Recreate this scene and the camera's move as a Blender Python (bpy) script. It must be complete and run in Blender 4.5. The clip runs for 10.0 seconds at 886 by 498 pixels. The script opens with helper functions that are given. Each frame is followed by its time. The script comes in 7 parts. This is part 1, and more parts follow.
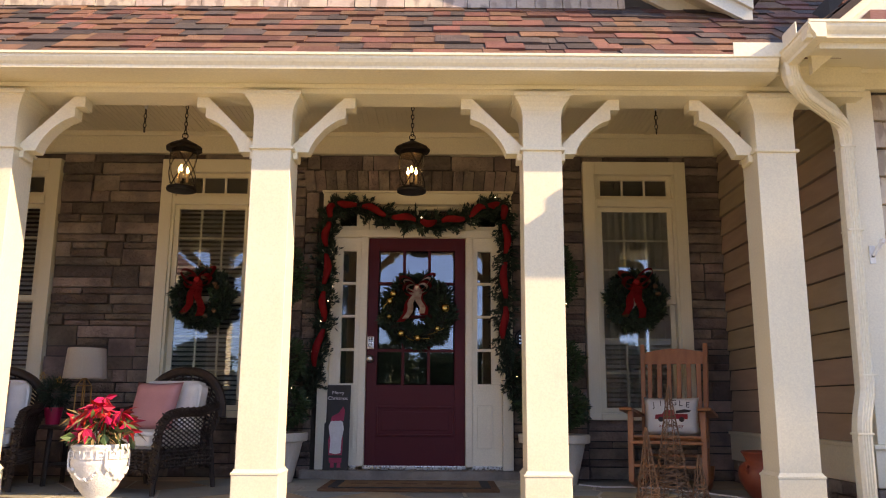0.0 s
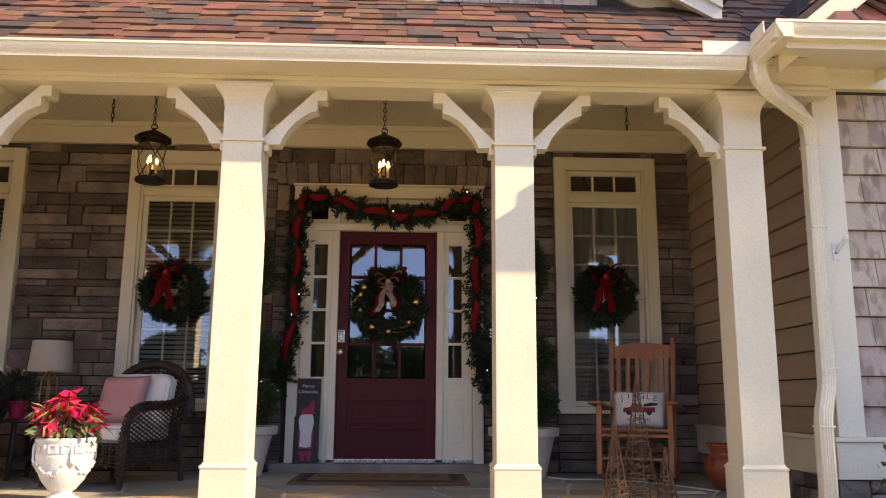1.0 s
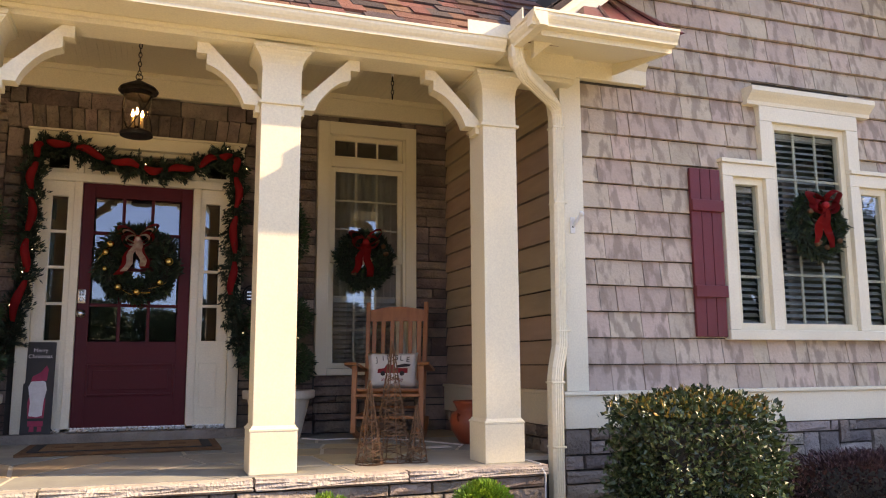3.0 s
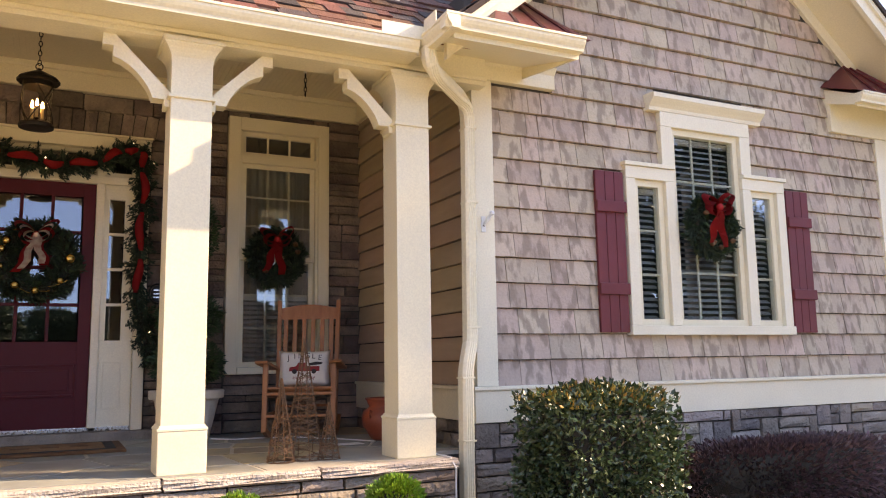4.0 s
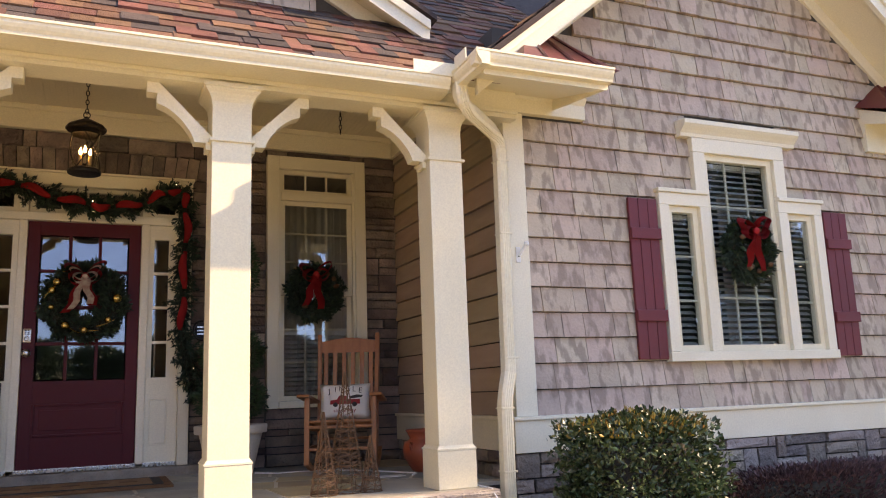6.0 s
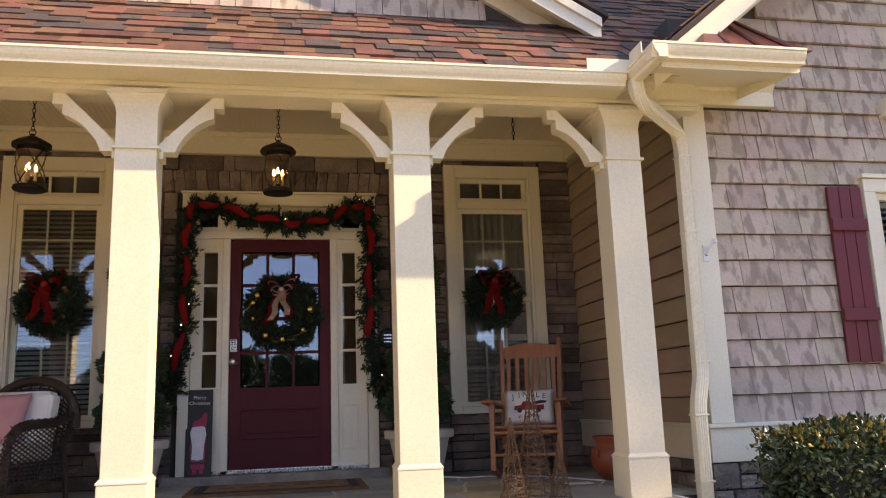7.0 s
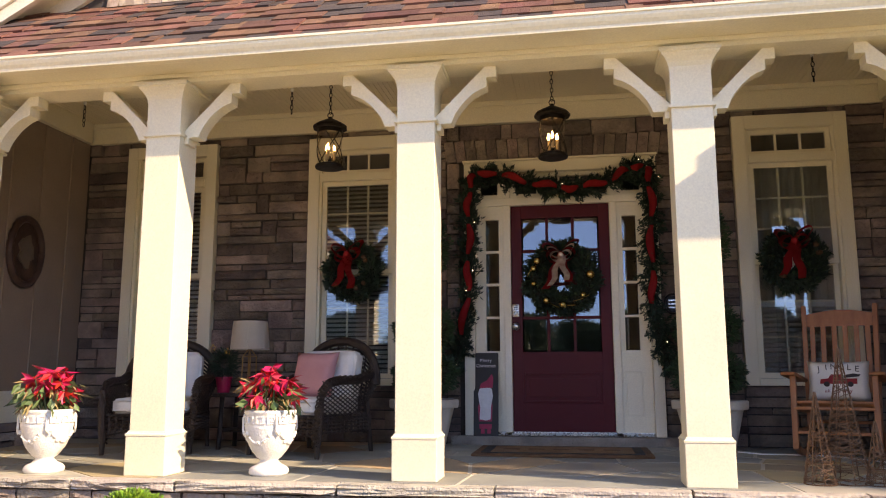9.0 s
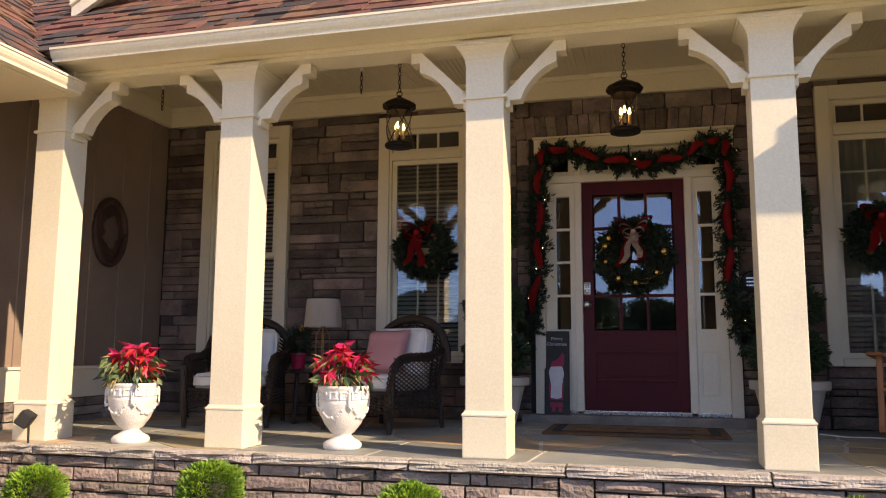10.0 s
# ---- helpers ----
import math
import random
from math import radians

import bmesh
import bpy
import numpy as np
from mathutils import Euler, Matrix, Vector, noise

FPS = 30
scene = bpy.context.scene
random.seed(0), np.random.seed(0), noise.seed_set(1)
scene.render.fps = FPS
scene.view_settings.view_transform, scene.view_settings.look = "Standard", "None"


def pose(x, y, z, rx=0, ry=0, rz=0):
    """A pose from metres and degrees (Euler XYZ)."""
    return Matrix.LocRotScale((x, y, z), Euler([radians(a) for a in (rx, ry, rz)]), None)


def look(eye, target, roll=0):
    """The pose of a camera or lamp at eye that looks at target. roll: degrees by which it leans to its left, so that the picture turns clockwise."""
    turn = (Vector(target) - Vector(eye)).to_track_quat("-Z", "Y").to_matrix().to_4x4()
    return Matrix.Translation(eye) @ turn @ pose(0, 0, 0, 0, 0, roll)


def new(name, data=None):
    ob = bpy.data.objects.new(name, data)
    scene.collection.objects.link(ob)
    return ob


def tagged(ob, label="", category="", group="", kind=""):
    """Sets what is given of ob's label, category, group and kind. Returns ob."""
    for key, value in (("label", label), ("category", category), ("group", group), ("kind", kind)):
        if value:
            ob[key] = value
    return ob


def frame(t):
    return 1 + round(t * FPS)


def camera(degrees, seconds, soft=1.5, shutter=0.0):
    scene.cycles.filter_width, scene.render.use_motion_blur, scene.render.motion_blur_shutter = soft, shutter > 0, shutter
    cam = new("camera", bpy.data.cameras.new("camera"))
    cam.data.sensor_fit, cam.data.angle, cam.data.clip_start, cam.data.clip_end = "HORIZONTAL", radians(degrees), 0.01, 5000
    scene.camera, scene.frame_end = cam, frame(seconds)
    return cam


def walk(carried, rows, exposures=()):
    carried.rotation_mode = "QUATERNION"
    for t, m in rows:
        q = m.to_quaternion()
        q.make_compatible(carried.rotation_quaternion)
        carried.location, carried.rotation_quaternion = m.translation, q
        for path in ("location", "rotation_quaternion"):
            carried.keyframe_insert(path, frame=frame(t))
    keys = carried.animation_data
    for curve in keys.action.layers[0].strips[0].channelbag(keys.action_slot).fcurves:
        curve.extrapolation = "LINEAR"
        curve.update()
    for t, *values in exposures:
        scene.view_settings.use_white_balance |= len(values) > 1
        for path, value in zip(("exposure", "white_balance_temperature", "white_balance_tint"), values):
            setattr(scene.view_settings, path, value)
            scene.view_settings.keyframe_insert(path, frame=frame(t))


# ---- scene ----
cam = camera(58.2, 10.0, soft=1.1)
PATH = [
    (0, (0.265, -7.11, 0.619), (0.262, -5.147, 1.004), 0.4),
    (0.5, (0.266, -7.122, 0.62), (0.29, -5.159, 1.002), 0.4),
    (1, (0.267, -7.119, 0.615), (0.335, -5.155, 0.986), 0.4),
    (1.5, (0.279, -7.105, 0.609), (0.435, -5.142, 0.961), 0.7),
    (2, (0.273, -7.107, 0.609), (0.594, -5.159, 0.931), 0.4),
    (2.5, (0.244, -7.108, 0.606), (0.751, -5.196, 0.901), -0.3),
    (3, (0.224, -7.131, 0.599), (0.888, -5.266, 0.884), -0.3),
    (4.5, (0.191, -7.2, 0.584), (1.116, -5.448, 0.857), -1.4),
    (5, (0.192, -7.208, 0.594), (1.146, -5.471, 0.863), -1.7),
    (5.2, (0.187, -7.216, 0.59), (1.139, -5.479, 0.869), -1.9),
    (6.3, (0.153, -7.261, 0.596), (0.82, -5.414, 0.972), -2.0),
    (6.5, (0.137, -7.253, 0.597), (0.722, -5.379, 0.979), -2.1),
    (7, (0.129, -7.225, 0.602), (0.499, -5.297, 0.982), -2.0),
    (7.5, (0.147, -7.183, 0.601), (0.287, -5.223, 0.971), -1.3),
    (8, (0.162, -7.171, 0.593), (0.091, -5.204, 0.946), -0.8),
    (8.5, (0.177, -7.147, 0.602), (-0.045, -5.188, 0.934), -0.5),
    (9, (0.182, -7.122, 0.602), (-0.153, -5.175, 0.912), -0.1),
    (9.5, (0.18, -7.105, 0.595), (-0.249, -5.173, 0.882), 0.2),
    (10, (0.184, -7.109, 0.597), (-0.325, -5.192, 0.854), 0.3),
]
walk(cam, [(t, look(eye, target, roll)) for t, eye, target, roll in PATH],
     exposures=[(0, 1.96, 8800, 23), (1.5, 1.95, 8800, 23), (3, 2.1, 9200, 23), (4.3, 2.28, 9400, 23), (5, 2.28, 9400, 23), (6.5, 2.0, 9000, 23), (7.5, 1.88, 8800, 23), (8.6, 1.93, 8300, 21), (9, 2.0, 8200, 21), (9.5, 1.86, 8200, 21), (10, 1.6, 8200, 21)])


# ---- light ----
SUN_TO = Vector((0.795, -0.292, 0.530)).normalized()
sun_data = bpy.data.lights.new("sun", "SUN")
sun_data.energy, sun_data.angle, sun_data.color = 2.3, radians(0.6), (1.0, 0.89, 0.72)
sun = new("sun", sun_data)
sun.matrix_world = look((0, 0, 0), tuple(-SUN_TO))

world = bpy.data.worlds.new("world")
scene.world = world
world.use_nodes = True
wn, wl = world.node_tree.nodes, world.node_tree.links
wn.clear()
w_out = wn.new("ShaderNodeOutputWorld")
w_bg = wn.new("ShaderNodeBackground")
w_sky = wn.new("ShaderNodeTexSky")
w_sky.sky_type, w_sky.sun_disc = "NISHITA", False
w_sky.air_density, w_sky.dust_density, w_sky.ozone_density = 0.9, 0.0, 4.0
w_sky.sun_elevation, w_sky.sun_rotation = radians(32), radians(110.2)
w_tc = wn.new("ShaderNodeTexCoord")
w_map = wn.new("ShaderNodeMapping")
w_map.inputs["Scale"].default_value = (1.6, 1.6, 5.0)
w_map.inputs["Location"].default_value = (3.7, 1.9, 0.6)
w_cl = wn.new("ShaderNodeTexNoise")
w_cl.inputs["Scale"].default_value, w_cl.inputs["Detail"].default_value = 1.7, 7.0
w_ramp = wn.new("ShaderNodeValToRGB")
w_ramp.color_ramp.elements[0].position, w_ramp.color_ramp.elements[1].position = 0.64, 0.95
w_mix = wn.new("ShaderNodeMix")
w_mix.data_type = "RGBA"
w_mix.inputs["B"].default_value = (4.8, 4.8, 5.1, 1)
w_bg.inputs["Strength"].default_value = 0.15
wl.new(w_tc.outputs["Generated"], w_map.inputs["Vector"])
wl.new(w_map.outputs["Vector"], w_cl.inputs["Vector"])
wl.new(w_cl.outputs["Fac"], w_ramp.inputs["Fac"])
wl.new(w_ramp.outputs["Color"], w_mix.inputs["Factor"])
w_tint = wn.new("ShaderNodeMix")
w_tint.data_type, w_tint.blend_type = "RGBA", "MULTIPLY"
w_tint.inputs["Factor"].default_value = 1.0
w_sep = wn.new("ShaderNodeSeparateXYZ")
w_low = wn.new("ShaderNodeMapRange")
w_low.inputs["From Min"].default_value, w_low.inputs["From Max"].default_value = 0.0, 0.55
w_blue = wn.new("ShaderNodeMix")
w_blue.data_type = "RGBA"
w_blue.inputs["A"].default_value = (0.22, 0.35, 0.66, 1)
w_blue.inputs["B"].default_value = (1.26, 1.07, 0.97, 1)
wl.new(w_tc.outputs["Generated"], w_sep.inputs["Vector"])
wl.new(w_sep.outputs["Z"], w_low.inputs["Value"])
wl.new(w_low.outputs["Result"], w_blue.inputs["Factor"])
wl.new(w_blue.outputs["Result"], w_tint.inputs["B"])
wl.new(w_sky.outputs["Color"], w_tint.inputs["A"])
wl.new(w_tint.outputs["Result"], w_mix.inputs["A"])
wl.new(w_mix.outputs["Result"], w_bg.inputs["Color"])
wl.new(w_bg.outputs["Background"], w_out.inputs["Surface"])


# ---- materials ----
def mat(name, color, color2=None, rough=0.6, scale=6.0, fine=60.0, bump=0.15, metal=0.0, spec=0.5,
        vary=0.0, stretch=(1, 1, 1), emit=0.0, coords="Object", dist=0.01, streak=0.0, streak_col=None,
        sub=0.0):
    """A surface with variation at two scales, fine relief and, with vary, a shade of its own for each piece."""
    m = bpy.data.materials.new(name)
    m.use_nodes = True
    n, l = m.node_tree.nodes, m.node_tree.links
    b = n["Principled BSDF"]
    tc = n.new("ShaderNodeTexCoord")
    mp = n.new("ShaderNodeMapping")
    mp.inputs["Scale"].default_value = stretch
    if coords == "World":
        geo = n.new("ShaderNodeNewGeometry")
        l.new(geo.outputs["Position"], mp.inputs["Vector"])
    else:
        l.new(tc.outputs[coords], mp.inputs["Vector"])
    big = n.new("ShaderNodeTexNoise")
    big.inputs["Scale"].default_value, big.inputs["Detail"].default_value = scale, 5
    small = n.new("ShaderNodeTexNoise")
    small.inputs["Scale"].default_value, small.inputs["Detail"].default_value = fine, 4
    l.new(mp.outputs["Vector"], big.inputs["Vector"])
    l.new(mp.outputs["Vector"], small.inputs["Vector"])
    ramp = n.new("ShaderNodeValToRGB")
    ramp.color_ramp.elements[0].position, ramp.color_ramp.elements[1].position = 0.32, 0.68
    c2 = color2 or tuple(c * 0.86 for c in color)
    ramp.color_ramp.elements[0].color, ramp.color_ramp.elements[1].color = (*c2, 1), (*color, 1)
    l.new(big.outputs["Fac"], ramp.inputs["Fac"])
    hsv = n.new("ShaderNodeHueSaturation")
    l.new(ramp.outputs["Color"], hsv.inputs["Color"])
    add = n.new("ShaderNodeMath")
    add.operation = "MULTIPLY_ADD"
    l.new(small.outputs["Fac"], add.inputs[0])
    add.inputs[1].default_value, add.inputs[2].default_value = 0.3, 0.85
    last = add.outputs[0]
    if vary:
        info = n.new("ShaderNodeObjectInfo")
        isl = n.new("ShaderNodeNewGeometry")
        both = n.new("ShaderNodeMath")
        both.operation = "ADD"
        l.new(info.outputs["Random"], both.inputs[0])
        l.new(isl.outputs["Random Per Island"], both.inputs[1])
        fr = n.new("ShaderNodeMath")
        fr.operation = "FRACT"
        l.new(both.outputs[0], fr.inputs[0])
        v = n.new("ShaderNodeMath")
        v.operation = "MULTIPLY_ADD"
        l.new(fr.outputs[0], v.inputs[0])
        v.inputs[1].default_value, v.inputs[2].default_value = 2 * vary, -vary
        s = n.new("ShaderNodeMath")
        s.operation = "ADD"
        l.new(v.outputs[0], s.inputs[0])
        l.new(last, s.inputs[1])
        last = s.outputs[0]
        h = n.new("ShaderNodeMath")
        h.operation = "MULTIPLY_ADD"
        fr2 = n.new("ShaderNodeMath")
        fr2.operation = "MULTIPLY_ADD"
        l.new(fr.outputs[0], fr2.inputs[0])
        fr2.inputs[1].default_value, fr2.inputs[2].default_value = 7.31, 0.0
        fr3 = n.new("ShaderNodeMath")
        fr3.operation = "FRACT"
        l.new(fr2.outputs[0], fr3.inputs[0])
        l.new(fr3.outputs[0], h.inputs[0])
        h.inputs[1].default_value, h.inputs[2].default_value = 0.04, 0.48
        l.new(h.outputs[0], hsv.inputs["Hue"])
    l.new(last, hsv.inputs["Value"])
    col = hsv.outputs["Color"]
    if streak:
        sm = n.new("ShaderNodeMapping")
        sm.inputs["Scale"].default_value = (15, 15, 5.5)
        if coords == "World":
            l.new(geo.outputs["Position"], sm.inputs["Vector"])
        else:
            l.new(tc.outputs[coords], sm.inputs["Vector"])
        sn = n.new("ShaderNodeTexNoise")
        sn.inputs["Scale"].default_value, sn.inputs["Detail"].default_value = 1.0, 4
        l.new(sm.outputs["Vector"], sn.inputs["Vector"])
        sr = n.new("ShaderNodeValToRGB")
        sr.color_ramp.elements[0].position, sr.color_ramp.elements[1].position = 0.50, 0.60
        l.new(sn.outputs["Fac"], sr.inputs["Fac"])
        sf = n.new("ShaderNodeMath")
        sf.operation = "MULTIPLY"
        l.new(sr.outputs["Color"], sf.inputs[0])
        sf.inputs[1].default_value = streak
        mx = n.new("ShaderNodeMix")
        mx.data_type = "RGBA"
        l.new(sf.outputs[0], mx.inputs["Factor"])
        l.new(col, mx.inputs["A"])
        mx.inputs["B"].default_value = (*streak_col, 1)
        col = mx.outputs["Result"]
    l.new(col, b.inputs["Base Color"])
    rr = n.new("ShaderNodeMath")
    rr.operation = "MULTIPLY_ADD"
    l.new(small.outputs["Fac"], rr.inputs[0])
    rr.inputs[1].default_value, rr.inputs[2].default_value = 0.2, rough - 0.1
    l.new(rr.outputs[0], b.inputs["Roughness"])
    b.inputs["Metallic"].default_value = metal
    b.inputs["Specular IOR Level"].default_value = spec
    if bump:
        bp = n.new("ShaderNodeBump")
        bp.inputs["Strength"].default_value, bp.inputs["Distance"].default_value = bump, dist
        mixh = n.new("ShaderNodeMath")
        mixh.operation = "ADD"
        l.new(big.outputs["Fac"], mixh.inputs[0])
        l.new(small.outputs["Fac"], mixh.inputs[1])
        l.new(mixh.outputs[0], bp.inputs["Height"])
        l.new(bp.outputs["Normal"], b.inputs["Normal"])
    if emit:
        b.inputs["Emission Color"].default_value = (*color, 1)
        b.inputs["Emission Strength"].default_value = emit
    if sub:
        b.inputs["Transmission Weight"].default_value = 0.0
        b.inputs["Subsurface Weight"].default_value = sub
    return m


def glass_mat(name, tint=(1, 1, 1), gloss=0.02, coat=0.08):
    """Window glass: clear, with the mirror of the sky that grows towards grazing."""
    m = bpy.data.materials.new(name)
    m.use_nodes = True
    n, l = m.node_tree.nodes, m.node_tree.links
    n.clear()
    out = n.new("ShaderNodeOutputMaterial")
    tr = n.new("ShaderNodeBsdfTransparent")
    tr.inputs["Color"].default_value = (*tint, 1)
    gl = n.new("ShaderNodeBsdfGlossy")
    gl.inputs["Roughness"].default_value = gloss
    lw = n.new("ShaderNodeLayerWeight")
    lw.inputs["Blend"].default_value = 0.5
    pw = n.new("ShaderNodeMath")
    pw.operation = "POWER"
    l.new(lw.outputs["Facing"], pw.inputs[0])
    pw.inputs[1].default_value = 4.0
    fr = n.new("ShaderNodeMath")
    fr.operation = "MULTIPLY_ADD"
    l.new(pw.outputs[0], fr.inputs[0])
    fr.inputs[1].default_value, fr.inputs[2].default_value = 1.0 - coat, coat
    mx = n.new("ShaderNodeMixShader")
    l.new(fr.outputs[0], mx.inputs["Fac"])
    l.new(tr.outputs[0], mx.inputs[1])
    l.new(gl.outputs[0], mx.inputs[2])
    l.new(mx.outputs[0], out.inputs["Surface"])
    return m


CREAM = mat("cream_paint", (0.80, 0.735, 0.545), (0.75, 0.68, 0.495), rough=0.45, scale=1.3, fine=90, bump=0.05, coords="World")
TRIM = mat("ivory_trim_paint", (0.82, 0.765, 0.60), (0.76, 0.70, 0.54), rough=0.45, scale=2.0, fine=80, bump=0.05, coords="World")
CEIL = mat("ceiling_paint", (0.76, 0.68, 0.50), rough=0.55, scale=1.0, fine=60, bump=0.04, coords="World")
GUTTER = mat("cream_gutter_metal", (0.82, 0.755, 0.565), (0.77, 0.70, 0.515), rough=0.32, scale=2.0, fine=50, bump=0.03, coords="World")
STONE = mat("brown_ledge_stone", (0.27, 0.205, 0.165), (0.13, 0.10, 0.088), rough=0.85, scale=5, fine=45, bump=1.0, vary=0.48, coords="World", dist=0.02)
STONE_GREY = mat("grey_ledge_stone", (0.34, 0.285, 0.25), (0.20, 0.17, 0.155), rough=0.85, scale=5, fine=45, bump=0.9, vary=0.36, coords="World", dist=0.02)
STONE_WARM = mat("tan_pink_ledge_stone", (0.37, 0.295, 0.235), (0.22, 0.18, 0.15), rough=0.85, scale=5, fine=45, bump=0.9, vary=0.30, coords="World", dist=0.02)
# stone joints; behind siding and shakes its darkness stands in for lap shadows
JOINT_SHADE = mat("dark_joint_and_lap_shade", (0.075, 0.066, 0.058), rough=0.95, bump=0.3, coords="World")
SHAKE = mat("taupe_stained_shake", (0.54, 0.435, 0.345), (0.45, 0.36, 0.285), rough=0.8, scale=4, fine=50, bump=0.3, vary=0.10,
            coords="World", streak=0.68, streak_col=(0.245, 0.185, 0.145))
SHAKE_UP = mat("tan_dormer_shake", (0.56, 0.46, 0.36), (0.46, 0.37, 0.29), rough=0.8, scale=4, fine=50, bump=0.35, vary=0.12,
               coords="World", streak=0.7, streak_col=(0.25, 0.19, 0.15))
SIDING = mat("taupe_lap_siding", (0.43, 0.325, 0.235), (0.37, 0.28, 0.20), rough=0.6, scale=3, fine=70, bump=0.12, vary=0.05, coords="World", stretch=(1, 1, 6))
SHINGLE = mat("red_brown_shingle", (0.205, 0.095, 0.06), (0.15, 0.07, 0.047), rough=0.95, scale=9, fine=240, bump=0.7, vary=0.32, coords="World")
SHINGLE_DARK = mat("slate_brown_shingle", (0.095, 0.068, 0.058), (0.06, 0.047, 0.045), rough=0.95, scale=9, fine=240, bump=0.7, vary=0.35, coords="World")
MAROON = mat("maroon_door_paint", (0.092, 0.007, 0.012), (0.078, 0.006, 0.010), rough=0.5, spec=0.25, scale=1.5, fine=70, bump=0.06, coords="World")
SHUTTER = mat("maroon_shutter_paint", (0.165, 0.020, 0.026), (0.13, 0.016, 0.020), rough=0.5, scale=2, fine=70, bump=0.1, coords="World")
MAROON_METAL = mat("maroon_metal", (0.17, 0.03, 0.03), rough=0.4, scale=2, fine=40, bump=0.05, coords="World", metal=0.3)
FLAG = mat("grey_flagstone", (0.38, 0.355, 0.29), (0.28, 0.265, 0.22), rough=0.6, scale=3, fine=40, bump=0.4, vary=0.2, coords="World")
FLAG_BLUE = mat("blue_grey_flagstone", (0.29, 0.295, 0.26), (0.21, 0.215, 0.20), rough=0.6, scale=3, fine=40, bump=0.4, vary=0.2, coords="World")
FLAG_TAN = mat("tan_flagstone", (0.46, 0.34, 0.20), (0.33, 0.27, 0.18), rough=0.7, scale=3, fine=40, bump=0.4, vary=0.2, coords="World")
FLAG_EDGE = mat("rock_faced_stone_edge", (0.50, 0.45, 0.38), (0.34, 0.30, 0.26), rough=0.85, scale=9, fine=60, bump=0.8, vary=0.12, coords="World", dist=0.02)
GLASS = glass_mat("window_glass", (0.92, 0.95, 0.95), 0.01, 0.14)
LAMP_GLASS = glass_mat("lantern_glass", (0.97, 0.96, 0.93), 0.02, 0.03)
# dark colour stands in for the lack of light indoors
DARK_ROOM = mat("dim_room_shade", (0.10, 0.095, 0.09), rough=0.9, bump=0.02, coords="World")
BLIND = mat("white_blind", (0.70, 0.70, 0.68), rough=0.6, scale=3, bump=0.02, coords="World")
CURTAIN = mat("pale_curtain", (0.82, 0.80, 0.72), rough=0.9, scale=4, fine=120, bump=0.1, coords="World")
MULCH = mat("brown_mulch_ground", (0.15, 0.085, 0.055), (0.07, 0.045, 0.03), rough=0.95, scale=4, fine=90, bump=1.0, coords="World", dist=0.03)
# lawn colour raised above dormant grass so it throws fill light at the house
GRASS_G = mat("light_bouncing_lawn", (0.52, 0.44, 0.27), (0.40, 0.34, 0.20), rough=0.95, scale=1.2, fine=60, bump=0.8, coords="World")


# ---- building helpers ----
def obj(name, bm, material, smooth=False):
    me = bpy.data.meshes.new(name)
    bm.normal_update()
    bm.to_mesh(me)
    bm.free()
    for one in (material if isinstance(material, (list, tuple)) else [material]):
        me.materials.append(one)
    if smooth:
        for p in me.polygons:
            p.use_smooth = True
    return new(name, me)


def part(name, bm, material, parent=None, label="", smooth=False):
    ob = obj(name, bm, material, smooth)
    if parent is not None:
        ob.parent = parent
    return tagged(ob, label)


def thing(name, label, category, at=(0, 0, 0), group="", turn=0):
    ob = new(name)
    ob.empty_display_size = 0.1
    ob.matrix_basis = pose(*at, 0, 0, turn)
    return tagged(ob, label, category, group)


def add_box(bm, x0, x1, y0, y1, z0, z1, bevel=0.0, m=None):
    vs = [bm.verts.new((x, y, z)) for x in (x0, x1) for y in (y0, y1) for z in (z0, z1)]
    fs = [bm.faces.new([vs[i] for i in q]) for q in
          ((0, 1, 3, 2), (4, 6, 7, 5), (0, 4, 5, 1), (2, 3, 7, 6), (0, 2, 6, 4), (1, 5, 7, 3))]
    if bevel:
        es = list({e for f in fs for e in f.edges})
        r = bmesh.ops.bevel(bm, geom=es, offset=bevel, segments=2, profile=0.6, affect="EDGES")
        if m is not None:
            vs = list({v for f in r["faces"] for v in f.verts} | {v for v in vs if v.is_valid})
    if m is not None:
        for v in vs:
            if v.is_valid:
                v.co = m @ v.co
    return bm


def box(x0, x1, y0, y1, z0, z1, bevel=0.0):
    return add_box(bmesh.new(), x0, x1, y0, y1, z0, z1, bevel)


def add_lathe(bm, profile, steps=24, centre=(0, 0), cap=True):
    """Turns a profile of (radius, height) round the upright axis."""
    rings = []
    for r, z in profile:
        rings.append([bm.verts.new((centre[0] + r * math.cos(2 * math.pi * i / steps), centre[1] + r * math.sin(2 * math.pi * i / steps), z))
                      for i in range(steps)])
    for a, b in zip(rings, rings[1:]):
        for i in range(steps):
            bm.faces.new((a[i], a[(i + 1) % steps], b[(i + 1) % steps], b[i]))
    if cap:
        bm.faces.new(rings[0][::-1])
        bm.faces.new(rings[-1])
    return bm


def lathe(profile, steps=24, centre=(0, 0), cap=True):
    return add_lathe(bmesh.new(), profile, steps, centre, cap)


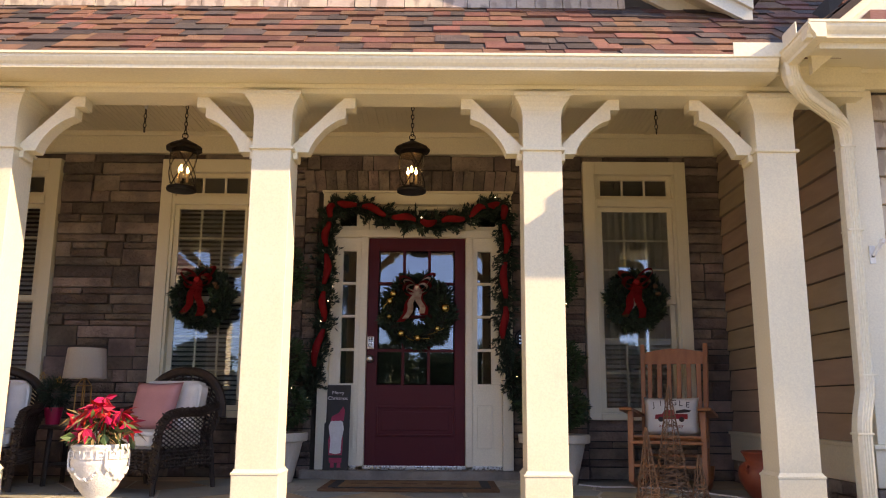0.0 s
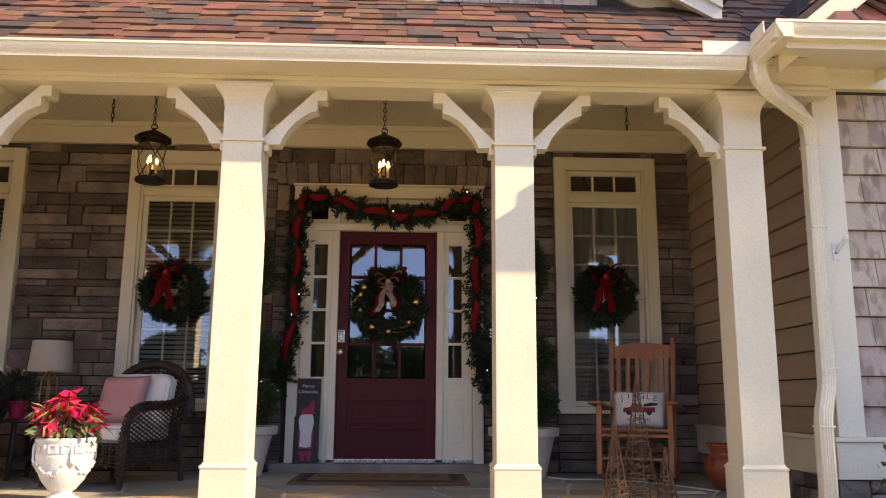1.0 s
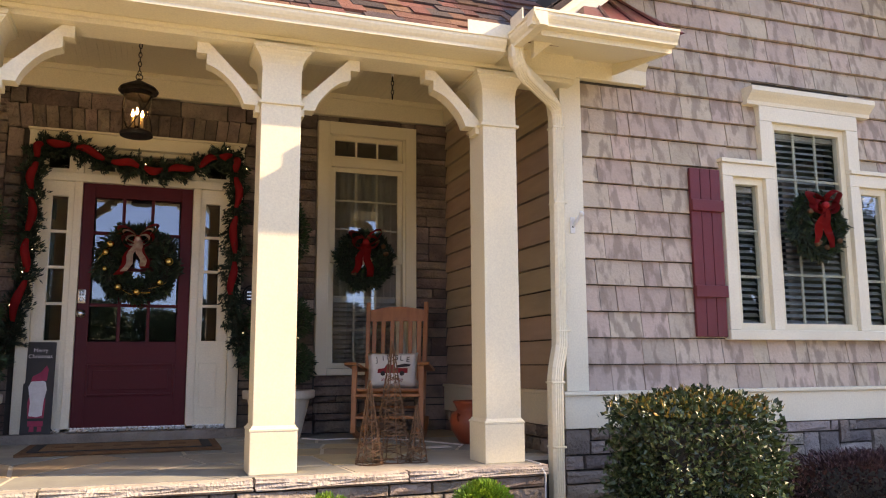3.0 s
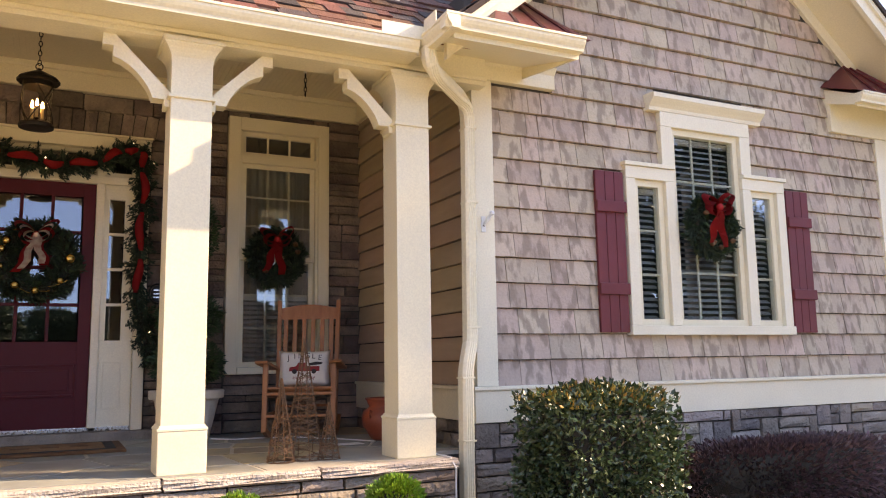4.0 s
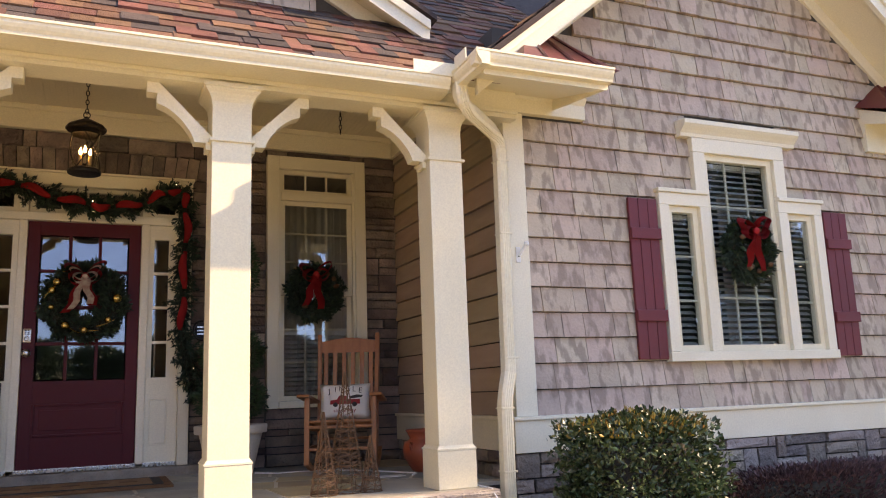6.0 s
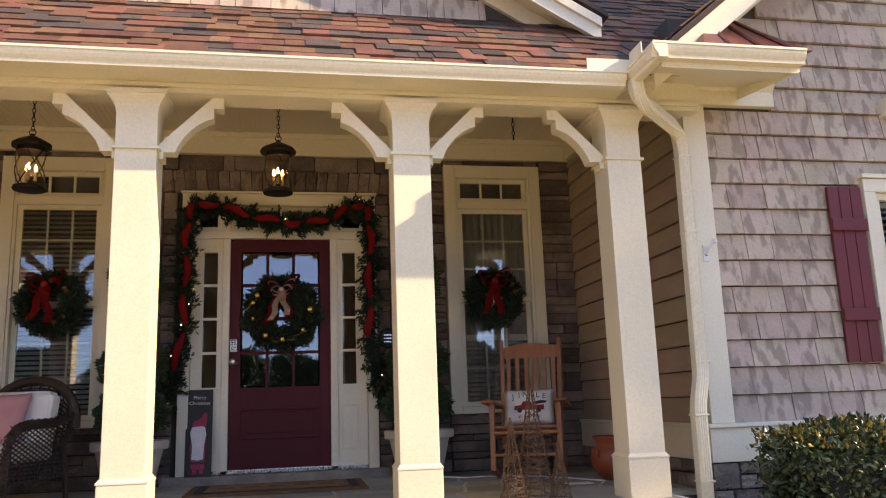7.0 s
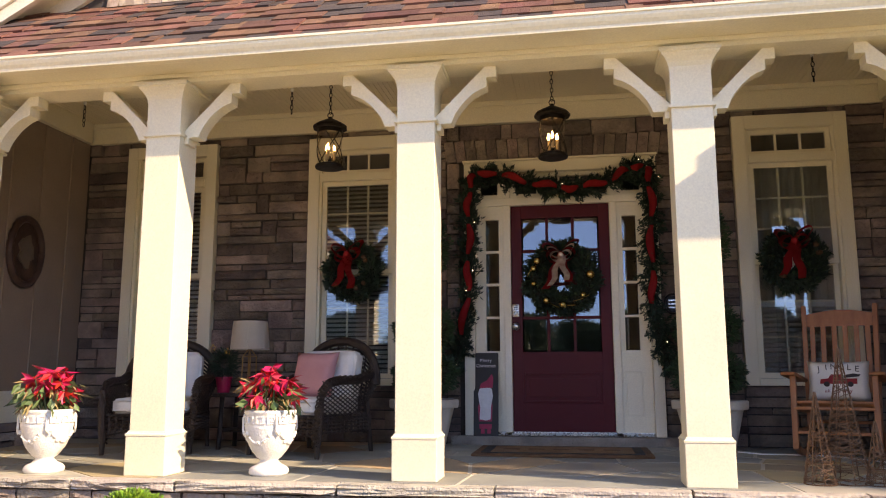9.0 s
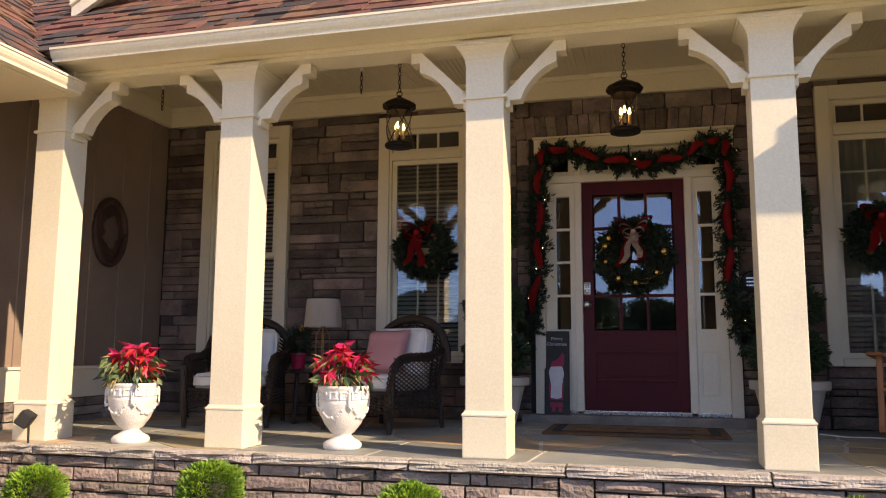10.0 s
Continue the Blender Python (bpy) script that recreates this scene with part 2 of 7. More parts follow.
def add_tube(bm, points, r, sides=6, taper=None):
    """A round bar along points."""
    pts = [Vector(p) for p in points]
    rings = []
    for i, p in enumerate(pts):
        d = (pts[min(i + 1, len(pts) - 1)] - pts[max(i - 1, 0)])
        d = d.normalized() if d.length > 1e-6 else Vector((0, 0, 1))
        side = d.cross(Vector((0.123, 0.31, 0.94)))
        if side.length < 0.2:
            side = d.cross(Vector((0.94, 0.1, 0.1)))
        side.normalize()
        up = side.cross(d)
        rad = r if taper is None else r + (taper - r) * i / (len(pts) - 1)
        rings.append([bm.verts.new(p + rad * (math.cos(2 * math.pi * k / sides) * side + math.sin(2 * math.pi * k / sides) * up)) for k in range(sides)])
    for a, b in zip(rings, rings[1:]):
        for k in range(sides):
            bm.faces.new((a[k], a[(k + 1) % sides], b[(k + 1) % sides], b[k]))
    bm.faces.new(rings[0][::-1])
    bm.faces.new(rings[-1])
    return bm


def tube(points, r, sides=6, taper=None):
    return add_tube(bmesh.new(), points, r, sides, taper)


def prism(outline, axis, a, b):
    """A plate of the given outline, drawn in the two other axes, from a to b along the axis."""
    bm = bmesh.new()
    def put(u, v, w):
        return {"x": (w, u, v), "y": (u, w, v), "z": (u, v, w)}[axis]
    lo = [bm.verts.new(put(u, v, a)) for u, v in outline]
    hi = [bm.verts.new(put(u, v, b)) for u, v in outline]
    n = len(outline)
    bm.faces.new(lo)
    bm.faces.new(hi[::-1])
    for i in range(n):
        bm.faces.new((lo[i], lo[(i + 1) % n], hi[(i + 1) % n], hi[i]))
    bmesh.ops.recalc_face_normals(bm, faces=bm.faces)
    return bm


def sweep(profile, axis, a, b):
    return prism(profile, axis, a, b)


def piece_meshes(name, material, count=8, rough=0.06, face=2, seed=1):
    """Unit blocks from 0 to 1, worn at the edges, whose front faces (towards -y) are uneven."""
    rnd = random.Random(seed)
    out = []
    for k in range(count):
        bm = bmesh.new()
        n = face
        grid = {}
        for i in range(n + 1):
            for j in range(n + 1):
                edge = i in (0, n) or j in (0, n)
                u, v = i / n, j / n
                yy = 0.14 + rnd.uniform(0, 0.16) if edge else rnd.uniform(-0.05, 0.12)
                if edge:
                    du = (rnd.uniform(0.0, rough) if i == 0 else -rnd.uniform(0.0, rough) if i == n else rnd.uniform(-0.05, 0.05))
                    dv = (rnd.uniform(0.0, rough * 1.6) if j == 0 else -rnd.uniform(0.0, rough * 1.6) if j == n else rnd.uniform(-0.05, 0.05))
                else:
                    du, dv = rnd.uniform(-0.1, 0.1), rnd.uniform(-0.1, 0.1)
                grid[i, j] = bm.verts.new((u + du, yy, v + dv))
        for i in range(n):
            for j in range(n):
                bm.faces.new((grid[i, j], grid[i + 1, j], grid[i + 1, j + 1], grid[i, j + 1]))
        rim = [(i, 0) for i in range(n)] + [(n, j) for j in range(n)] + [(i, n) for i in range(n, 0, -1)] + [(0, j) for j in range(n, 0, -1)]
        back = {q: bm.verts.new((grid[q].co.x, 1.0, grid[q].co.z)) for q in rim}
        for a, b in zip(rim, rim[1:] + rim[:1]):
            bm.faces.new((grid[b], grid[a], back[a], back[b]))
        bmesh.ops.recalc_face_normals(bm, faces=bm.faces)
        me = bpy.data.meshes.new(name)
        bm.to_mesh(me)
        bm.free()
        me.materials.append(material)
        out.append(me)
    return out


def piece(name, me, parent, m):
    ob = new(name, me)
    ob.parent = parent
    ob.matrix_basis = m
    return ob


def ledge_rows(x0, x1, z0, z1, rnd, low=0.06, high=0.12, short=0.16, long=0.52, jump=0.2):
    """Random ledge stones that fill a rectangle: (x0, x1, z0, z1) each; now and then one rises through two courses."""
    heights = []
    z = z0
    while z < z1 - 0.005:
        h = rnd.uniform(low, high)
        if z1 - z - h < low * 0.8:
            h = z1 - z
        heights.append((z, z + h))
        z += h
    taken = []
    out = []
    for k, (za, zb) in enumerate(heights):
        nxt = []
        free = []
        x = x0
        for a, b in sorted(taken):
            if a > x:
                free.append((x, a))
            x = b
        if x < x1:
            free.append((x, x1))
        for fa, fb in free:
            x = fa
            while x < fb - 0.004:
                tall = k + 1 < len(heights) and rnd.random() < jump
                w = rnd.uniform(short * 0.6, short * 1.5) if tall else rnd.uniform(short, long) if rnd.random() < 0.8 else rnd.uniform(short * 0.5, short)
                if fb - x - w < short * 0.6:
                    w = fb - x
                if tall and w < short * 1.8:
                    out.append((x, x + w, za, heights[k + 1][1]))
                    nxt.append((x, x + w))
                else:
                    out.append((x, x + w, za, zb))
                x += w
        taken = nxt
    return out


def empty_structure(name, label, category="wall"):
    return tagged(new(name), label, category, kind="structure")


def struct(name, bm, material, label, category="wall"):
    return tagged(obj(name, bm, material), label, category, kind="structure")


# ---- large structure ----
WIN_Z0, WIN_Z1 = 0.50, 2.82
WINDOWS = ((-4.19, "left"), (-2.318, "mid"), (1.527, "right"))
WIN_W = 0.937
LEFT_X, RIGHT_X = -4.64, 2.79
SLAB_Y = -2.72
ROOF_SLOPE = 0.833


def wall_boxes(x0, x1, z0, z1, y0, y1, holes):
    """A wall of real thickness with openings right through it."""
    bm = bmesh.new()
    xs = sorted({x0, x1, *[h[0] for h in holes], *[h[1] for h in holes]})
    zs = sorted({z0, z1, *[h[2] for h in holes], *[h[3] for h in holes]})
    for xa, xb in zip(xs, xs[1:]):
        for za, zb in zip(zs, zs[1:]):
            xc, zc = (xa + xb) / 2, (za + zb) / 2
            if not any(h[0] < xc < h[1] and h[2] < zc < h[3] for h in holes):
                add_box(bm, xa, xb, y0, y1, za, zb)
    return bm


back_holes = [(x + 0.06, x + WIN_W - 0.06, WIN_Z0 + 0.05, WIN_Z1 - 0.06) for x, _ in WINDOWS] + [(-0.80, 0.80, 0.06, 2.45)]
wall_back = struct("wall_back", wall_boxes(LEFT_X - 0.2, RIGHT_X + 0.2, -0.6, 3.4, -0.015, 0.2, back_holes), JOINT_SHADE,
                   "porch back wall of stacked brown ledge stone")
bump_hole = [(4.13, 5.61, 0.84, 1.95), (4.51, 5.23, 1.90, 2.38)]
bump_cx, bump_x1 = 4.97, 7.15
wall_front = struct("wall_front", wall_boxes(RIGHT_X, bump_x1, -0.9, 2.72, -2.43, -2.25, bump_hole), JOINT_SHADE,
                    "front wall of the gabled wing, shake over stone")
gable = prism([(RIGHT_X, 2.721), (bump_x1, 2.721), (bump_x1, 2.95), (bump_cx, 4.62), (RIGHT_X, 2.95)], "y", -2.43, -2.25)
struct("wall_gable", gable, JOINT_SHADE, "triangular gable wall behind taupe shakes")
wall_side = struct("wall_side_right", box(RIGHT_X + 0.012, RIGHT_X + 0.2, -2.25, -0.02, -0.9, 3.3), JOINT_SHADE, "side wall of the gabled wing facing the porch")
wall_left = struct("wall_side_left", box(LEFT_X - 0.2, LEFT_X - 0.012, -7.0, -0.02, -0.9, 3.3), JOINT_SHADE, "side wall of the other wing facing the porch")
struct("wall_far_side", box(bump_x1 - 0.18, bump_x1, -2.249, 3.0, -0.9, 2.9), SIDING, "far side wall of the gabled wing in taupe siding")

# dim rooms behind the windows, their gloom put into the surface colour
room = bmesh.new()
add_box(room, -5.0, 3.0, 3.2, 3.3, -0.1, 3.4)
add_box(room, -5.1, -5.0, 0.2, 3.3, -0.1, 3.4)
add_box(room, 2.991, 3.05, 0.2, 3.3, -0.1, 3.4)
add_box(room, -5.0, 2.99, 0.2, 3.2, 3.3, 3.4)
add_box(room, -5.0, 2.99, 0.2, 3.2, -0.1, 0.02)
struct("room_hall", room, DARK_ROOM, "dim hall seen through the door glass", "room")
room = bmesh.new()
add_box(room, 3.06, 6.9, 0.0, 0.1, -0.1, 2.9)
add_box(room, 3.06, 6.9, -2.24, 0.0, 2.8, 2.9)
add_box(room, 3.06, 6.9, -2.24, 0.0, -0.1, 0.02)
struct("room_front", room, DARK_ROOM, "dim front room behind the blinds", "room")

# ---- ground ----
bm = bmesh.new()
NX, NY = 60, 60
vs = {}
for i in range(NX + 1):
    for j in range(NY + 1):
        u, v = i / NX * 2 - 1, j / NY * 2 - 1
        x, y = 60 * u * abs(u) ** 1.6 + 1, 60 * v * abs(v) ** 1.6 - 4
        z = -0.62 - 0.33 * min(1, max(0, (-3.6 - y) / 3.2)) + 0.02 * noise.noise((x * 1.7, y * 1.7, 0))
        vs[i, j] = bm.verts.new((x, y, z))
for i in range(NX):
    for j in range(NY):
        bm.faces.new((vs[i, j], vs[i + 1, j], vs[i + 1, j + 1], vs[i, j + 1]))
ground = tagged(obj("ground", bm, GRASS_G, True), "lawn sloping away from the house, made pale to bounce light", "ground", kind="structure")
bm = bmesh.new()
vs = {}
for i in range(49):
    for j in range(13):
        x, y = -5.5 + i * 0.29, -4.5 + j * 0.19
        edge = min(1.0, min(i, 48 - i, j * 2, 12) / 3)
        z = -0.62 - 0.33 * min(1, max(0, (-3.6 - y) / 3.2)) + 0.03 * edge - 0.012 + 0.018 * noise.noise((x * 5, y * 5, 2))
        vs[i, j] = bm.verts.new((x, y, z))
for i in range(48):
    for j in range(12):
        bm.faces.new((vs[i, j], vs[i + 1, j], vs[i + 1, j + 1], vs[i, j + 1]))
tagged(obj("ground_mulch", bm, MULCH, True), "brown mulch bed along the foundation", "ground", kind="structure")

# ---- porch floor ----
porch_floor = struct("floor_porch", box(LEFT_X, 2.44, SLAB_Y + 0.05, -0.02, -0.7, -0.03), JOINT_SHADE, "porch floor of grey and tan flagstones", "floor")
struct("floor_porch_end", box(2.44, RIGHT_X + 0.01, -2.30, -0.02, -0.7, -0.03), JOINT_SHADE, "porch floor end beside the wing wall", "floor")

# ---- ceiling, frieze and beam ----
bm = prism([(-2.36, 2.88), (-2.12, 3.09), (-0.02, 3.09), (-0.02, 3.14), (-2.14, 3.125), (-2.36, 2.92)], "x", LEFT_X, RIGHT_X)
x = LEFT_X + 0.02
while x < RIGHT_X - 0.05:
    add_box(bm, x, x + 0.036, -2.12, -0.09, 3.086, 3.0905)
    x += 0.043
for xb in (-3.45, -2.0, -0.38, 1.02, 2.1):
    add_box(bm, xb, xb + 0.05, -2.12, -0.09, 3.078, 3.092)
tagged(obj("ceiling", bm, CEIL), "cream beadboard porch ceiling", "ceiling", kind="structure")
bm = box(LEFT_X, RIGHT_X, -0.085, -0.016, 2.885, 3.089, 0.006)
add_box(bm, LEFT_X, RIGHT_X, -0.115, -0.0851, 3.04, 3.0885, 0.01)
add_box(bm, RIGHT_X - 0.06, RIGHT_X - 0.001, -2.1, -0.116, 2.885, 3.088, 0.006)
add_box(bm, LEFT_X + 0.001, LEFT_X + 0.06, -2.1, -0.116, 2.885, 3.088, 0.006)
tagged(obj("trim_frieze", bm, CREAM), "cream frieze board under the porch ceiling", "trim", kind="structure")
bm = prism([(-2.575, 2.46), (-2.36, 2.46), (-2.36, 2.92), (-2.575, 2.745)], "x", LEFT_X, RIGHT_X)
tagged(obj("trim_beam", bm, CREAM), "cream boxed porch beam across the columns", "beam", kind="structure")
bm = box(LEFT_X, 2.2, -2.79, -2.576, 2.515, 2.54, 0.003)
add_box(bm, LEFT_X, 2.2, -2.80, -2.776, 2.50, 2.60, 0.004)
add_box(bm, LEFT_X, RIGHT_X, -2.60, -2.5765, 2.487, 2.5145, 0.006)
tagged(obj("trim_soffit", bm, CREAM), "cream soffit and fascia under the porch eave", "soffit", kind="structure")


# ---- columns ----
def bracket_outline(side, x_col):
    """A curved knee brace from the column neck to the beam, drawn in x and z."""
    pts = [(0.0, 2.112), (0.093, 2.112), (0.104, 2.142), (0.120, 2.175), (0.143, 2.208), (0.178, 2.25), (0.22, 2.287), (0.262, 2.313), (0.31, 2.331),
           (0.31, 2.393), (0.367, 2.393), (0.367, 2.46), (0.30, 2.46), (0.0, 2.160)]
    return [(x_col + side * u, z) for u, z in pts]


def column(cx, braces=(-1, 1), group="porch columns"):
    cy = -2.455
    col = thing("porch_column", "square cream porch column with plinth, neck moulding and flared cap", "column", (cx, cy, 0), group)
    h = 0.131
    bm = box(-h, h, -h, h, 0, 0.235, 0.006)
    part("plinth", bm, CREAM, col)
    bm = bmesh.new()
    s = 0.131
    prof = [(s + 0.003, 0.2352), (s + 0.003, 0.245), (s - 0.006, 0.253), (s - 0.012, 0.265)]
    for (ra, za), (rb, zb) in zip(prof, prof[1:]):
        la = [bm.verts.new((sx * ra, sy * ra, za)) for sx, sy in ((-1, -1), (1, -1), (1, 1), (-1, 1))]
        lb = [bm.verts.new((sx * rb, sy * rb, zb)) for sx, sy in ((-1, -1), (1, -1), (1, 1), (-1, 1))]
        for i in range(4):
            bm.faces.new((la[i], la[(i + 1) % 4], lb[(i + 1) % 4], lb[i]))
    part("base_moulding", bm, CREAM, col)
    part("shaft", box(-0.116, 0.116, -0.116, 0.116, 0.24, 2.355, 0.004), CREAM, col)
    bm = box(-0.133, 0.133, -0.133, 0.133, 2.108, 2.127, 0.005)
    part("neck_moulding", bm, CREAM, col)
    bm = bmesh.new()
    rows = [(0.1175, 2.330), (0.1195, 2.356), (0.1285, 2.382), (0.143, 2.406), (0.160, 2.424), (0.163, 2.434), (0.173, 2.436), (0.173, 2.459), (0.0, 2.459)]
    loops = [[bm.verts.new((sx * r, sy * r, z)) for sx, sy in ((-1, -1), (1, -1), (1, 1), (-1, 1))] for r, z in rows[:-1]]
    for a, b in zip(loops, loops[1:]):
        for i in range(4):
            bm.faces.new((a[i], a[(i + 1) % 4], b[(i + 1) % 4], b[i]))
    bm.faces.new(loops[-1])
    part("capital", bm, CREAM, col)
    for s in braces:
        bm = prism(bracket_outline(s, s * 0.116), "y", -0.05, 0.05)
        part("brace", bm, CREAM, col)
        part("brace_foot", box(min(s * 0.1165, s * 0.145), max(s * 0.1165, s * 0.145), -0.058, 0.058, 2.066, 2.1115, 0.005), CREAM, col)
    return col


for cx, br in ((-3.865, (1,)), (-2.42, (-1, 1)), (-0.768, (-1, 1)), (0.846, (-1, 1)), (2.238, (-1,))):
    column(cx, br)


# ---- roofs ----
EAVE_Y, EAVE_Z = -2.83, 2.575
def porch_z(y):
    return EAVE_Z + ROOF_SLOPE * (y - EAVE_Y)


BUMP_EX, BUMP_EZ = 2.22, 2.60
APEX_Z = BUMP_EZ + ROOF_SLOPE * (bump_cx - BUMP_EX)
LEFT_EX, LEFT_EZ = -3.61, 2.43
RAKE_Y = -2.93


def slab_roof(name, corners, thick, label):
    """A sloping roof deck of real thickness over its corners."""
    bm = bmesh.new()
    top = [bm.verts.new(c) for c in corners]
    low = [bm.verts.new((c[0], c[1], c[2] - thick)) for c in corners]
    bm.faces.new(top)
    bm.faces.new(low[::-1])
    for i in range(len(corners)):
        k = (i + 1) % len(corners)
        bm.faces.new((top[i], low[i], low[k], top[k]))
    bmesh.ops.recalc_face_normals(bm, faces=bm.faces)
    return tagged(obj(name, bm, SHINGLE_DARK), label, "roof", kind="structure")


roof_porch = slab_roof("roof_porch", [(LEFT_EX - 0.04, EAVE_Y, EAVE_Z), (BUMP_EX + 0.03, EAVE_Y, EAVE_Z), (4.97, -0.05, porch_z(-0.05)), (4.97, 2.6, porch_z(2.6)),
                                      (-7.0, 2.6, porch_z(2.6)), (-7.0, 0.0, porch_z(0.0))], 0.03, "porch roof of red-brown and slate asphalt shingles")
roof_wing = slab_roof("roof_wing", [(BUMP_EX, RAKE_Y - 0.045, BUMP_EZ), (bump_cx, RAKE_Y - 0.045, APEX_Z), (bump_cx, 0.1, APEX_Z), (BUMP_EX, EAVE_Y + 0.05, BUMP_EZ)], 0.05,
                      "dark shingled gable roof of the wing")
slab_roof("roof_wing_far", [(bump_cx, RAKE_Y - 0.045, APEX_Z), (2 * bump_cx - BUMP_EX, RAKE_Y - 0.045, BUMP_EZ), (2 * bump_cx - BUMP_EX, 3.0, BUMP_EZ), (bump_cx, 3.0, APEX_Z)], 0.05,
          "far slope of the wing's gable roof")
roof_left = slab_roof("roof_left_wing", [(LEFT_EX, -7.5, LEFT_EZ), (LEFT_EX, -2.62, LEFT_EZ), (LEFT_EX - 0.26, -2.62, LEFT_EZ + 0.26 * ROOF_SLOPE),
                                         (LEFT_EX - 3, 0.12, LEFT_EZ + 3 * ROOF_SLOPE), (LEFT_EX - 3, -7.5, LEFT_EZ + 3 * ROOF_SLOPE)], 0.05,
                      "red-brown shingled roof of the other wing")
bm = box(LEFT_X, LEFT_EX - 0.03, -7.5, -2.60, 2.345, 2.37, 0.003)
add_box(bm, LEFT_EX - 0.055, LEFT_EX - 0.031, -7.5, -2.62, 2.325, 2.42, 0.003)
add_box(bm, LEFT_X, LEFT_EX - 0.056, -2.62, -2.60, 2.371, 2.72, 0.003)
tagged(obj("trim_soffit_left", bm, CREAM), "cream soffit and fascia under the other wing's eave", "soffit", kind="structure")


def gutter_profile(out):
    """Ogee gutter section: distance outward from the fascia and height above its foot."""
    return [(0.0, 0.0), (0.055, 0.0), (0.058, 0.018), (0.072, 0.036), (0.082, 0.055), (0.084, 0.07), (0.092, 0.074), (0.092, 0.088),
            (0.082, 0.088), (0.078, 0.082), (0.0, 0.082)]


def gutter(name, axis, a, b, at, out, foot, label):
    prof = [(at + out * u, foot + v) for u, v in gutter_profile(out)]
    return tagged(obj(name, sweep(prof, axis, a, b), GUTTER), label, "gutter", kind="structure")


gutter("gutter_porch", "x", LEFT_EX - 0.03, BUMP_EX - 0.06, -2.801, -1, 2.495, "cream ogee gutter along the porch eave")
gutter("gutter_wing", "y", -3.26, -2.80, BUMP_EX + 0.03, -1, 2.515, "cream gutter returning along the wing eave")
gutter("gutter_return", "x", BUMP_EX - 0.06, 3.15, -3.17, -1, 2.5251, "cream gutter round the boxed eave return")
gutter("gutter_return_far", "x", 6.36, 7.55, -2.76, -1, 2.755, "cream gutter on the far eave return")
gutter("gutter_left_wing", "y", -7.5, -2.63, LEFT_EX - 0.03, 1, 2.335, "cream gutter along the other wing's eave")


def eave_return(x0, x1, yf, z, wall_a, wall_b, apex_x, cap_z, low):
    """Boxed cornice return under a small maroon hipped metal roof; x0 to x1 at the front yf, its fascia foot at z."""
    ret = thing("eave_return", "cream boxed cornice return with a maroon standing-seam metal cap", "cornice", (0, 0, 0), "eave returns")
    part("soffit_box", prism([(yf, z), (yf, z + 0.10), (-2.432, z + 0.24), (-2.432, z + 0.19)], "x", x0, x1), CREAM, ret)
    end = x1 if x0 < bump_cx else x0 - 0.012
    part("end_board", prism([(yf, z), (yf, z + 0.10), (-2.432, z + 0.24), (-2.432, z + 0.10)], "x", end, end + 0.012), CREAM, ret)
    part("fascia", box(x0, x1, yf - 0.006, yf - 0.0002, z - 0.01, z + 0.10), CREAM, ret)
    part("frieze", box(wall_a, wall_b, -2.492, -2.434, z + low, z + 0.20, 0.004), CREAM, ret)
    part("bed_moulding", prism([(-2.4925, z + 0.15), (-2.53, z + 0.20), (-2.4925, z + 0.20)], "x", wall_a, wall_b), CREAM, ret)
    bm = bmesh.new()
    xa, xb = (x0 + 0.25, x1 + 0.07) if x0 < bump_cx else (x0 - 0.05, x1 - 0.25)
    lo = [bm.verts.new(c) for c in ((xa, yf - 0.065, z + 0.11), (xb, yf - 0.065, z + 0.11), (xb, -2.44, z + 0.25), (xa, -2.44, z + 0.25))]
    hi = [bm.verts.new((apex_x - 0.1, -2.47, cap_z)), bm.verts.new((apex_x + 0.1, -2.47, cap_z))]
    bm.faces.new((lo[0], lo[1], hi[1], hi[0]))
    bm.faces.new((lo[1], lo[2], hi[1]))
    bm.faces.new((lo[3], lo[0], hi[0]))
    bm.faces.new((lo[2], lo[3], hi[0], hi[1]))
    bm.faces.new(lo[::-1])
    bmesh.ops.recalc_face_normals(bm, faces=bm.faces)
    cap = part("metal_cap", bm, MAROON_METAL, ret, "maroon metal roof cap")
    for k in range(3):
        fx = xa + (xb - xa) * (0.25 + 0.28 * k)
        hx = apex_x - 0.09 + 0.09 * k
        part("seam", tube([(fx, yf - 0.065, z + 0.118), (hx, -2.48, cap_z)], 0.011, 4), MAROON_METAL, cap)
    return ret


eave_return(BUMP_EX + 0.03, 3.14, -3.165, 2.50, 2.73, 3.42, 3.05, 3.20, 0.046)
eave_return(6.38, 7.52, -2.755, 2.74, 6.38, bump_x1 + 0.02, 6.72, 3.22, -0.17)


def rake(name, x_eave, z_eave, x_top, z_top, y_front, y_wall, label, deep=0.17):
    """Barge board, rake moulding and sloping soffit under a gable edge."""
    r = thing(name, label, "trim")
    drop = 0.055
    def strip(y0, y1, d0, d1, nm, mat_):
        o = [(x_eave, z_eave - d0), (x_top, z_top - d0), (x_top, z_top - d1), (x_eave, z_eave - d1)]
        part(nm, prism(o, "y", y0, y1), mat_, r)
    strip(y_front - 0.02, y_front + 0.02, drop, drop + deep, "barge_board", TRIM)
    strip(y_front - 0.045, y_front - 0.0205, drop - 0.02, drop + 0.05, "rake_moulding", TRIM)
    strip(y_front + 0.0205, y_wall, drop + 0.02, drop + 0.05, "rake_soffit", CREAM)
    strip(y_wall - 0.035, y_wall, drop + 0.0505, drop + 0.19, "rake_frieze", TRIM)
    return r


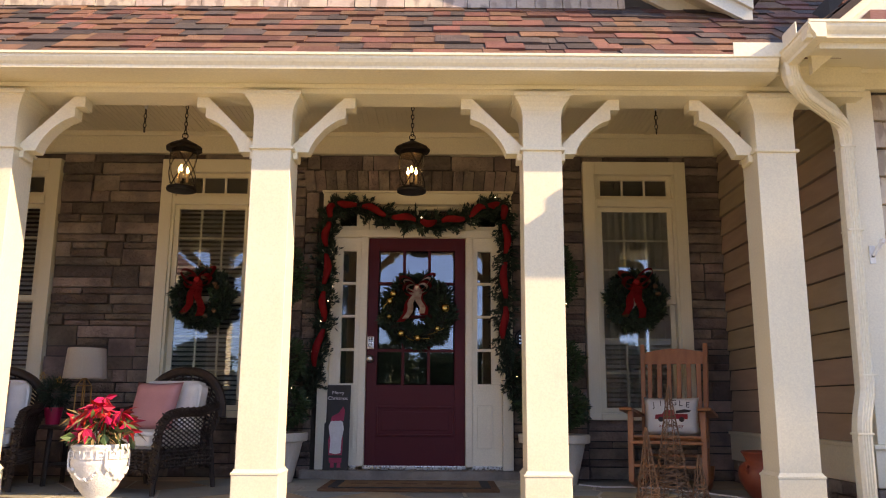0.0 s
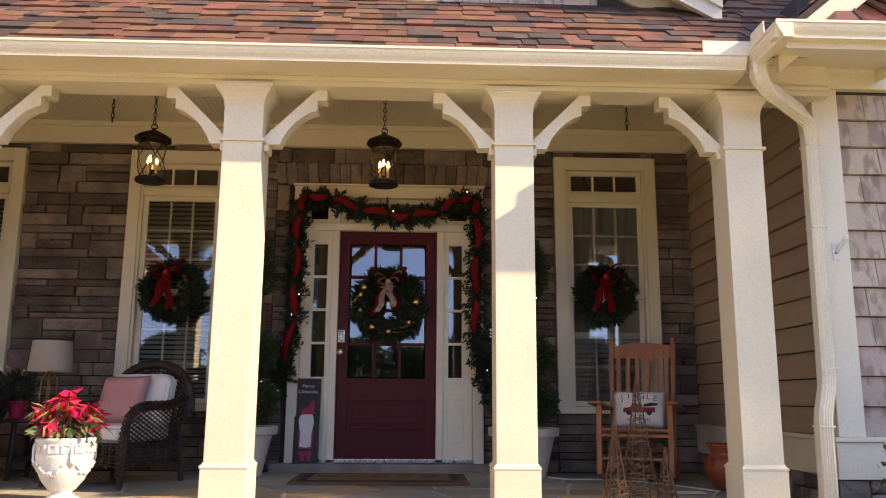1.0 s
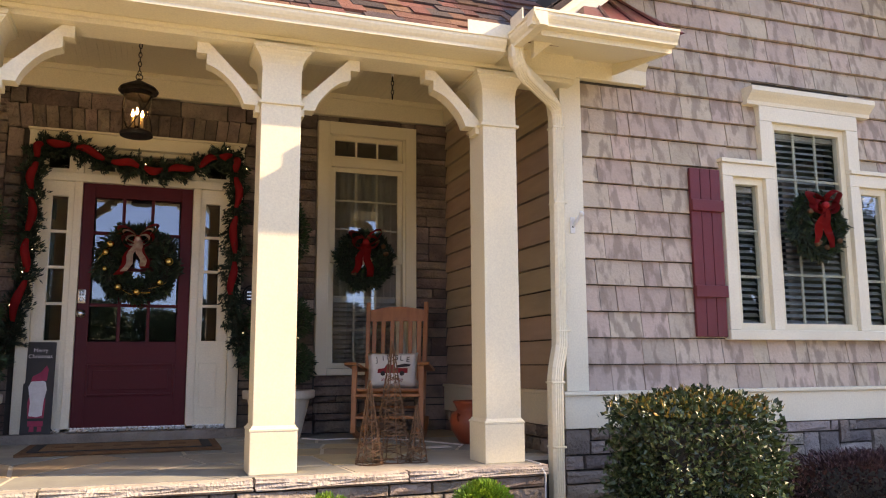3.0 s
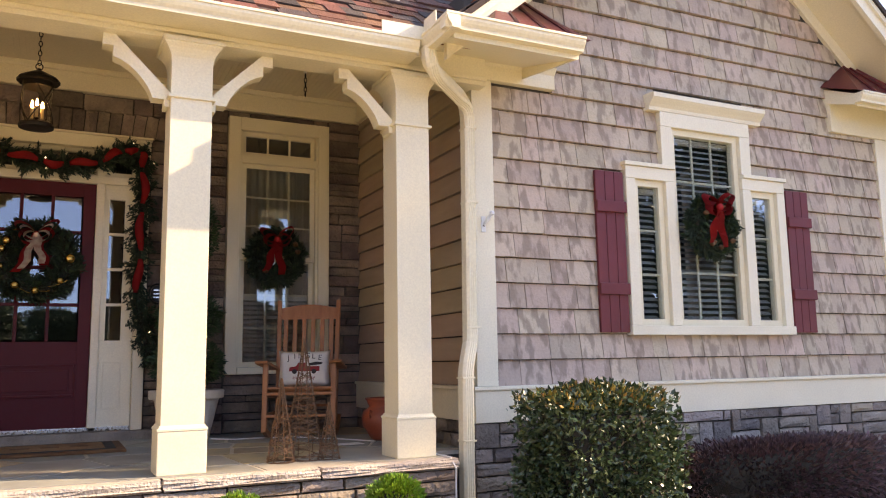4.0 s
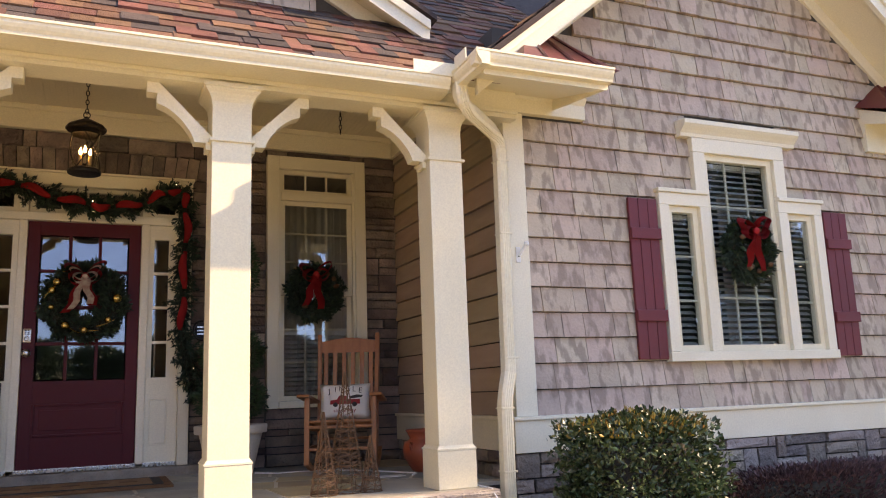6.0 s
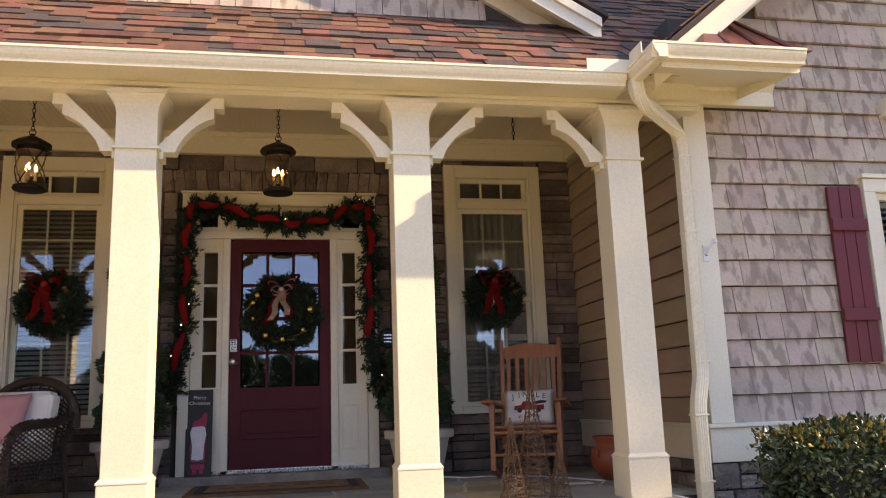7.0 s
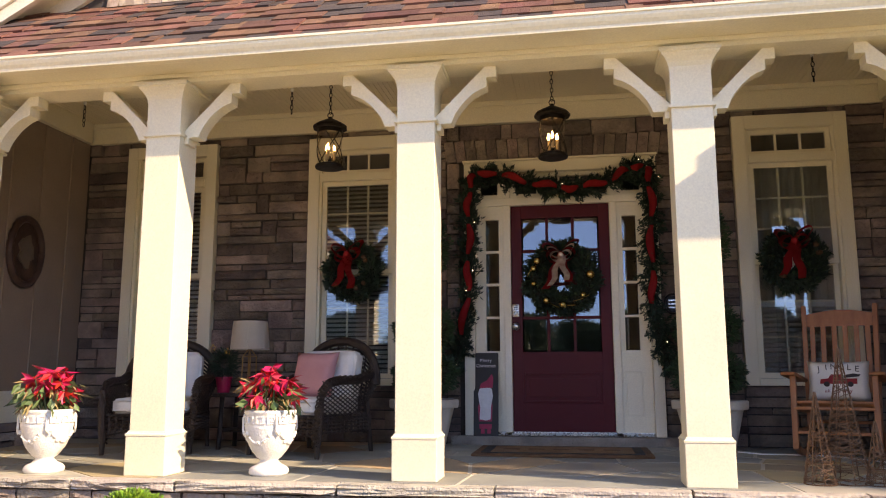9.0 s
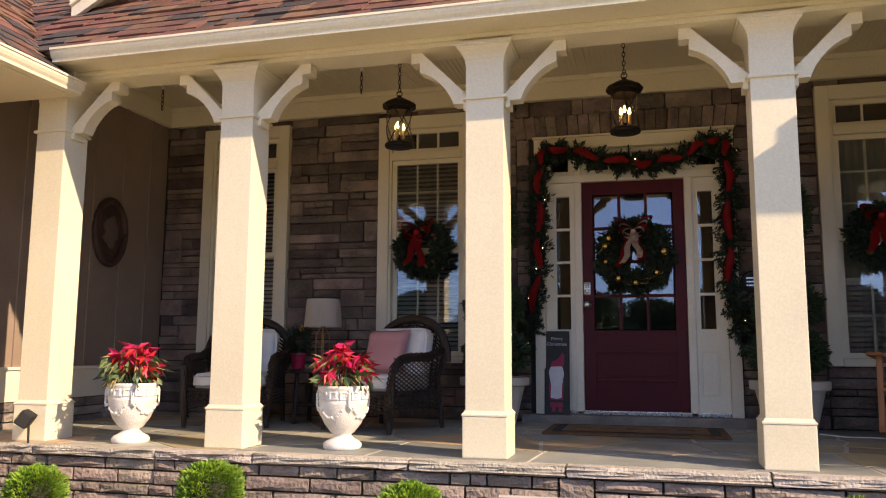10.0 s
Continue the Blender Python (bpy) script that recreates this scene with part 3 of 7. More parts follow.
rake("gable_rake", BUMP_EX + 0.1, BUMP_EZ + 0.1 * ROOF_SLOPE, bump_cx, APEX_Z, RAKE_Y + 0.02, -2.435, "ivory barge boards and soffit along the wing gable")
rake("gable_rake", 2 * bump_cx - BUMP_EX - 0.1, BUMP_EZ + 0.1 * ROOF_SLOPE, bump_cx, APEX_Z, RAKE_Y + 0.02, -2.435, "ivory barge boards and soffit along the wing gable")

# ---- dormer gable over the porch ----
DORM_Y, DORM_CX, DORM_HALF = -1.88, -0.895, 3.22
dz = porch_z(DORM_Y)
DORM_EZ = porch_z(DORM_Y - 0.27) + 0.20
DORM_TOP = DORM_EZ + 0.55 * DORM_HALF
struct("wall_dormer", prism([(DORM_CX - DORM_HALF + 0.3, dz - 0.1), (DORM_CX + DORM_HALF - 0.3, dz - 0.1), (DORM_CX + DORM_HALF - 0.3, dz + 0.1), (DORM_CX, DORM_TOP - 0.1), (DORM_CX - DORM_HALF + 0.3, dz + 0.1)], "y", DORM_Y, DORM_Y + 0.1),
       JOINT_SHADE, "gable wall of weathered tan shakes above the porch roof")
for s in (-1, 1):
    xe = DORM_CX + s * DORM_HALF
    rake("dormer_rake", xe, DORM_EZ, DORM_CX, DORM_TOP, DORM_Y - 0.27, DORM_Y - 0.002, "ivory barge boards along the dormer gable", 0.15)
    slab_roof("roof_dormer_right" if s > 0 else "roof_dormer_left",
              [(xe + s * 0.06, DORM_Y - 0.3, DORM_EZ + 0.02), (DORM_CX, DORM_Y - 0.3, DORM_TOP + 0.05), (DORM_CX, 2.6, DORM_TOP + 0.05), (xe + s * 0.06, 2.6, DORM_EZ + 0.02)], 0.04,
              "shingled slope of the dormer gable")


# ---- windows and door ----
def glass_pane(parent, x0, x1, z0, z1, y):
    p = part("pane", box(x0, x1, y, y + 0.006, z0, z1), GLASS, parent)
    p.visible_shadow = False
    return p


def blinds(parent, x0, x1, z0, z1, y, tilt=25, step=0.042):
    z = z0 + 0.02
    proto = None
    while z < z1 - 0.03:
        if proto is None:
            bm = bmesh.new()
            c, s = math.cos(radians(tilt)) * 0.022, math.sin(radians(tilt)) * 0.022
            a = [bm.verts.new((x0, -c, -s)), bm.verts.new((x1, -c, -s)), bm.verts.new((x1, 0, 0.003)), bm.verts.new((x0, 0, 0.003)), bm.verts.new((x1, c, s)), bm.verts.new((x0, c, s))]
            bm.faces.new((a[0], a[1], a[2], a[3]))
            bm.faces.new((a[3], a[2], a[4], a[5]))
            bmesh.ops.solidify(bm, geom=bm.faces[:], thickness=0.002)
            ob = part("slat", bm, BLIND, parent)
            proto = ob.data
        else:
            ob = new("slat", proto)
            ob.parent = parent
        ob.location = (0, y, z)
        z += step
    part("blind_headrail", box(x0, x1, y - 0.025, y + 0.025, z1 - 0.04, z1, 0.004), BLIND, parent)


def porch_window(name, x, label, curtain=False):
    """Tall casing with a three-light transom over a double-hung sash."""
    w = tagged(new(name), label, "window", kind="structure")
    xl, xr = x, x + WIN_W
    yf = -0.10
    a = 0.105
    part("casing_side", box(xl, xl + a, yf, -0.02, WIN_Z0, WIN_Z1, 0.005), CREAM, w)
    part("casing_side", box(xr - a, xr, yf, -0.02, WIN_Z0, WIN_Z1, 0.005), CREAM, w)
    part("casing_head", box(xl + a, xr - a, yf, -0.02, WIN_Z1 - 0.12, WIN_Z1, 0.005), CREAM, w)
    part("window_sill", box(xl + a, xr - a, yf - 0.012, -0.02, WIN_Z0, WIN_Z0 + 0.06, 0.005), CREAM, w)
    for s in (0, 1):
        xa = xl + a if s == 0 else xr - a - 0.022
        part("inner_bead", box(xa, xa + 0.022, yf + 0.022, 0.03, WIN_Z0 + 0.061, WIN_Z1 - 0.121), CREAM, w)
    part("transom_bar", box(xl + a + 0.022, xr - a - 0.022, yf + 0.012, 0.03, 2.40, 2.475, 0.006), CREAM, w)
    gx0, gx1 = xl + a + 0.024, xr - a - 0.024
    # transom sash
    f = 0.035
    tr = part("transom_sash", box(gx0, gx1, -0.045, -0.005, 2.4755, 2.4755 + f), CREAM, w)
    part("sash_rail", box(gx0, gx1, -0.045, -0.005, 2.695 - 0.035, 2.698), CREAM, tr)
    part("sash_stile", box(gx0, gx0 + f, -0.044, -0.006, 2.51, 2.661), CREAM, tr)
    part("sash_stile", box(gx1 - f, gx1, -0.044, -0.006, 2.51, 2.661), CREAM, tr)
    third = (gx1 - gx0 - 2 * f) / 3
    for k in (1, 2):
        part("muntin", box(gx0 + f + third * k - 0.008, gx0 + f + third * k + 0.008, -0.04, -0.012, 2.51, 2.66), TRIM, tr)
    glass_pane(w, gx0 + f, gx1 - f, 2.51, 2.66, -0.022)
    # upper and lower sash
    for nm, z0, z1, yo in (("upper_sash", 1.515, 2.398, -0.05), ("lower_sash", WIN_Z0 + 0.062, 1.545, -0.012)):
        sash = part(nm, box(gx0, gx1, yo, yo + 0.036, z0, z0 + 0.045), CREAM, w)
        part("sash_rail", box(gx0, gx1, yo, yo + 0.036, z1 - 0.04, z1), CREAM, sash)
        part("sash_stile", box(gx0, gx0 + 0.042, yo + 0.001, yo + 0.035, z0 + 0.045, z1 - 0.04), CREAM, sash)
        part("sash_stile", box(gx1 - 0.042, gx1, yo + 0.001, yo + 0.035, z0 + 0.045, z1 - 0.04), CREAM, sash)
        xa, xb, za, zb = gx0 + 0.042, gx1 - 0.042, z0 + 0.045, z1 - 0.04
        for k in (1, 2):
            xm = xa + (xb - xa) * k / 3
            part("muntin", box(xm - 0.009, xm + 0.009, yo + 0.018, yo + 0.03, za, zb), TRIM, sash)
            zm = za + (zb - za) * k / 3
            part("muntin", box(xa, xb, yo + 0.0185, yo + 0.0295, zm - 0.008, zm + 0.008), TRIM, sash)
        glass_pane(sash, xa, xb, za, zb, yo + 0.010)
    if curtain:
        bm = bmesh.new()
        rows = []
        for i in range(81):
            u = i / 80
            yy = 0.12 + 0.02 * math.sin(u * 62) + 0.008 * math.sin(u * 131)
            rows.append((bm.verts.new((gx0 + (gx1 - gx0) * u, yy, WIN_Z0 + 0.1)), bm.verts.new((gx0 + (gx1 - gx0) * u, yy, 2.46))))
        for p, q in zip(rows, rows[1:]):
            bm.faces.new((p[0], q[0], q[1], p[1]))
        bmesh.ops.solidify(bm, geom=bm.faces[:], thickness=0.003)
        part("curtain", bm, CURTAIN, w, "pale sheer curtain", True)
    blinds(w, gx0 - 0.01, gx1 + 0.01, WIN_Z0 + 0.07, 1.2 if curtain else 2.46, 0.075, 40)
    return w


porch_window("window_1", WINDOWS[0][0], "tall cream-cased sash window with blinds and transom")
porch_window("window_2", WINDOWS[1][0], "tall cream-cased sash window with white blinds and transom")
porch_window("window_3", WINDOWS[2][0], "tall cream-cased sash window with pale curtain and transom", True)

# entry frame with sidelights and transom
entry = tagged(new("trim_entry"), "cream entry frame with sidelights and transom around the door", "door frame", kind="structure")
entry.location.x = 0.02
part("casing_side", box(-0.852, -0.762, -0.10, -0.02, 0.073, 2.51, 0.005), TRIM, entry)
part("casing_side", box(0.762, 0.852, -0.10, -0.02, 0.073, 2.51, 0.005), TRIM, entry)
part("casing_head", box(-0.762, 0.762, -0.10, -0.02, 2.405, 2.51, 0.005), CREAM, entry)
part("drip_cap", box(-0.865, 0.865, -0.115, -0.02, 2.512, 2.53, 0.004), CREAM, entry)
part("mullion_post", box(-0.502, -0.438, -0.06, 0.08, 0.073, 2.404, 0.006), TRIM, entry)
part("mullion_post", box(0.438, 0.502, -0.06, 0.08, 0.073, 2.404, 0.006), TRIM, entry)
part("transom_bar", box(-0.761, 0.761, -0.075, 0.08, 2.106, 2.175, 0.006), TRIM, entry)
for x0, x1, n in ((-0.761, -0.503, 1), (-0.437, 0.437, 4), (0.503, 0.761, 1)):
    tr = part("transom_light", box(x0, x1, -0.03, 0.02, 2.176, 2.215), TRIM, entry)
    part("sash_rail", box(x0, x1, -0.03, 0.02, 2.37, 2.404), TRIM, tr)
    part("sash_stile", box(x0, x0 + 0.05, -0.029, 0.019, 2.215, 2.37), TRIM, tr)
    part("sash_stile", box(x1 - 0.05, x1, -0.029, 0.019, 2.215, 2.37), TRIM, tr)
    for k in range(1, n):
        xm = x0 + 0.05 + (x1 - x0 - 0.1) * k / n
        part("muntin", box(xm - 0.009, xm + 0.009, -0.02, 0.012, 2.215, 2.37), TRIM, tr)
    glass_pane(tr, x0 + 0.05, x1 - 0.05, 2.215, 2.37, 0.0)
for s in (-1, 1):
    x0, x1 = sorted((s * 0.503, s * 0.761))
    gl0, gl1 = sorted((s * 0.545, s * 0.666))
    sl = part("sidelight", box(x0, x1, -0.035, 0.02, 0.074, 0.80, 0.004), TRIM, entry)
    part("sash_stile", box(x0, gl0, -0.035, 0.02, 0.80, 2.105), TRIM, sl)
    part("sash_stile", box(gl1, x1, -0.035, 0.02, 0.80, 2.105), TRIM, sl)
    part("sash_rail", box(gl0, gl1, -0.035, 0.02, 1.985, 2.105), TRIM, sl)
    bm = bmesh.new()
    for xa, xb, za, zb in ((gl0 - 0.014, gl0, 0.24, 0.62), (gl1, gl1 + 0.014, 0.24, 0.62), (gl0, gl1, 0.24, 0.254), (gl0, gl1, 0.606, 0.62)):
        add_box(bm, xa, xb, -0.043, -0.034, za, zb, 0.003)
    part("panel_moulding", bm, TRIM, sl)
    for k in range(1, 4):
        zm = 0.80 + (1.985 - 0.80) * k / 4
        part("muntin", box(gl0, gl1, -0.025, 0.012, zm - 0.011, zm + 0.011), TRIM, sl)
    glass_pane(sl, gl0, gl1, 0.80, 1.985, -0.006)

door = tagged(new("door_1"), "maroon entry door with twelve glass lights, closed", "door", kind="structure")
door.location.x = 0.02
GX, GZ0, GZ1 = 0.342, 0.79, 1.99
part("stile", box(-0.436, -GX, -0.022, 0.022, 0.106, 2.105, 0.003), MAROON, door)
part("stile", box(GX, 0.436, -0.022, 0.022, 0.106, 2.105, 0.003), MAROON, door)
part("top_rail", box(-GX, GX, -0.022, 0.022, GZ1, 2.105), MAROON, door)
part("lower_panel", box(-GX, GX, -0.021, 0.021, 0.106, GZ0), MAROON, door)
bm = bmesh.new()
for xa, xb, za, zb in ((-0.345, -0.325, 0.35, 0.61), (0.325, 0.345, 0.35, 0.61), (-0.325, 0.325, 0.35, 0.37), (-0.325, 0.325, 0.59, 0.61)):
    add_box(bm, xa, xb, -0.036, -0.02, za, zb, 0.005)
add_box(bm, -0.29, 0.29, -0.030, -0.0195, 0.40, 0.56, 0.004)
part("panel_moulding", bm, MAROON, door)
for k in (1, 2):
    xm = -GX + 2 * GX * k / 3
    part("muntin", box(xm - 0.013, xm + 0.013, -0.021, 0.02, GZ0, GZ1, 0.003), MAROON, door)
for k in (1, 2, 3):
    zm = GZ0 + (GZ1 - GZ0) * k / 4
    part("muntin", box(-GX, GX, -0.020, 0.019, zm - 0.013, zm + 0.013, 0.003), MAROON, door)
for i in range(3):
    for k in range(4):
        pw, ph = 2 * GX / 3, (GZ1 - GZ0) / 4
        glass_pane(door, -GX + pw * i + 0.013, -GX + pw * (i + 1) - 0.013, GZ0 + ph * k + 0.013, GZ0 + ph * (k + 1) - 0.013, 0.0)
CHROME = mat("satin_nickel", (0.62, 0.60, 0.56), rough=0.28, metal=1.0, bump=0.02)
DARKBTN = mat("dark_keypad", (0.03, 0.03, 0.032), rough=0.4, bump=0.0)
lock = part("keypad_lock", box(-0.432, -0.370, -0.045, -0.0222, 1.10, 1.215, 0.012), CHROME, door, "satin nickel keypad deadbolt")
for i in range(2):
    for j in range(3):
        part("button", box(-0.419 + i * 0.022, -0.405 + i * 0.022, -0.049, -0.0445, 1.165 + j * 0.014, 1.174 + j * 0.014), DARKBTN, lock)
knob = part("cylinder", lathe([(0.02, 0), (0.02, 0.012), (0.012, 0.016)], 16), CHROME, lock)
knob.matrix_basis = pose(-0.401, -0.0445, 1.132, 90)
kn = part("door_knob", lathe([(0.034, 0.0), (0.034, 0.008), (0.014, 0.014), (0.013, 0.035), (0.026, 0.045), (0.031, 0.058), (0.027, 0.07), (0.012, 0.076)], 20), CHROME, door, "round satin nickel knob", True)
kn.matrix_basis = pose(-0.401, -0.022, 1.015, 90)
sill = tagged(obj("trim_threshold", box(-0.74, 0.78, -0.06, 0.09, 0.073, 0.105, 0.004), CHROME), "pale metal threshold under the door", "threshold", kind="structure")
tagged(obj("trim_stone_step", box(-0.95, 0.97, -0.16, -0.02, -0.03, 0.071, 0.008), STONE_GREY), "low grey stone step under the entry frame", "step", kind="structure")

# wing window
wing_win = tagged(new("window_4"), "cream three-part wing window with raised centre and crown", "window", kind="structure")
YW = -2.50
WC = 4.868
part("window_sill", box(WC - 0.85, WC + 0.85, YW - 0.012, -2.44, 0.755, 0.825, 0.005), TRIM, wing_win)
for sd in (-1, 1):
    def across(u, v):
        return sorted((WC + sd * u, WC + sd * v))
    part("casing_side", box(*across(0.75, 0.84), YW, -2.44, 0.826, 1.944, 0.005), TRIM, wing_win)
    part("casing_head", box(*across(0.361, 0.84), YW, -2.44, 1.945, 2.04, 0.005), TRIM, wing_win)
    part("head_cap", box(*across(0.361, 0.855), YW - 0.02, -2.44, 2.041, 2.072, 0.005), TRIM, wing_win)
    part("mullion", box(*across(0.361, 0.452), YW - 0.001, -2.38, 0.8265, 1.9445, 0.006), TRIM, wing_win)
    part("casing_side", box(*across(0.361, 0.475), YW - 0.0005, -2.44, 2.073, 2.389, 0.005), TRIM, wing_win)
part("casing_head", box(WC - 0.475, WC + 0.475, YW - 0.002, -2.44, 2.39, 2.507, 0.005), TRIM, wing_win)
crown = [(-2.44, 2.508), (-2.505, 2.508), (-2.51, 2.535), (-2.53, 2.557), (-2.555, 2.58), (-2.57, 2.597), (-2.57, 2.632), (-2.44, 2.64)]
part("crown", prism(crown, "x", WC - 0.585, WC + 0.605), TRIM, wing_win)
for x0, x1, z1, nx, nz in ((WC - 0.749, WC - 0.453, 1.944, 1, 3), (WC - 0.36, WC + 0.36, 2.389, 3, 4), (WC + 0.453, WC + 0.749, 1.944, 1, 3)):
    fr = 0.048
    sash = part("sash", box(x0, x1, -2.465, -2.40, 0.827, 0.827 + fr), CREAM, wing_win)
    part("sash_rail", box(x0, x1, -2.465, -2.40, z1 - fr, z1), CREAM, sash)
    part("sash_stile", box(x0, x0 + fr, -2.464, -2.401, 0.827 + fr, z1 - fr), CREAM, sash)
    part("sash_stile", box(x1 - fr, x1, -2.464, -2.401, 0.827 + fr, z1 - fr), CREAM, sash)
    xa, xb, za, zb = x0 + fr, x1 - fr, 0.827 + fr, z1 - fr
    for i in range(1, nx):
        xm = xa + (xb - xa) * i / nx
        part("muntin", box(xm - 0.009, xm + 0.009, -2.43, -2.418, za, zb), TRIM, sash)
    for i in range(1, nz):
        zm = za + (zb - za) * i / nz
        part("muntin", box(xa, xb, -2.4295, -2.4185, zm - 0.009, zm + 0.009), TRIM, sash)
    glass_pane(sash, xa, xb, za, zb, -2.44)
    blinds(wing_win, xa - 0.02, xb + 0.02, za, zb, -2.36, 40, 0.047)


def shutter(x0, x1):
    """Board-and-batten shutter of three planks with two battens."""
    s = thing("shutter", "maroon board-and-batten shutter beside the wing window", "shutter", ((x0 + x1) / 2, -2.462, 0.775), "shutters")
    w = (x1 - x0) / 3
    for k in range(3):
        xa = -(x1 - x0) / 2 + k * w
        part("plank", box(xa + 0.002, xa + w - 0.002, -0.026, 0.0, 0.0, 1.205, 0.004), SHUTTER, s)
    for z in (0.275, 0.89):
        part("batten", box(-(x1 - x0) / 2 - 0.004, (x1 - x0) / 2 + 0.004, -0.05, -0.0262, z, z + 0.085, 0.006), SHUTTER, s)
    return s


shutter(3.75, 4.012)
shutter(5.735, 6.0)

# wing corner boards, water table and side siding trim
bm = box(RIGHT_X - 0.06, 2.892, -2.475, -2.431, 0.416, 2.5445, 0.004)
add_box(bm, RIGHT_X - 0.061, RIGHT_X + 0.011, -2.4305, -2.33, 0.416, 2.5445, 0.004)
tagged(obj("trim_corner_board", bm, TRIM), "ivory corner board on the wing", "trim", kind="structure")
bm = box(6.985, bump_x1, -2.475, -2.431, 0.416, 2.569, 0.004)
tagged(obj("trim_corner_far", bm, TRIM), "ivory corner board at the wing's far end", "trim", kind="structure")
bm = box(RIGHT_X - 0.085, bump_x1 + 0.01, -2.487, -2.431, 0.178, 0.389, 0.004)
add_box(bm, RIGHT_X - 0.10, bump_x1 + 0.025, -2.51, -2.431, 0.390, 0.415, 0.005)
add_box(bm, RIGHT_X - 0.045, RIGHT_X + 0.011, -2.4305, -0.06, 0.178, 0.389, 0.004)
add_box(bm, RIGHT_X - 0.06, RIGHT_X + 0.011, -2.4305, -0.06, 0.390, 0.415, 0.005)
tagged(obj("trim_water_table", bm, TRIM), "ivory water table band above the stone base", "trim", kind="structure")
bm = box(LEFT_X - 0.011, LEFT_X + 0.035, -7.0, -0.06, 0.20, 0.44, 0.004)
add_box(bm, LEFT_X - 0.011, LEFT_X + 0.05, -7.0, -0.06, 0.441, 0.465, 0.005)
tagged(obj("trim_water_table_left", bm, TRIM), "ivory water table band on the other wing", "trim", kind="structure")


# ---- things on the porch ----
OAK = mat("orange_oak_varnish", (0.42, 0.17, 0.065), (0.30, 0.11, 0.04), rough=0.45, scale=3, fine=40, bump=0.15, stretch=(6, 6, 1))
BRONZE = mat("dark_bronze_metal", (0.022, 0.017, 0.014), rough=0.5, metal=0.5, bump=0.08)
BULB = mat("glowing_bulb", (1.0, 0.62, 0.25), rough=0.4, bump=0.0, emit=9.0)
CANDLE = mat("candle_sleeve", (0.55, 0.42, 0.25), rough=0.6, bump=0.02)
WICKER = mat("dark_brown_wicker", (0.038, 0.022, 0.016), (0.024, 0.014, 0.010), rough=0.5, scale=20, fine=140, bump=0.5, dist=0.01)
CUSHION = mat("white_cushion_cloth", (0.80, 0.78, 0.73), rough=0.9, scale=5, fine=180, bump=0.2)
PINK = mat("dusty_pink_cloth", (0.62, 0.30, 0.29), (0.54, 0.25, 0.25), rough=0.9, scale=6, fine=200, bump=0.25)
URN = mat("white_cast_stone", (0.80, 0.78, 0.73), (0.66, 0.63, 0.57), rough=0.8, scale=7, fine=80, bump=0.4)
TERRA = mat("terracotta_glaze", (0.34, 0.075, 0.035), (0.24, 0.05, 0.025), rough=0.45, scale=5, fine=60, bump=0.15)
CREAMPOT = mat("cream_planter", (0.66, 0.60, 0.50), (0.56, 0.50, 0.41), rough=0.6, scale=4, fine=60, bump=0.1)
SHADE = mat("white_lampshade_linen", (0.90, 0.87, 0.82), (0.88, 0.84, 0.78), rough=0.9, scale=6, fine=200, bump=0.05)
BRASS = mat("antique_brass", (0.40, 0.25, 0.10), rough=0.4, metal=0.9, bump=0.05)
VINE = mat("brown_grapevine", (0.17, 0.085, 0.04), (0.10, 0.05, 0.025), rough=0.8, scale=20, fine=90, bump=0.3)
WHITE = mat("white_plastic", (0.80, 0.80, 0.78), rough=0.45, bump=0.02)
RIBBON = mat("red_velvet_ribbon", (0.42, 0.008, 0.012), (0.30, 0.005, 0.009), rough=0.75, scale=9, fine=150, bump=0.15)
GOLD = mat("gold_ornament", (0.65, 0.46, 0.16), rough=0.22, metal=1.0, bump=0.02)
RIBBON_P = mat("gold_print_ribbon", (0.80, 0.72, 0.62), (0.60, 0.36, 0.30), rough=0.6, scale=26, fine=120, bump=0.1)
BLACKBOARD = mat("charcoal_sign_board", (0.035, 0.034, 0.034), (0.05, 0.047, 0.045), rough=0.75, scale=6, fine=60, bump=0.15)
INK = mat("dark_print", (0.03, 0.025, 0.025), rough=0.8, bump=0.0)
INKRED = mat("dark_red_print", (0.30, 0.02, 0.025), rough=0.8, bump=0.0)
PAINT_W = mat("chalky_white_paint", (0.78, 0.76, 0.74), rough=0.9, scale=14, bump=0.1)
PAINT_P = mat("pink_red_paint", (0.46, 0.055, 0.11), (0.35, 0.04, 0.08), rough=0.85, scale=14, bump=0.1)
COIR = mat("brown_coir", (0.20, 0.10, 0.045), (0.13, 0.062, 0.03), rough=0.95, scale=12, fine=220, bump=0.8)
COIR_L = mat("tan_coir", (0.30, 0.18, 0.09), (0.22, 0.12, 0.06), rough=0.95, scale=12, fine=220, bump=0.8)
BLACKRUB = mat("black_rubber", (0.02, 0.02, 0.02), rough=0.8, bump=0.2)
FAIRY = mat("fairy_light", (1.0, 0.80, 0.55), rough=0.4, bump=0.0, emit=2.5)


def chain(points_z, parent, x=0.0, y=0.0, r=0.0035, w=0.011, link=0.034, material=None):
    z = points_z[0]
    k = 0
    while z > points_z[1]:
        pts = []
        for i in range(9):
            a = 2 * math.pi * i / 8
            u, v = w * math.cos(a), link * 0.6 * math.sin(a)
            pts.append((x + (u if k % 2 else 0), y + (0 if k % 2 else u), z - link / 2 + v))
        part("chain_link", tube(pts, r, 5), material or BRONZE, parent)
        z -= link
        k += 1


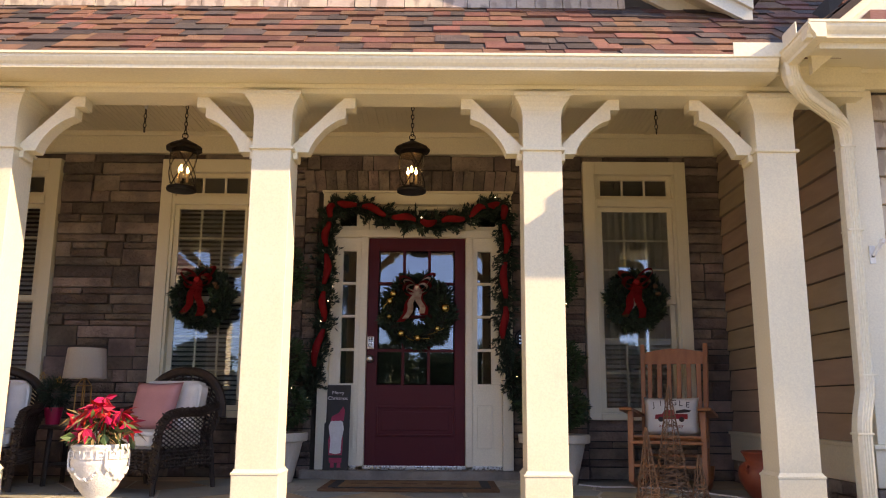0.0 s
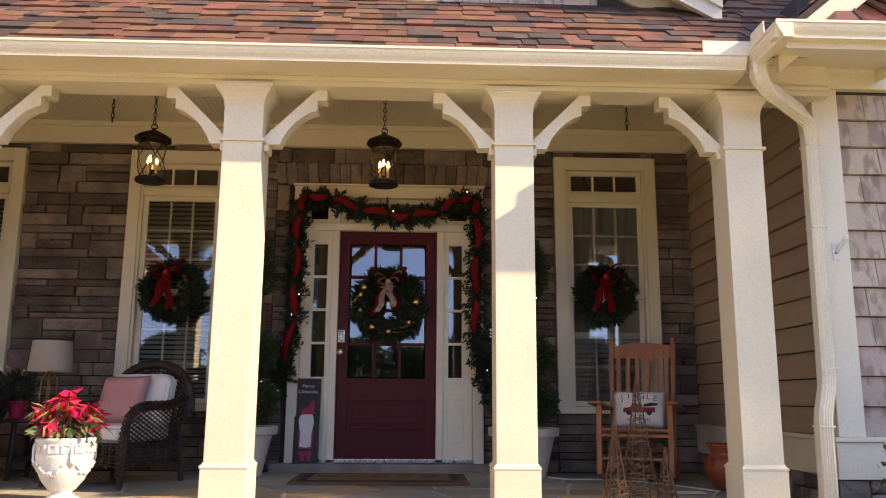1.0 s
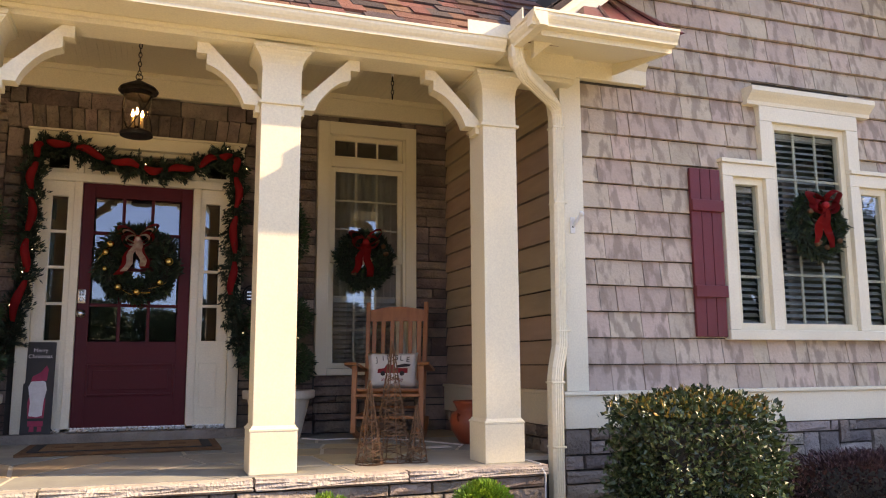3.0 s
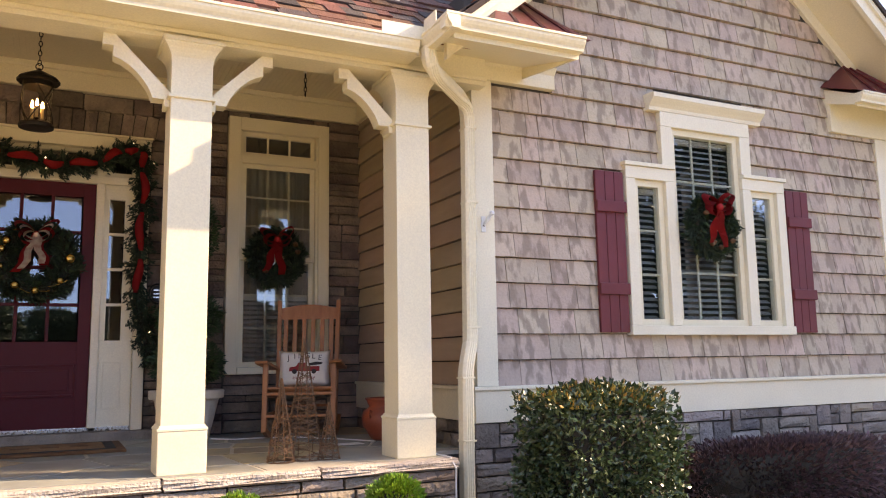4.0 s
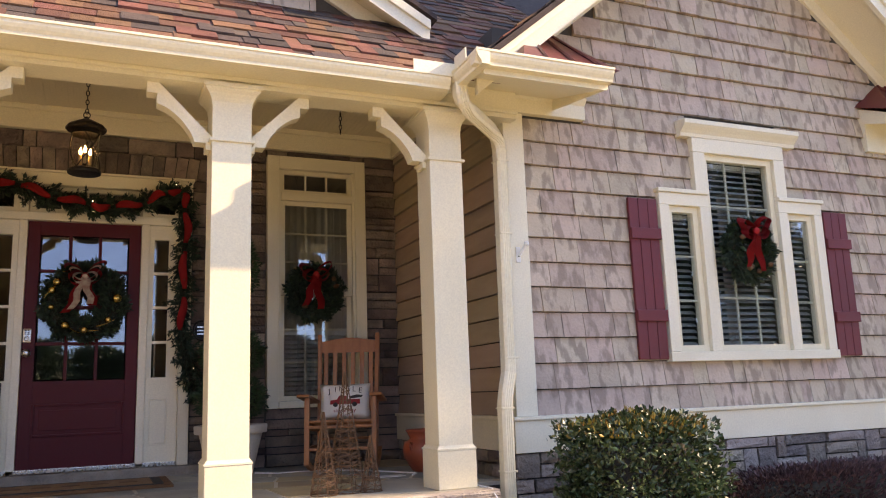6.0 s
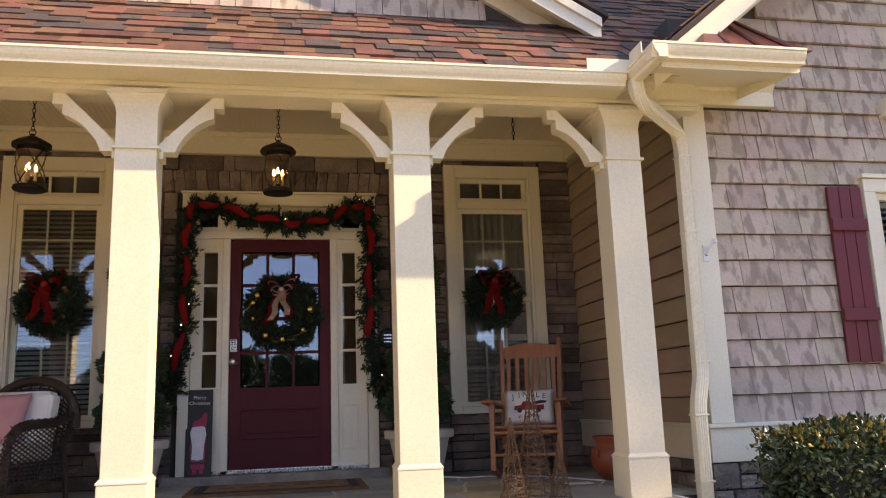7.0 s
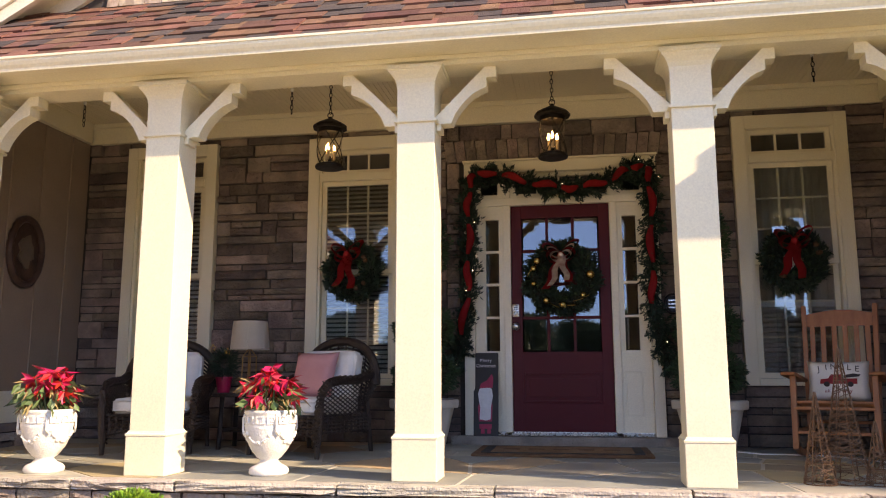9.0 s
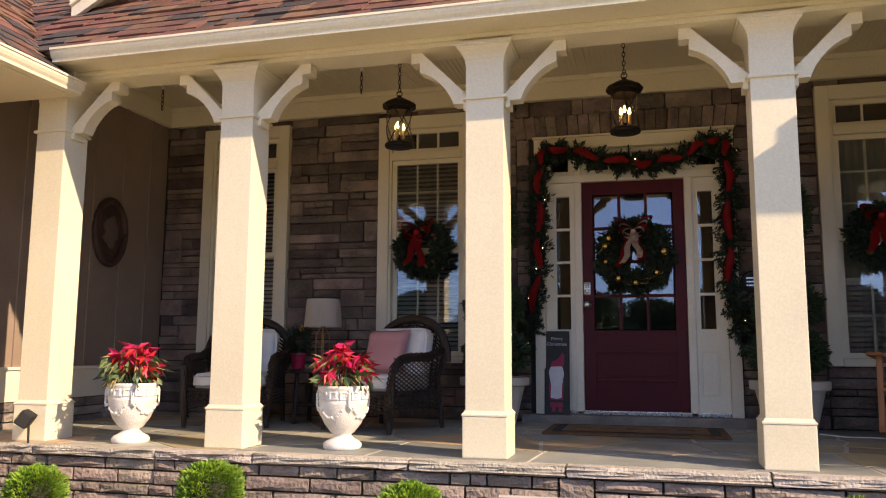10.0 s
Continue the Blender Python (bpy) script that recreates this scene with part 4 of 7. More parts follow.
def lantern(x, y):
    """Hanging cylinder lantern with a peaked roof, crossed straps and candle bulbs."""
    L = thing("porch_lantern", "dark bronze hanging lantern with crossed straps and lit bulbs", "lantern", (x, y, 0), "porch lanterns")
    part("canopy", lathe([(0.065, 3.086), (0.062, 3.07), (0.03, 3.05), (0.012, 3.04)], 20), BRONZE, L, smooth=True)
    chain((3.045, 2.64), L)
    part("top_ring", tube([(0.022 * math.cos(a * math.pi / 6), 0, 2.625 + 0.024 * math.sin(a * math.pi / 6)) for a in range(13)], 0.004, 6), BRONZE, L)
    part("roof", lathe([(0.128, 2.508), (0.135, 2.512), (0.135, 2.53), (0.12, 2.545), (0.07, 2.572), (0.03, 2.592), (0.014, 2.60), (0.012, 2.612)], 12), BRONZE, L)
    part("collar", lathe([(0.098, 2.475), (0.098, 2.5075)], 24), BRONZE, L)
    g = part("glass_cylinder", lathe([(0.092, 2.225), (0.092, 2.474)], 28, cap=False), LAMP_GLASS, L, smooth=True)
    g.visible_shadow = False
    part("base_ring", lathe([(0.05, 2.188), (0.108, 2.192), (0.112, 2.205), (0.108, 2.218), (0.094, 2.224)], 24), BRONZE, L)
    for k in range(3):
        for s in (-1, 1):
            a0 = 2 * math.pi * k / 3
            pts = []
            for i in range(9):
                a = a0 + s * i / 8 * math.pi * 0.52
                pts.append((0.099 * math.cos(a), 0.099 * math.sin(a), 2.22 + 0.26 * i / 8))
            part("strap", tube(pts, 0.0045, 4), BRONZE, L)
    part("stem", lathe([(0.018, 2.222), (0.014, 2.24), (0.012, 2.29)], 10), BRONZE, L)
    for k in range(3):
        a = 2 * math.pi * k / 3 + 0.5
        cx, cy = 0.036 * math.cos(a), 0.036 * math.sin(a)
        arm = part("candle", lathe([(0.011, 2.262), (0.011, 2.335)], 10, (cx, cy)), CANDLE, L)
        part("bulb", lathe([(0.006, 2.336), (0.011, 2.348), (0.010, 2.362), (0.005, 2.380), (0.0015, 2.390)], 10, (cx, cy)), BULB, arm, smooth=True)
    return L


lantern(-1.722, -1.3)
lantern(0.016, -1.3)
for x, y in ((-2.226, -0.83), (2.005, -0.87), (-4.20, -0.83)):
    hk = thing("swing_hook", "white ceiling hook with a short hanging chain", "hook", (x, y, 0), "swing hooks")
    part("screw_eye", lathe([(0.016, 3.086), (0.014, 3.03), (0.009, 3.02)], 10), WHITE, hk)
    chain((3.02, 2.83), hk, 0, 0, 0.004, 0.012, 0.04)


def bar(a, b, w, d, bevel=0.006):
    """A squared stick from a to b, w across and d deep."""
    a, b = Vector(a), Vector(b)
    q = (b - a).to_track_quat("Z", "Y").to_matrix().to_4x4()
    bm = box(-w / 2, w / 2, -d / 2, d / 2, 0, (b - a).length, bevel)
    bmesh.ops.transform(bm, matrix=Matrix.Translation(a) @ q, verts=bm.verts)
    return bm


def cushion_mesh(w, d, h, n=10, puff=0.5):
    """A stuffed cushion lying flat: w wide, d deep, h thick, with pinched corners."""
    bm = bmesh.new()
    grids = []
    for s in (1, -1):
        g = {}
        for i in range(n + 1):
            for j in range(n + 1):
                u, v = i / n * 2 - 1, j / n * 2 - 1
                t = max(0, (1 - abs(u) ** 3)) ** puff * max(0, (1 - abs(v) ** 3)) ** puff
                pin = 1 - 0.06 * (1 - abs(u) ** 2) * abs(v) ** 3
                pin2 = 1 - 0.06 * (1 - abs(v) ** 2) * abs(u) ** 3
                if s == -1 and (i in (0, n) or j in (0, n)):
                    g[i, j] = grids[0][i, j]
                else:
                    g[i, j] = bm.verts.new((u * w / 2 * pin2, v * d / 2 * pin, s * t * h / 2))
        for i in range(n):
            for j in range(n):
                q = (g[i, j], g[i + 1, j], g[i + 1, j + 1], g[i, j + 1])
                bm.faces.new(q if s == 1 else q[::-1])
        grids.append(g)
    return bm


def flat_text(name, body, size, m, material, parent, align="CENTER"):
    cu = bpy.data.curves.new(name, "FONT")
    cu.body, cu.size, cu.align_x, cu.extrude = body, size, align, 0.0008
    tmp = bpy.data.objects.new(name, cu)
    scene.collection.objects.link(tmp)
    bpy.context.view_layer.update()
    me = bpy.data.meshes.new_from_object(tmp)
    bpy.data.objects.remove(tmp)
    me.materials.clear()
    me.materials.append(material)
    ob = new(name, me)
    ob.parent = parent
    ob.matrix_basis = m
    return ob


def rocking_chair(at, turn):
    R = thing("rocking_chair", "orange-brown oak slat-back rocking chair facing the yard", "chair", at, turn=turn)
    # front is towards -y; rockers rest on the floor
    for s in (-1, 1):
        pts = [(s * 0.25, -0.44 + 0.088 * i, 0.02 + 0.09 * ((i - 4.6) / 5) ** 2) for i in range(11)]
        lo = [(y, z - 0.02) for _, y, z in pts]
        hi = [(y, z + 0.022) for _, y, z in pts]
        bm = prism(lo + hi[::-1], "x", s * 0.25 - 0.015, s * 0.25 + 0.015)
        part("rocker", bm, OAK, R)
        part("front_leg", bar((s * 0.265, -0.345, 0.06), (s * 0.265, -0.30, 0.585), 0.04, 0.045), OAK, R)
        part("back_post", bar((s * 0.235, 0.11, 0.05), (s * 0.255, 0.33, 1.13), 0.036, 0.045), OAK, R)
        bm = prism([(-0.41, 0.592), (-0.39, 0.612), (0.22, 0.556), (0.22, 0.534)], "x", s * 0.285 - 0.047, s * 0.285 + 0.047)
        part("armrest", bm, OAK, R)
        part("side_rail", bar((s * 0.26, -0.32, 0.355), (s * 0.245, 0.16, 0.325), 0.022, 0.05), OAK, R)
        part("side_stretcher", bar((s * 0.262, -0.335, 0.19), (s * 0.24, 0.13, 0.19), 0.02, 0.03), OAK, R)
    part("front_rail", bar((-0.265, -0.325, 0.355), (0.265, -0.325, 0.355), 0.055, 0.024), OAK, R)
    part("front_stretcher", bar((-0.265, -0.335, 0.185), (0.265, -0.335, 0.185), 0.04, 0.022), OAK, R)
    part("back_stretcher", bar((-0.24, 0.13, 0.24), (0.24, 0.13, 0.24), 0.04, 0.022), OAK, R)
    for k in range(8):
        y = -0.33 + k * 0.062
        z = 0.395 - 0.03 * math.sin((k + 0.5) / 8 * math.pi) - 0.004 * k
        part("seat_slat", box(-0.25, 0.25, y, y + 0.052, z, z + 0.018, 0.005), OAK, R)
    tilt = (0.33 - 0.11) / (1.13 - 0.05)
    def by(z):
        return 0.11 + (z - 0.05) * tilt
    o = [(-0.245, 0.965), (0.245, 0.965), (0.245, 1.055)] + [(0.245 - 0.49 * i / 12, 1.06 + 0.035 * math.sin(i / 12 * math.pi)) for i in range(13)] + [(-0.245, 1.055)]
    bm = prism(o, "y", -0.012, 0.012)
    top = part("top_rail", bm, OAK, R)
    top.matrix_basis = pose(0, by(1.0) + 0.0, 0)
    for v in top.data.vertices:
        v.co.y += (v.co.z - 1.0) * tilt
    part("lower_rail", bar((-0.245, by(0.47), 0.47), (0.245, by(0.47), 0.47), 0.05, 0.022), OAK, R)
    for k in range(6):
        x = -0.195 + k * 0.078
        part("back_slat", bar((x, by(0.48) + 0.012 * (k in (0, 5)), 0.48), (x, by(0.97), 0.97), 0.036, 0.012, 0.003), OAK, R)
    return R


CHAIR_AT, CHAIR_TURN = (2.06, -0.72, 0), -23
rocking_chair(CHAIR_AT, CHAIR_TURN)
pm = pose(*CHAIR_AT, 0, 0, CHAIR_TURN) @ pose(0.005, -0.045, 0.545, 76, 0, 3)
pillow = tagged(part("throw_pillow", cushion_mesh(0.42, 0.30, 0.12), CUSHION, None, "", True), "white lumbar pillow printed with a red truck and holiday words", "pillow")
pillow.matrix_basis = pm


def on_pillow(name, outline, material, lift):
    bm = prism(outline, "z", lift, lift + 0.0012)
    return part(name, bm, material, pillow)


def pillow_z(x, y):
    u, v = min(1, abs(x) / 0.21), min(1, abs(y) / 0.15)
    return 0.06 * math.sqrt((1 - u ** 3) * (1 - v ** 3))


for i, ch in enumerate("JINGLE"):
    u = -0.125 + i * 0.05
    flat_text("printed_letter", ch, 0.062, pose(u, 0.058 + 0.016 * (1 - (u / 0.125) ** 2), pillow_z(u, 0.075) + 0.003, 0, 0, -u * 40), INK, pillow)
on_pillow("printed_truck", [(-0.12, -0.035), (0.125, -0.035), (0.125, 0.005), (0.03, 0.005), (0.02, 0.035), (-0.045, 0.035), (-0.065, 0.005), (-0.115, -0.002)], INKRED, 0.0595)
for u in (-0.075, 0.08):
    on_pillow("printed_wheel", [(u + 0.02 * math.cos(a * math.pi / 6), -0.038 + 0.02 * math.sin(a * math.pi / 6)) for a in range(12)], INK, 0.0612)
on_pillow("printed_tree", [(0.035, 0.008), (0.14, 0.02), (0.15, 0.035), (0.10, 0.042), (0.04, 0.03)], INK, 0.0600)
flat_text("lettering", "all the way", 0.042, pose(0.0, -0.098, 0.0535), INKRED, pillow)


# ---- wire cone trees ----
def cone_tree(x, y, h, r, seed, label):
    rr = random.Random(seed)
    T = thing("twig_cone_tree", label, "ornament", (x, y, 0), "twig cone trees")
    for k in range(4):
        z = h * (0.0, 0.22, 0.5, 0.75)[k]
        rad = r * (1 - z / h)
        part("hoop", tube([(rad * math.cos(a * math.pi / 10), rad * math.sin(a * math.pi / 10), z + 0.004) for a in range(21)], 0.003, 4), VINE, T)
    for k in range(8):
        a = 2 * math.pi * k / 8
        part("rib", tube([(r * math.cos(a), r * math.sin(a), 0.003), (0.004 * math.cos(a), 0.004 * math.sin(a), h)], 0.0028, 4), VINE, T)
    bm = bmesh.new()
    for k in range(int(70 * h / 0.5)):
        z0 = rr.uniform(0.0, h * 0.92) if rr.random() < 0.6 else rr.uniform(0, h * 0.5)
        a, turn, climb = rr.uniform(0, 6.28), rr.uniform(1.2, 3.6) * rr.choice((-1, 1)), rr.uniform(-0.10, 0.16)
        pts = []
        for i in range(9):
            z = min(h * 0.97, max(0.004, z0 + climb * i / 8 + rr.uniform(-0.006, 0.006)))
            rad = r * (1 - z / h) * rr.uniform(0.9, 1.06) + 0.003
            t = a + turn * i / 8
            pts.append((rad * math.cos(t), rad * math.sin(t), z))
        add_tube(bm, pts, rr.uniform(0.0015, 0.0026), 3)
    part("twig_tangle", bm, VINE, T, "tangled thin brown twigs")["kind"] = "stuff"
    return T


cone_tree(1.615, -2.26, 0.745, 0.125, 1, "tall brown twig cone tree, the largest of three")
cone_tree(1.455, -2.33, 0.50, 0.085, 2, "middle-sized brown twig cone tree beside the tall one")
cone_tree(1.755, -2.33, 0.345, 0.07, 3, "small brown twig cone tree beside the tall one")

# ---- terracotta jar, planters, urns ----
jar = thing("terracotta_jar", "wide-bellied red terracotta jar behind the end column", "pot", (2.50, -1.38, 0))
jar.scale = (0.8, 0.8, 0.86)
part("body", lathe([(0.10, 0.0), (0.13, 0.02), (0.20, 0.12), (0.215, 0.19), (0.20, 0.25), (0.15, 0.285), (0.145, 0.295), (0.17, 0.345), (0.185, 0.36), (0.18, 0.37), (0.16, 0.35), (0.135, 0.30), (0.14, 0.28)], 32), TERRA, jar, smooth=True)
for a in (-2.6, 0.4):
    c = Vector((math.cos(a), math.sin(a), 0))
    part("handle", tube([c * 0.19 + Vector((0, 0, 0.25)), c * 0.225 + Vector((0, 0, 0.265)), c * 0.23 + Vector((0, 0, 0.235)), c * 0.212 + Vector((0, 0, 0.20))], 0.012, 6), TERRA, jar)


def planter(x, y):
    P = thing("planter_pot", "large cream planter pot holding a topiary beside the door", "pot", (x, y, 0), "door planters")
    part("pot", lathe([(0.175, 0.0), (0.18, 0.015), (0.25, 0.315), (0.252, 0.32), (0.285, 0.325), (0.29, 0.335), (0.292, 0.385), (0.285, 0.392), (0.262, 0.39), (0.25, 0.35), (0.05, 0.345)], 36), CREAMPOT, P, smooth=False)
    part("soil", lathe([(0.248, 0.352), (0.1, 0.362), (0.01, 0.364)], 20), MULCH, P)
    return P


planter(1.17, -0.45)
planter(-1.13, -0.45)


def urn(x, y, label):
    U = thing("garden_urn", label, "urn", (x, y, 0), "urns")
    U.scale = (0.88, 0.88, 1.03)
    prof = [(0.125, 0.0), (0.135, 0.012), (0.135, 0.03), (0.12, 0.045), (0.085, 0.06), (0.062, 0.078), (0.062, 0.088), (0.085, 0.10), (0.13, 0.15), (0.16, 0.21), (0.172, 0.27), (0.175, 0.285),
            (0.172, 0.29), (0.172, 0.35), (0.178, 0.356), (0.180, 0.37), (0.172, 0.376), (0.158, 0.372), (0.15, 0.34), (0.02, 0.335)]
    part("bowl", lathe(prof, 40), URN, U, smooth=True)
    for k in range(14):
        a = 2 * math.pi * k / 14
        key = part("greek_key", bmesh.new(), URN, U)
        bm = bmesh.new()
        w = 0.066
        for u0, u1, v0, v1 in ((-0.5, 0.5, 0.0, 0.12), (-0.5, -0.36, 0.12, 1.0), (-0.36, 0.3, 0.88, 1.0), (0.16, 0.3, 0.35, 0.88), (-0.1, 0.16, 0.35, 0.47)):
            add_box(bm, u0 * w, u1 * w, -0.0095, 0.006, 0.298 + v0 * 0.044, 0.298 + v1 * 0.044)
        bm.to_mesh(key.data)
        bm.free()
        key.matrix_basis = pose(0, 0, 0, 0, 0, math.degrees(a)) @ pose(0, -0.171, 0)
    for k in range(4):
        a = 2 * math.pi * k / 4 + 0.6
        c, t = Vector((math.cos(a), math.sin(a), 0)), Vector((-math.sin(a), math.cos(a), 0))
        part("handle", tube([c * 0.176 + Vector((0, 0, 0.35)), c * 0.187 + Vector((0, 0, 0.33)), c * 0.186 + t * 0.0 + Vector((0, 0, 0.26)), c * 0.182 + t * 0.022 + Vector((0, 0, 0.235)),
                             c * 0.186 + t * 0.03 + Vector((0, 0, 0.255))], 0.008, 6), URN, U)
        rr = random.Random(k)
        bm = bmesh.new()
        for i in range(16):
            b = a + math.pi / 4 + (i - 7.5) * 0.07
            zz = 0.185 + 0.05 * ((i - 7.5) / 7.5) ** 2 + rr.uniform(-0.008, 0.008)
            rad = 0.150 + (zz - 0.185) * 0.42
            bmesh.ops.create_icosphere(bm, subdivisions=1, radius=rr.uniform(0.010, 0.014), matrix=Matrix.Translation((rad * math.cos(b), rad * math.sin(b), zz)))
        part("swag", bm, URN, U, smooth=True)["kind"] = "stuff"
    part("soil", lathe([(0.15, 0.342), (0.01, 0.35)], 16), MULCH, U)
    return U


URNS = ((-1.712, -2.38), (-3.15, -2.49))
urn(*URNS[0], "white cast-stone urn with greek key band, planted red")
urn(*URNS[1], "white cast-stone urn with greek key band at the porch edge")


# ---- wicker armchairs ----
def weave(bm, place, nu, nv, r, skew=0.0, strands=True):
    """Rounded strands over a patch given by place(u, v): upright ribs and woven cross strands."""
    for i in range(nu):
        u = (i + 0.5) / nu
        add_tube(bm, [place(u, v / 6) for v in range(7)], r, 4)
    for j in range(nv):
        v = (j + 0.5) / nv
        pts = []
        for i in range(2 * nu + 1):
            p, q = place(i / (2 * nu), v), place(i / (2 * nu), min(1, v + 0.02))
            d = (Vector(place(min(1, i / (2 * nu) + 0.01), v)) - Vector(p)).cross(Vector(q) - Vector(p))
            d = d.normalized() if d.length else Vector((0, 0, 1))
            pts.append(Vector(p) + d * r * (1 if (i + j) % 2 else -1))
        add_tube(bm, pts, r, 4)
    return bm


def lattice(bm, place, n, r):
    for k in range(-n, n):
        for s in (1, -1):
            pts = []
            for i in range(9):
                v = i / 8
                u = (k / n) + s * v * 0.9 + (0.0 if s > 0 else 0.9)
                if 0 <= u <= 1:
                    pts.append(place(u, v))
            if len(pts) > 1:
                add_tube(bm, pts, r, 4)
    return bm


def wicker_chair(at, turn, label):
    C = thing("wicker_armchair", label, "chair", at, "wicker armchairs", turn)
    # rolled back frame
    def back(u, v):
        a = math.pi * (0.02 + 0.96 * u)
        w = 0.32 + 0.05 * v
        return (-w * math.cos(a), 0.27 + 0.06 * v + 0.05 * math.sin(a), 0.36 + v * (0.10 + 0.41 * math.sin(a) ** 0.7))
    part("backrest", weave(bmesh.new(), back, 14, 14, 0.0075), WICKER, C)["kind"] = "stuff"
    part("back_roll", tube([Vector(back(i / 20, 1)) + Vector((0, 0.0, 0)) for i in range(21)], 0.036, 8), WICKER, C)
    for s in (-1, 1):
        arm = [(s * 0.345, 0.30, 0.60), (s * 0.348, 0.12, 0.555), (s * 0.35, -0.12, 0.55), (s * 0.35, -0.24, 0.53), (s * 0.348, -0.31, 0.47), (s * 0.345, -0.335, 0.36), (s * 0.335, -0.335, 0.2), (s * 0.325, -0.33, 0.10)]
        part("arm_roll", tube(arm, 0.034, 8, 0.026), WICKER, C)
        bm = bmesh.new()
        for k in range(26):
            t = k / 25 * (len(arm) - 1)
            i = min(int(t), len(arm) - 2)
            p = Vector(arm[i]).lerp(Vector(arm[i + 1]), t - i)
            d = (Vector(arm[i + 1]) - Vector(arm[i])).normalized()
            for sgn in (1, -1):
                side = d.cross(Vector((s, 0, 0))).normalized()
                add_tube(bm, [p + Vector((sgn * 0.025, 0, 0)) + side * 0.024 - d * 0.012, p + side * 0.037, p + Vector((-sgn * 0.028, 0, 0)) + side * 0.022 + d * 0.02], 0.007, 4)
        part("braid", bm, WICKER, C)["kind"] = "stuff"
        part("side_lattice", lattice(bmesh.new(), lambda u, v: (s * 0.335, -0.30 + 0.55 * u, 0.30 + v * 0.25), 9, 0.005), WICKER, C)["kind"] = "stuff"
        part("side_skirt", weave(bmesh.new(), lambda u, v: (s * 0.33, -0.31 + 0.6 * u, 0.17 + v * 0.13), 12, 5, 0.0075), WICKER, C)["kind"] = "stuff"
        part("front_leg", tube([(s * 0.325, -0.33, 0.18), (s * 0.325, -0.335, 0.0)], 0.026, 8, 0.018), WICKER, C)
        part("back_leg", tube([(s * 0.30, 0.30, 0.40), (s * 0.31, 0.36, 0.0)], 0.024, 8, 0.018), WICKER, C)
    part("front_skirt", weave(bmesh.new(), lambda u, v: (-0.31 + 0.62 * u, -0.325 + 0.03 * math.sin(u * math.pi) * -1, 0.13 + 0.05 * math.sin(u * math.pi) + v * (0.17 - 0.05 * math.sin(u * math.pi))), 12, 7, 0.0085), WICKER, C)["kind"] = "stuff"
    part("back_skirt", weave(bmesh.new(), lambda u, v: (-0.30 + 0.6 * u, 0.32, 0.14 + v * 0.3), 10, 9, 0.0085), WICKER, C)["kind"] = "stuff"
    part("seat_deck", box(-0.32, 0.32, -0.32, 0.30, 0.265, 0.30, 0.01), WICKER, C)
    return C


def seat_cushions(at, turn):
    m = pose(*at, 0, 0, turn)
    def soft(name, w, d, h, loc, material, label, cat):
        bm = box(-w / 2, w / 2, -d / 2, d / 2, -h / 2, h / 2)
        bmesh.ops.subdivide_edges(bm, edges=bm.edges[:], cuts=6, use_grid_fill=True)
        for v in bm.verts:
            u, q = abs(v.co.x) / (w / 2), abs(v.co.y) / (d / 2)
            v.co.z *= 1 + 0.22 * (1 - u ** 4) * (1 - q ** 4)
            if u > 0.9 and q > 0.9:
                v.co.x *= 0.965
                v.co.y *= 0.965
        bmesh.ops.bevel(bm, geom=[e for e in bm.edges if e.calc_face_angle(0) > 1.0], offset=0.022, segments=3, affect="EDGES")
        ob = tagged(part(name, bm, material, None, "", True), label, cat, "chair cushions")
        ob.matrix_basis = m @ loc
        return ob
    soft("seat_cushion", 0.58, 0.56, 0.11, pose(0, -0.035, 0.362), CUSHION, "thick white seat cushion on the wicker armchair", "cushion")
    soft("back_cushion", 0.54, 0.40, 0.11, pose(0, 0.225, 0.585, 80), CUSHION, "thick white back cushion against the wicker back", "cushion")
    pil = tagged(part("throw_pillow", cushion_mesh(0.40, 0.38, 0.13), PINK, None, "", True), "dusty pink throw pillow with tasselled corners", "pillow", "pink pillows")
    pil.matrix_basis = m @ pose(-0.05, 0.08, 0.595, 72, 0, 4)


for at, turn, lab in (((-1.89, -1.09, 0), -20, "dark brown wicker armchair with rolled arms, angled"), ((-3.17, -1.08, 0), 14, "dark brown wicker armchair with rolled arms, facing out")):
    wicker_chair(at, turn, lab)
    seat_cushions(at, turn)

# ---- side table with lamp and small tree ----
table = thing("side_table", "dark wicker side table between the armchairs", "table", (-2.58, -0.76, 0))
part("tabletop", lathe([(0.26, 0.42), (0.27, 0.43), (0.27, 0.445), (0.25, 0.45)], 28), WICKER, table)
for k in range(4):
    a = math.pi / 4 + k * math.pi / 2
    part("leg", tube([(0.2 * math.cos(a), 0.2 * math.sin(a), 0.42), (0.22 * math.cos(a), 0.22 * math.sin(a), 0.0)], 0.02, 6), WICKER, table)
part("lower_shelf", lathe([(0.19, 0.14), (0.2, 0.15), (0.19, 0.16)], 24), WICKER, table)
lamp = thing("table_lamp", "brass-framed table lamp with a white drum shade", "lamp", (-2.565, -0.75, 0.45))
part("base", lathe([(0.08, 0.0), (0.08, 0.015), (0.02, 0.02)], 20), BRASS, lamp)
for k in range(4):
    a = k * math.pi / 2 + 0.3
    c = (math.cos(a), math.sin(a))
    part("frame_rod", tube([(0.06 * c[0], 0.06 * c[1], 0.015), (0.055 * c[0], 0.055 * c[1], 0.30), (0.01 * c[0], 0.01 * c[1], 0.36)], 0.005, 5), BRASS, lamp)
part("frame_ring", lathe([(0.057, 0.298), (0.061, 0.30), (0.057, 0.304)], 16, cap=False), BRASS, lamp)
part("stem", lathe([(0.008, 0.33), (0.008, 0.48)], 8), BRASS, lamp)
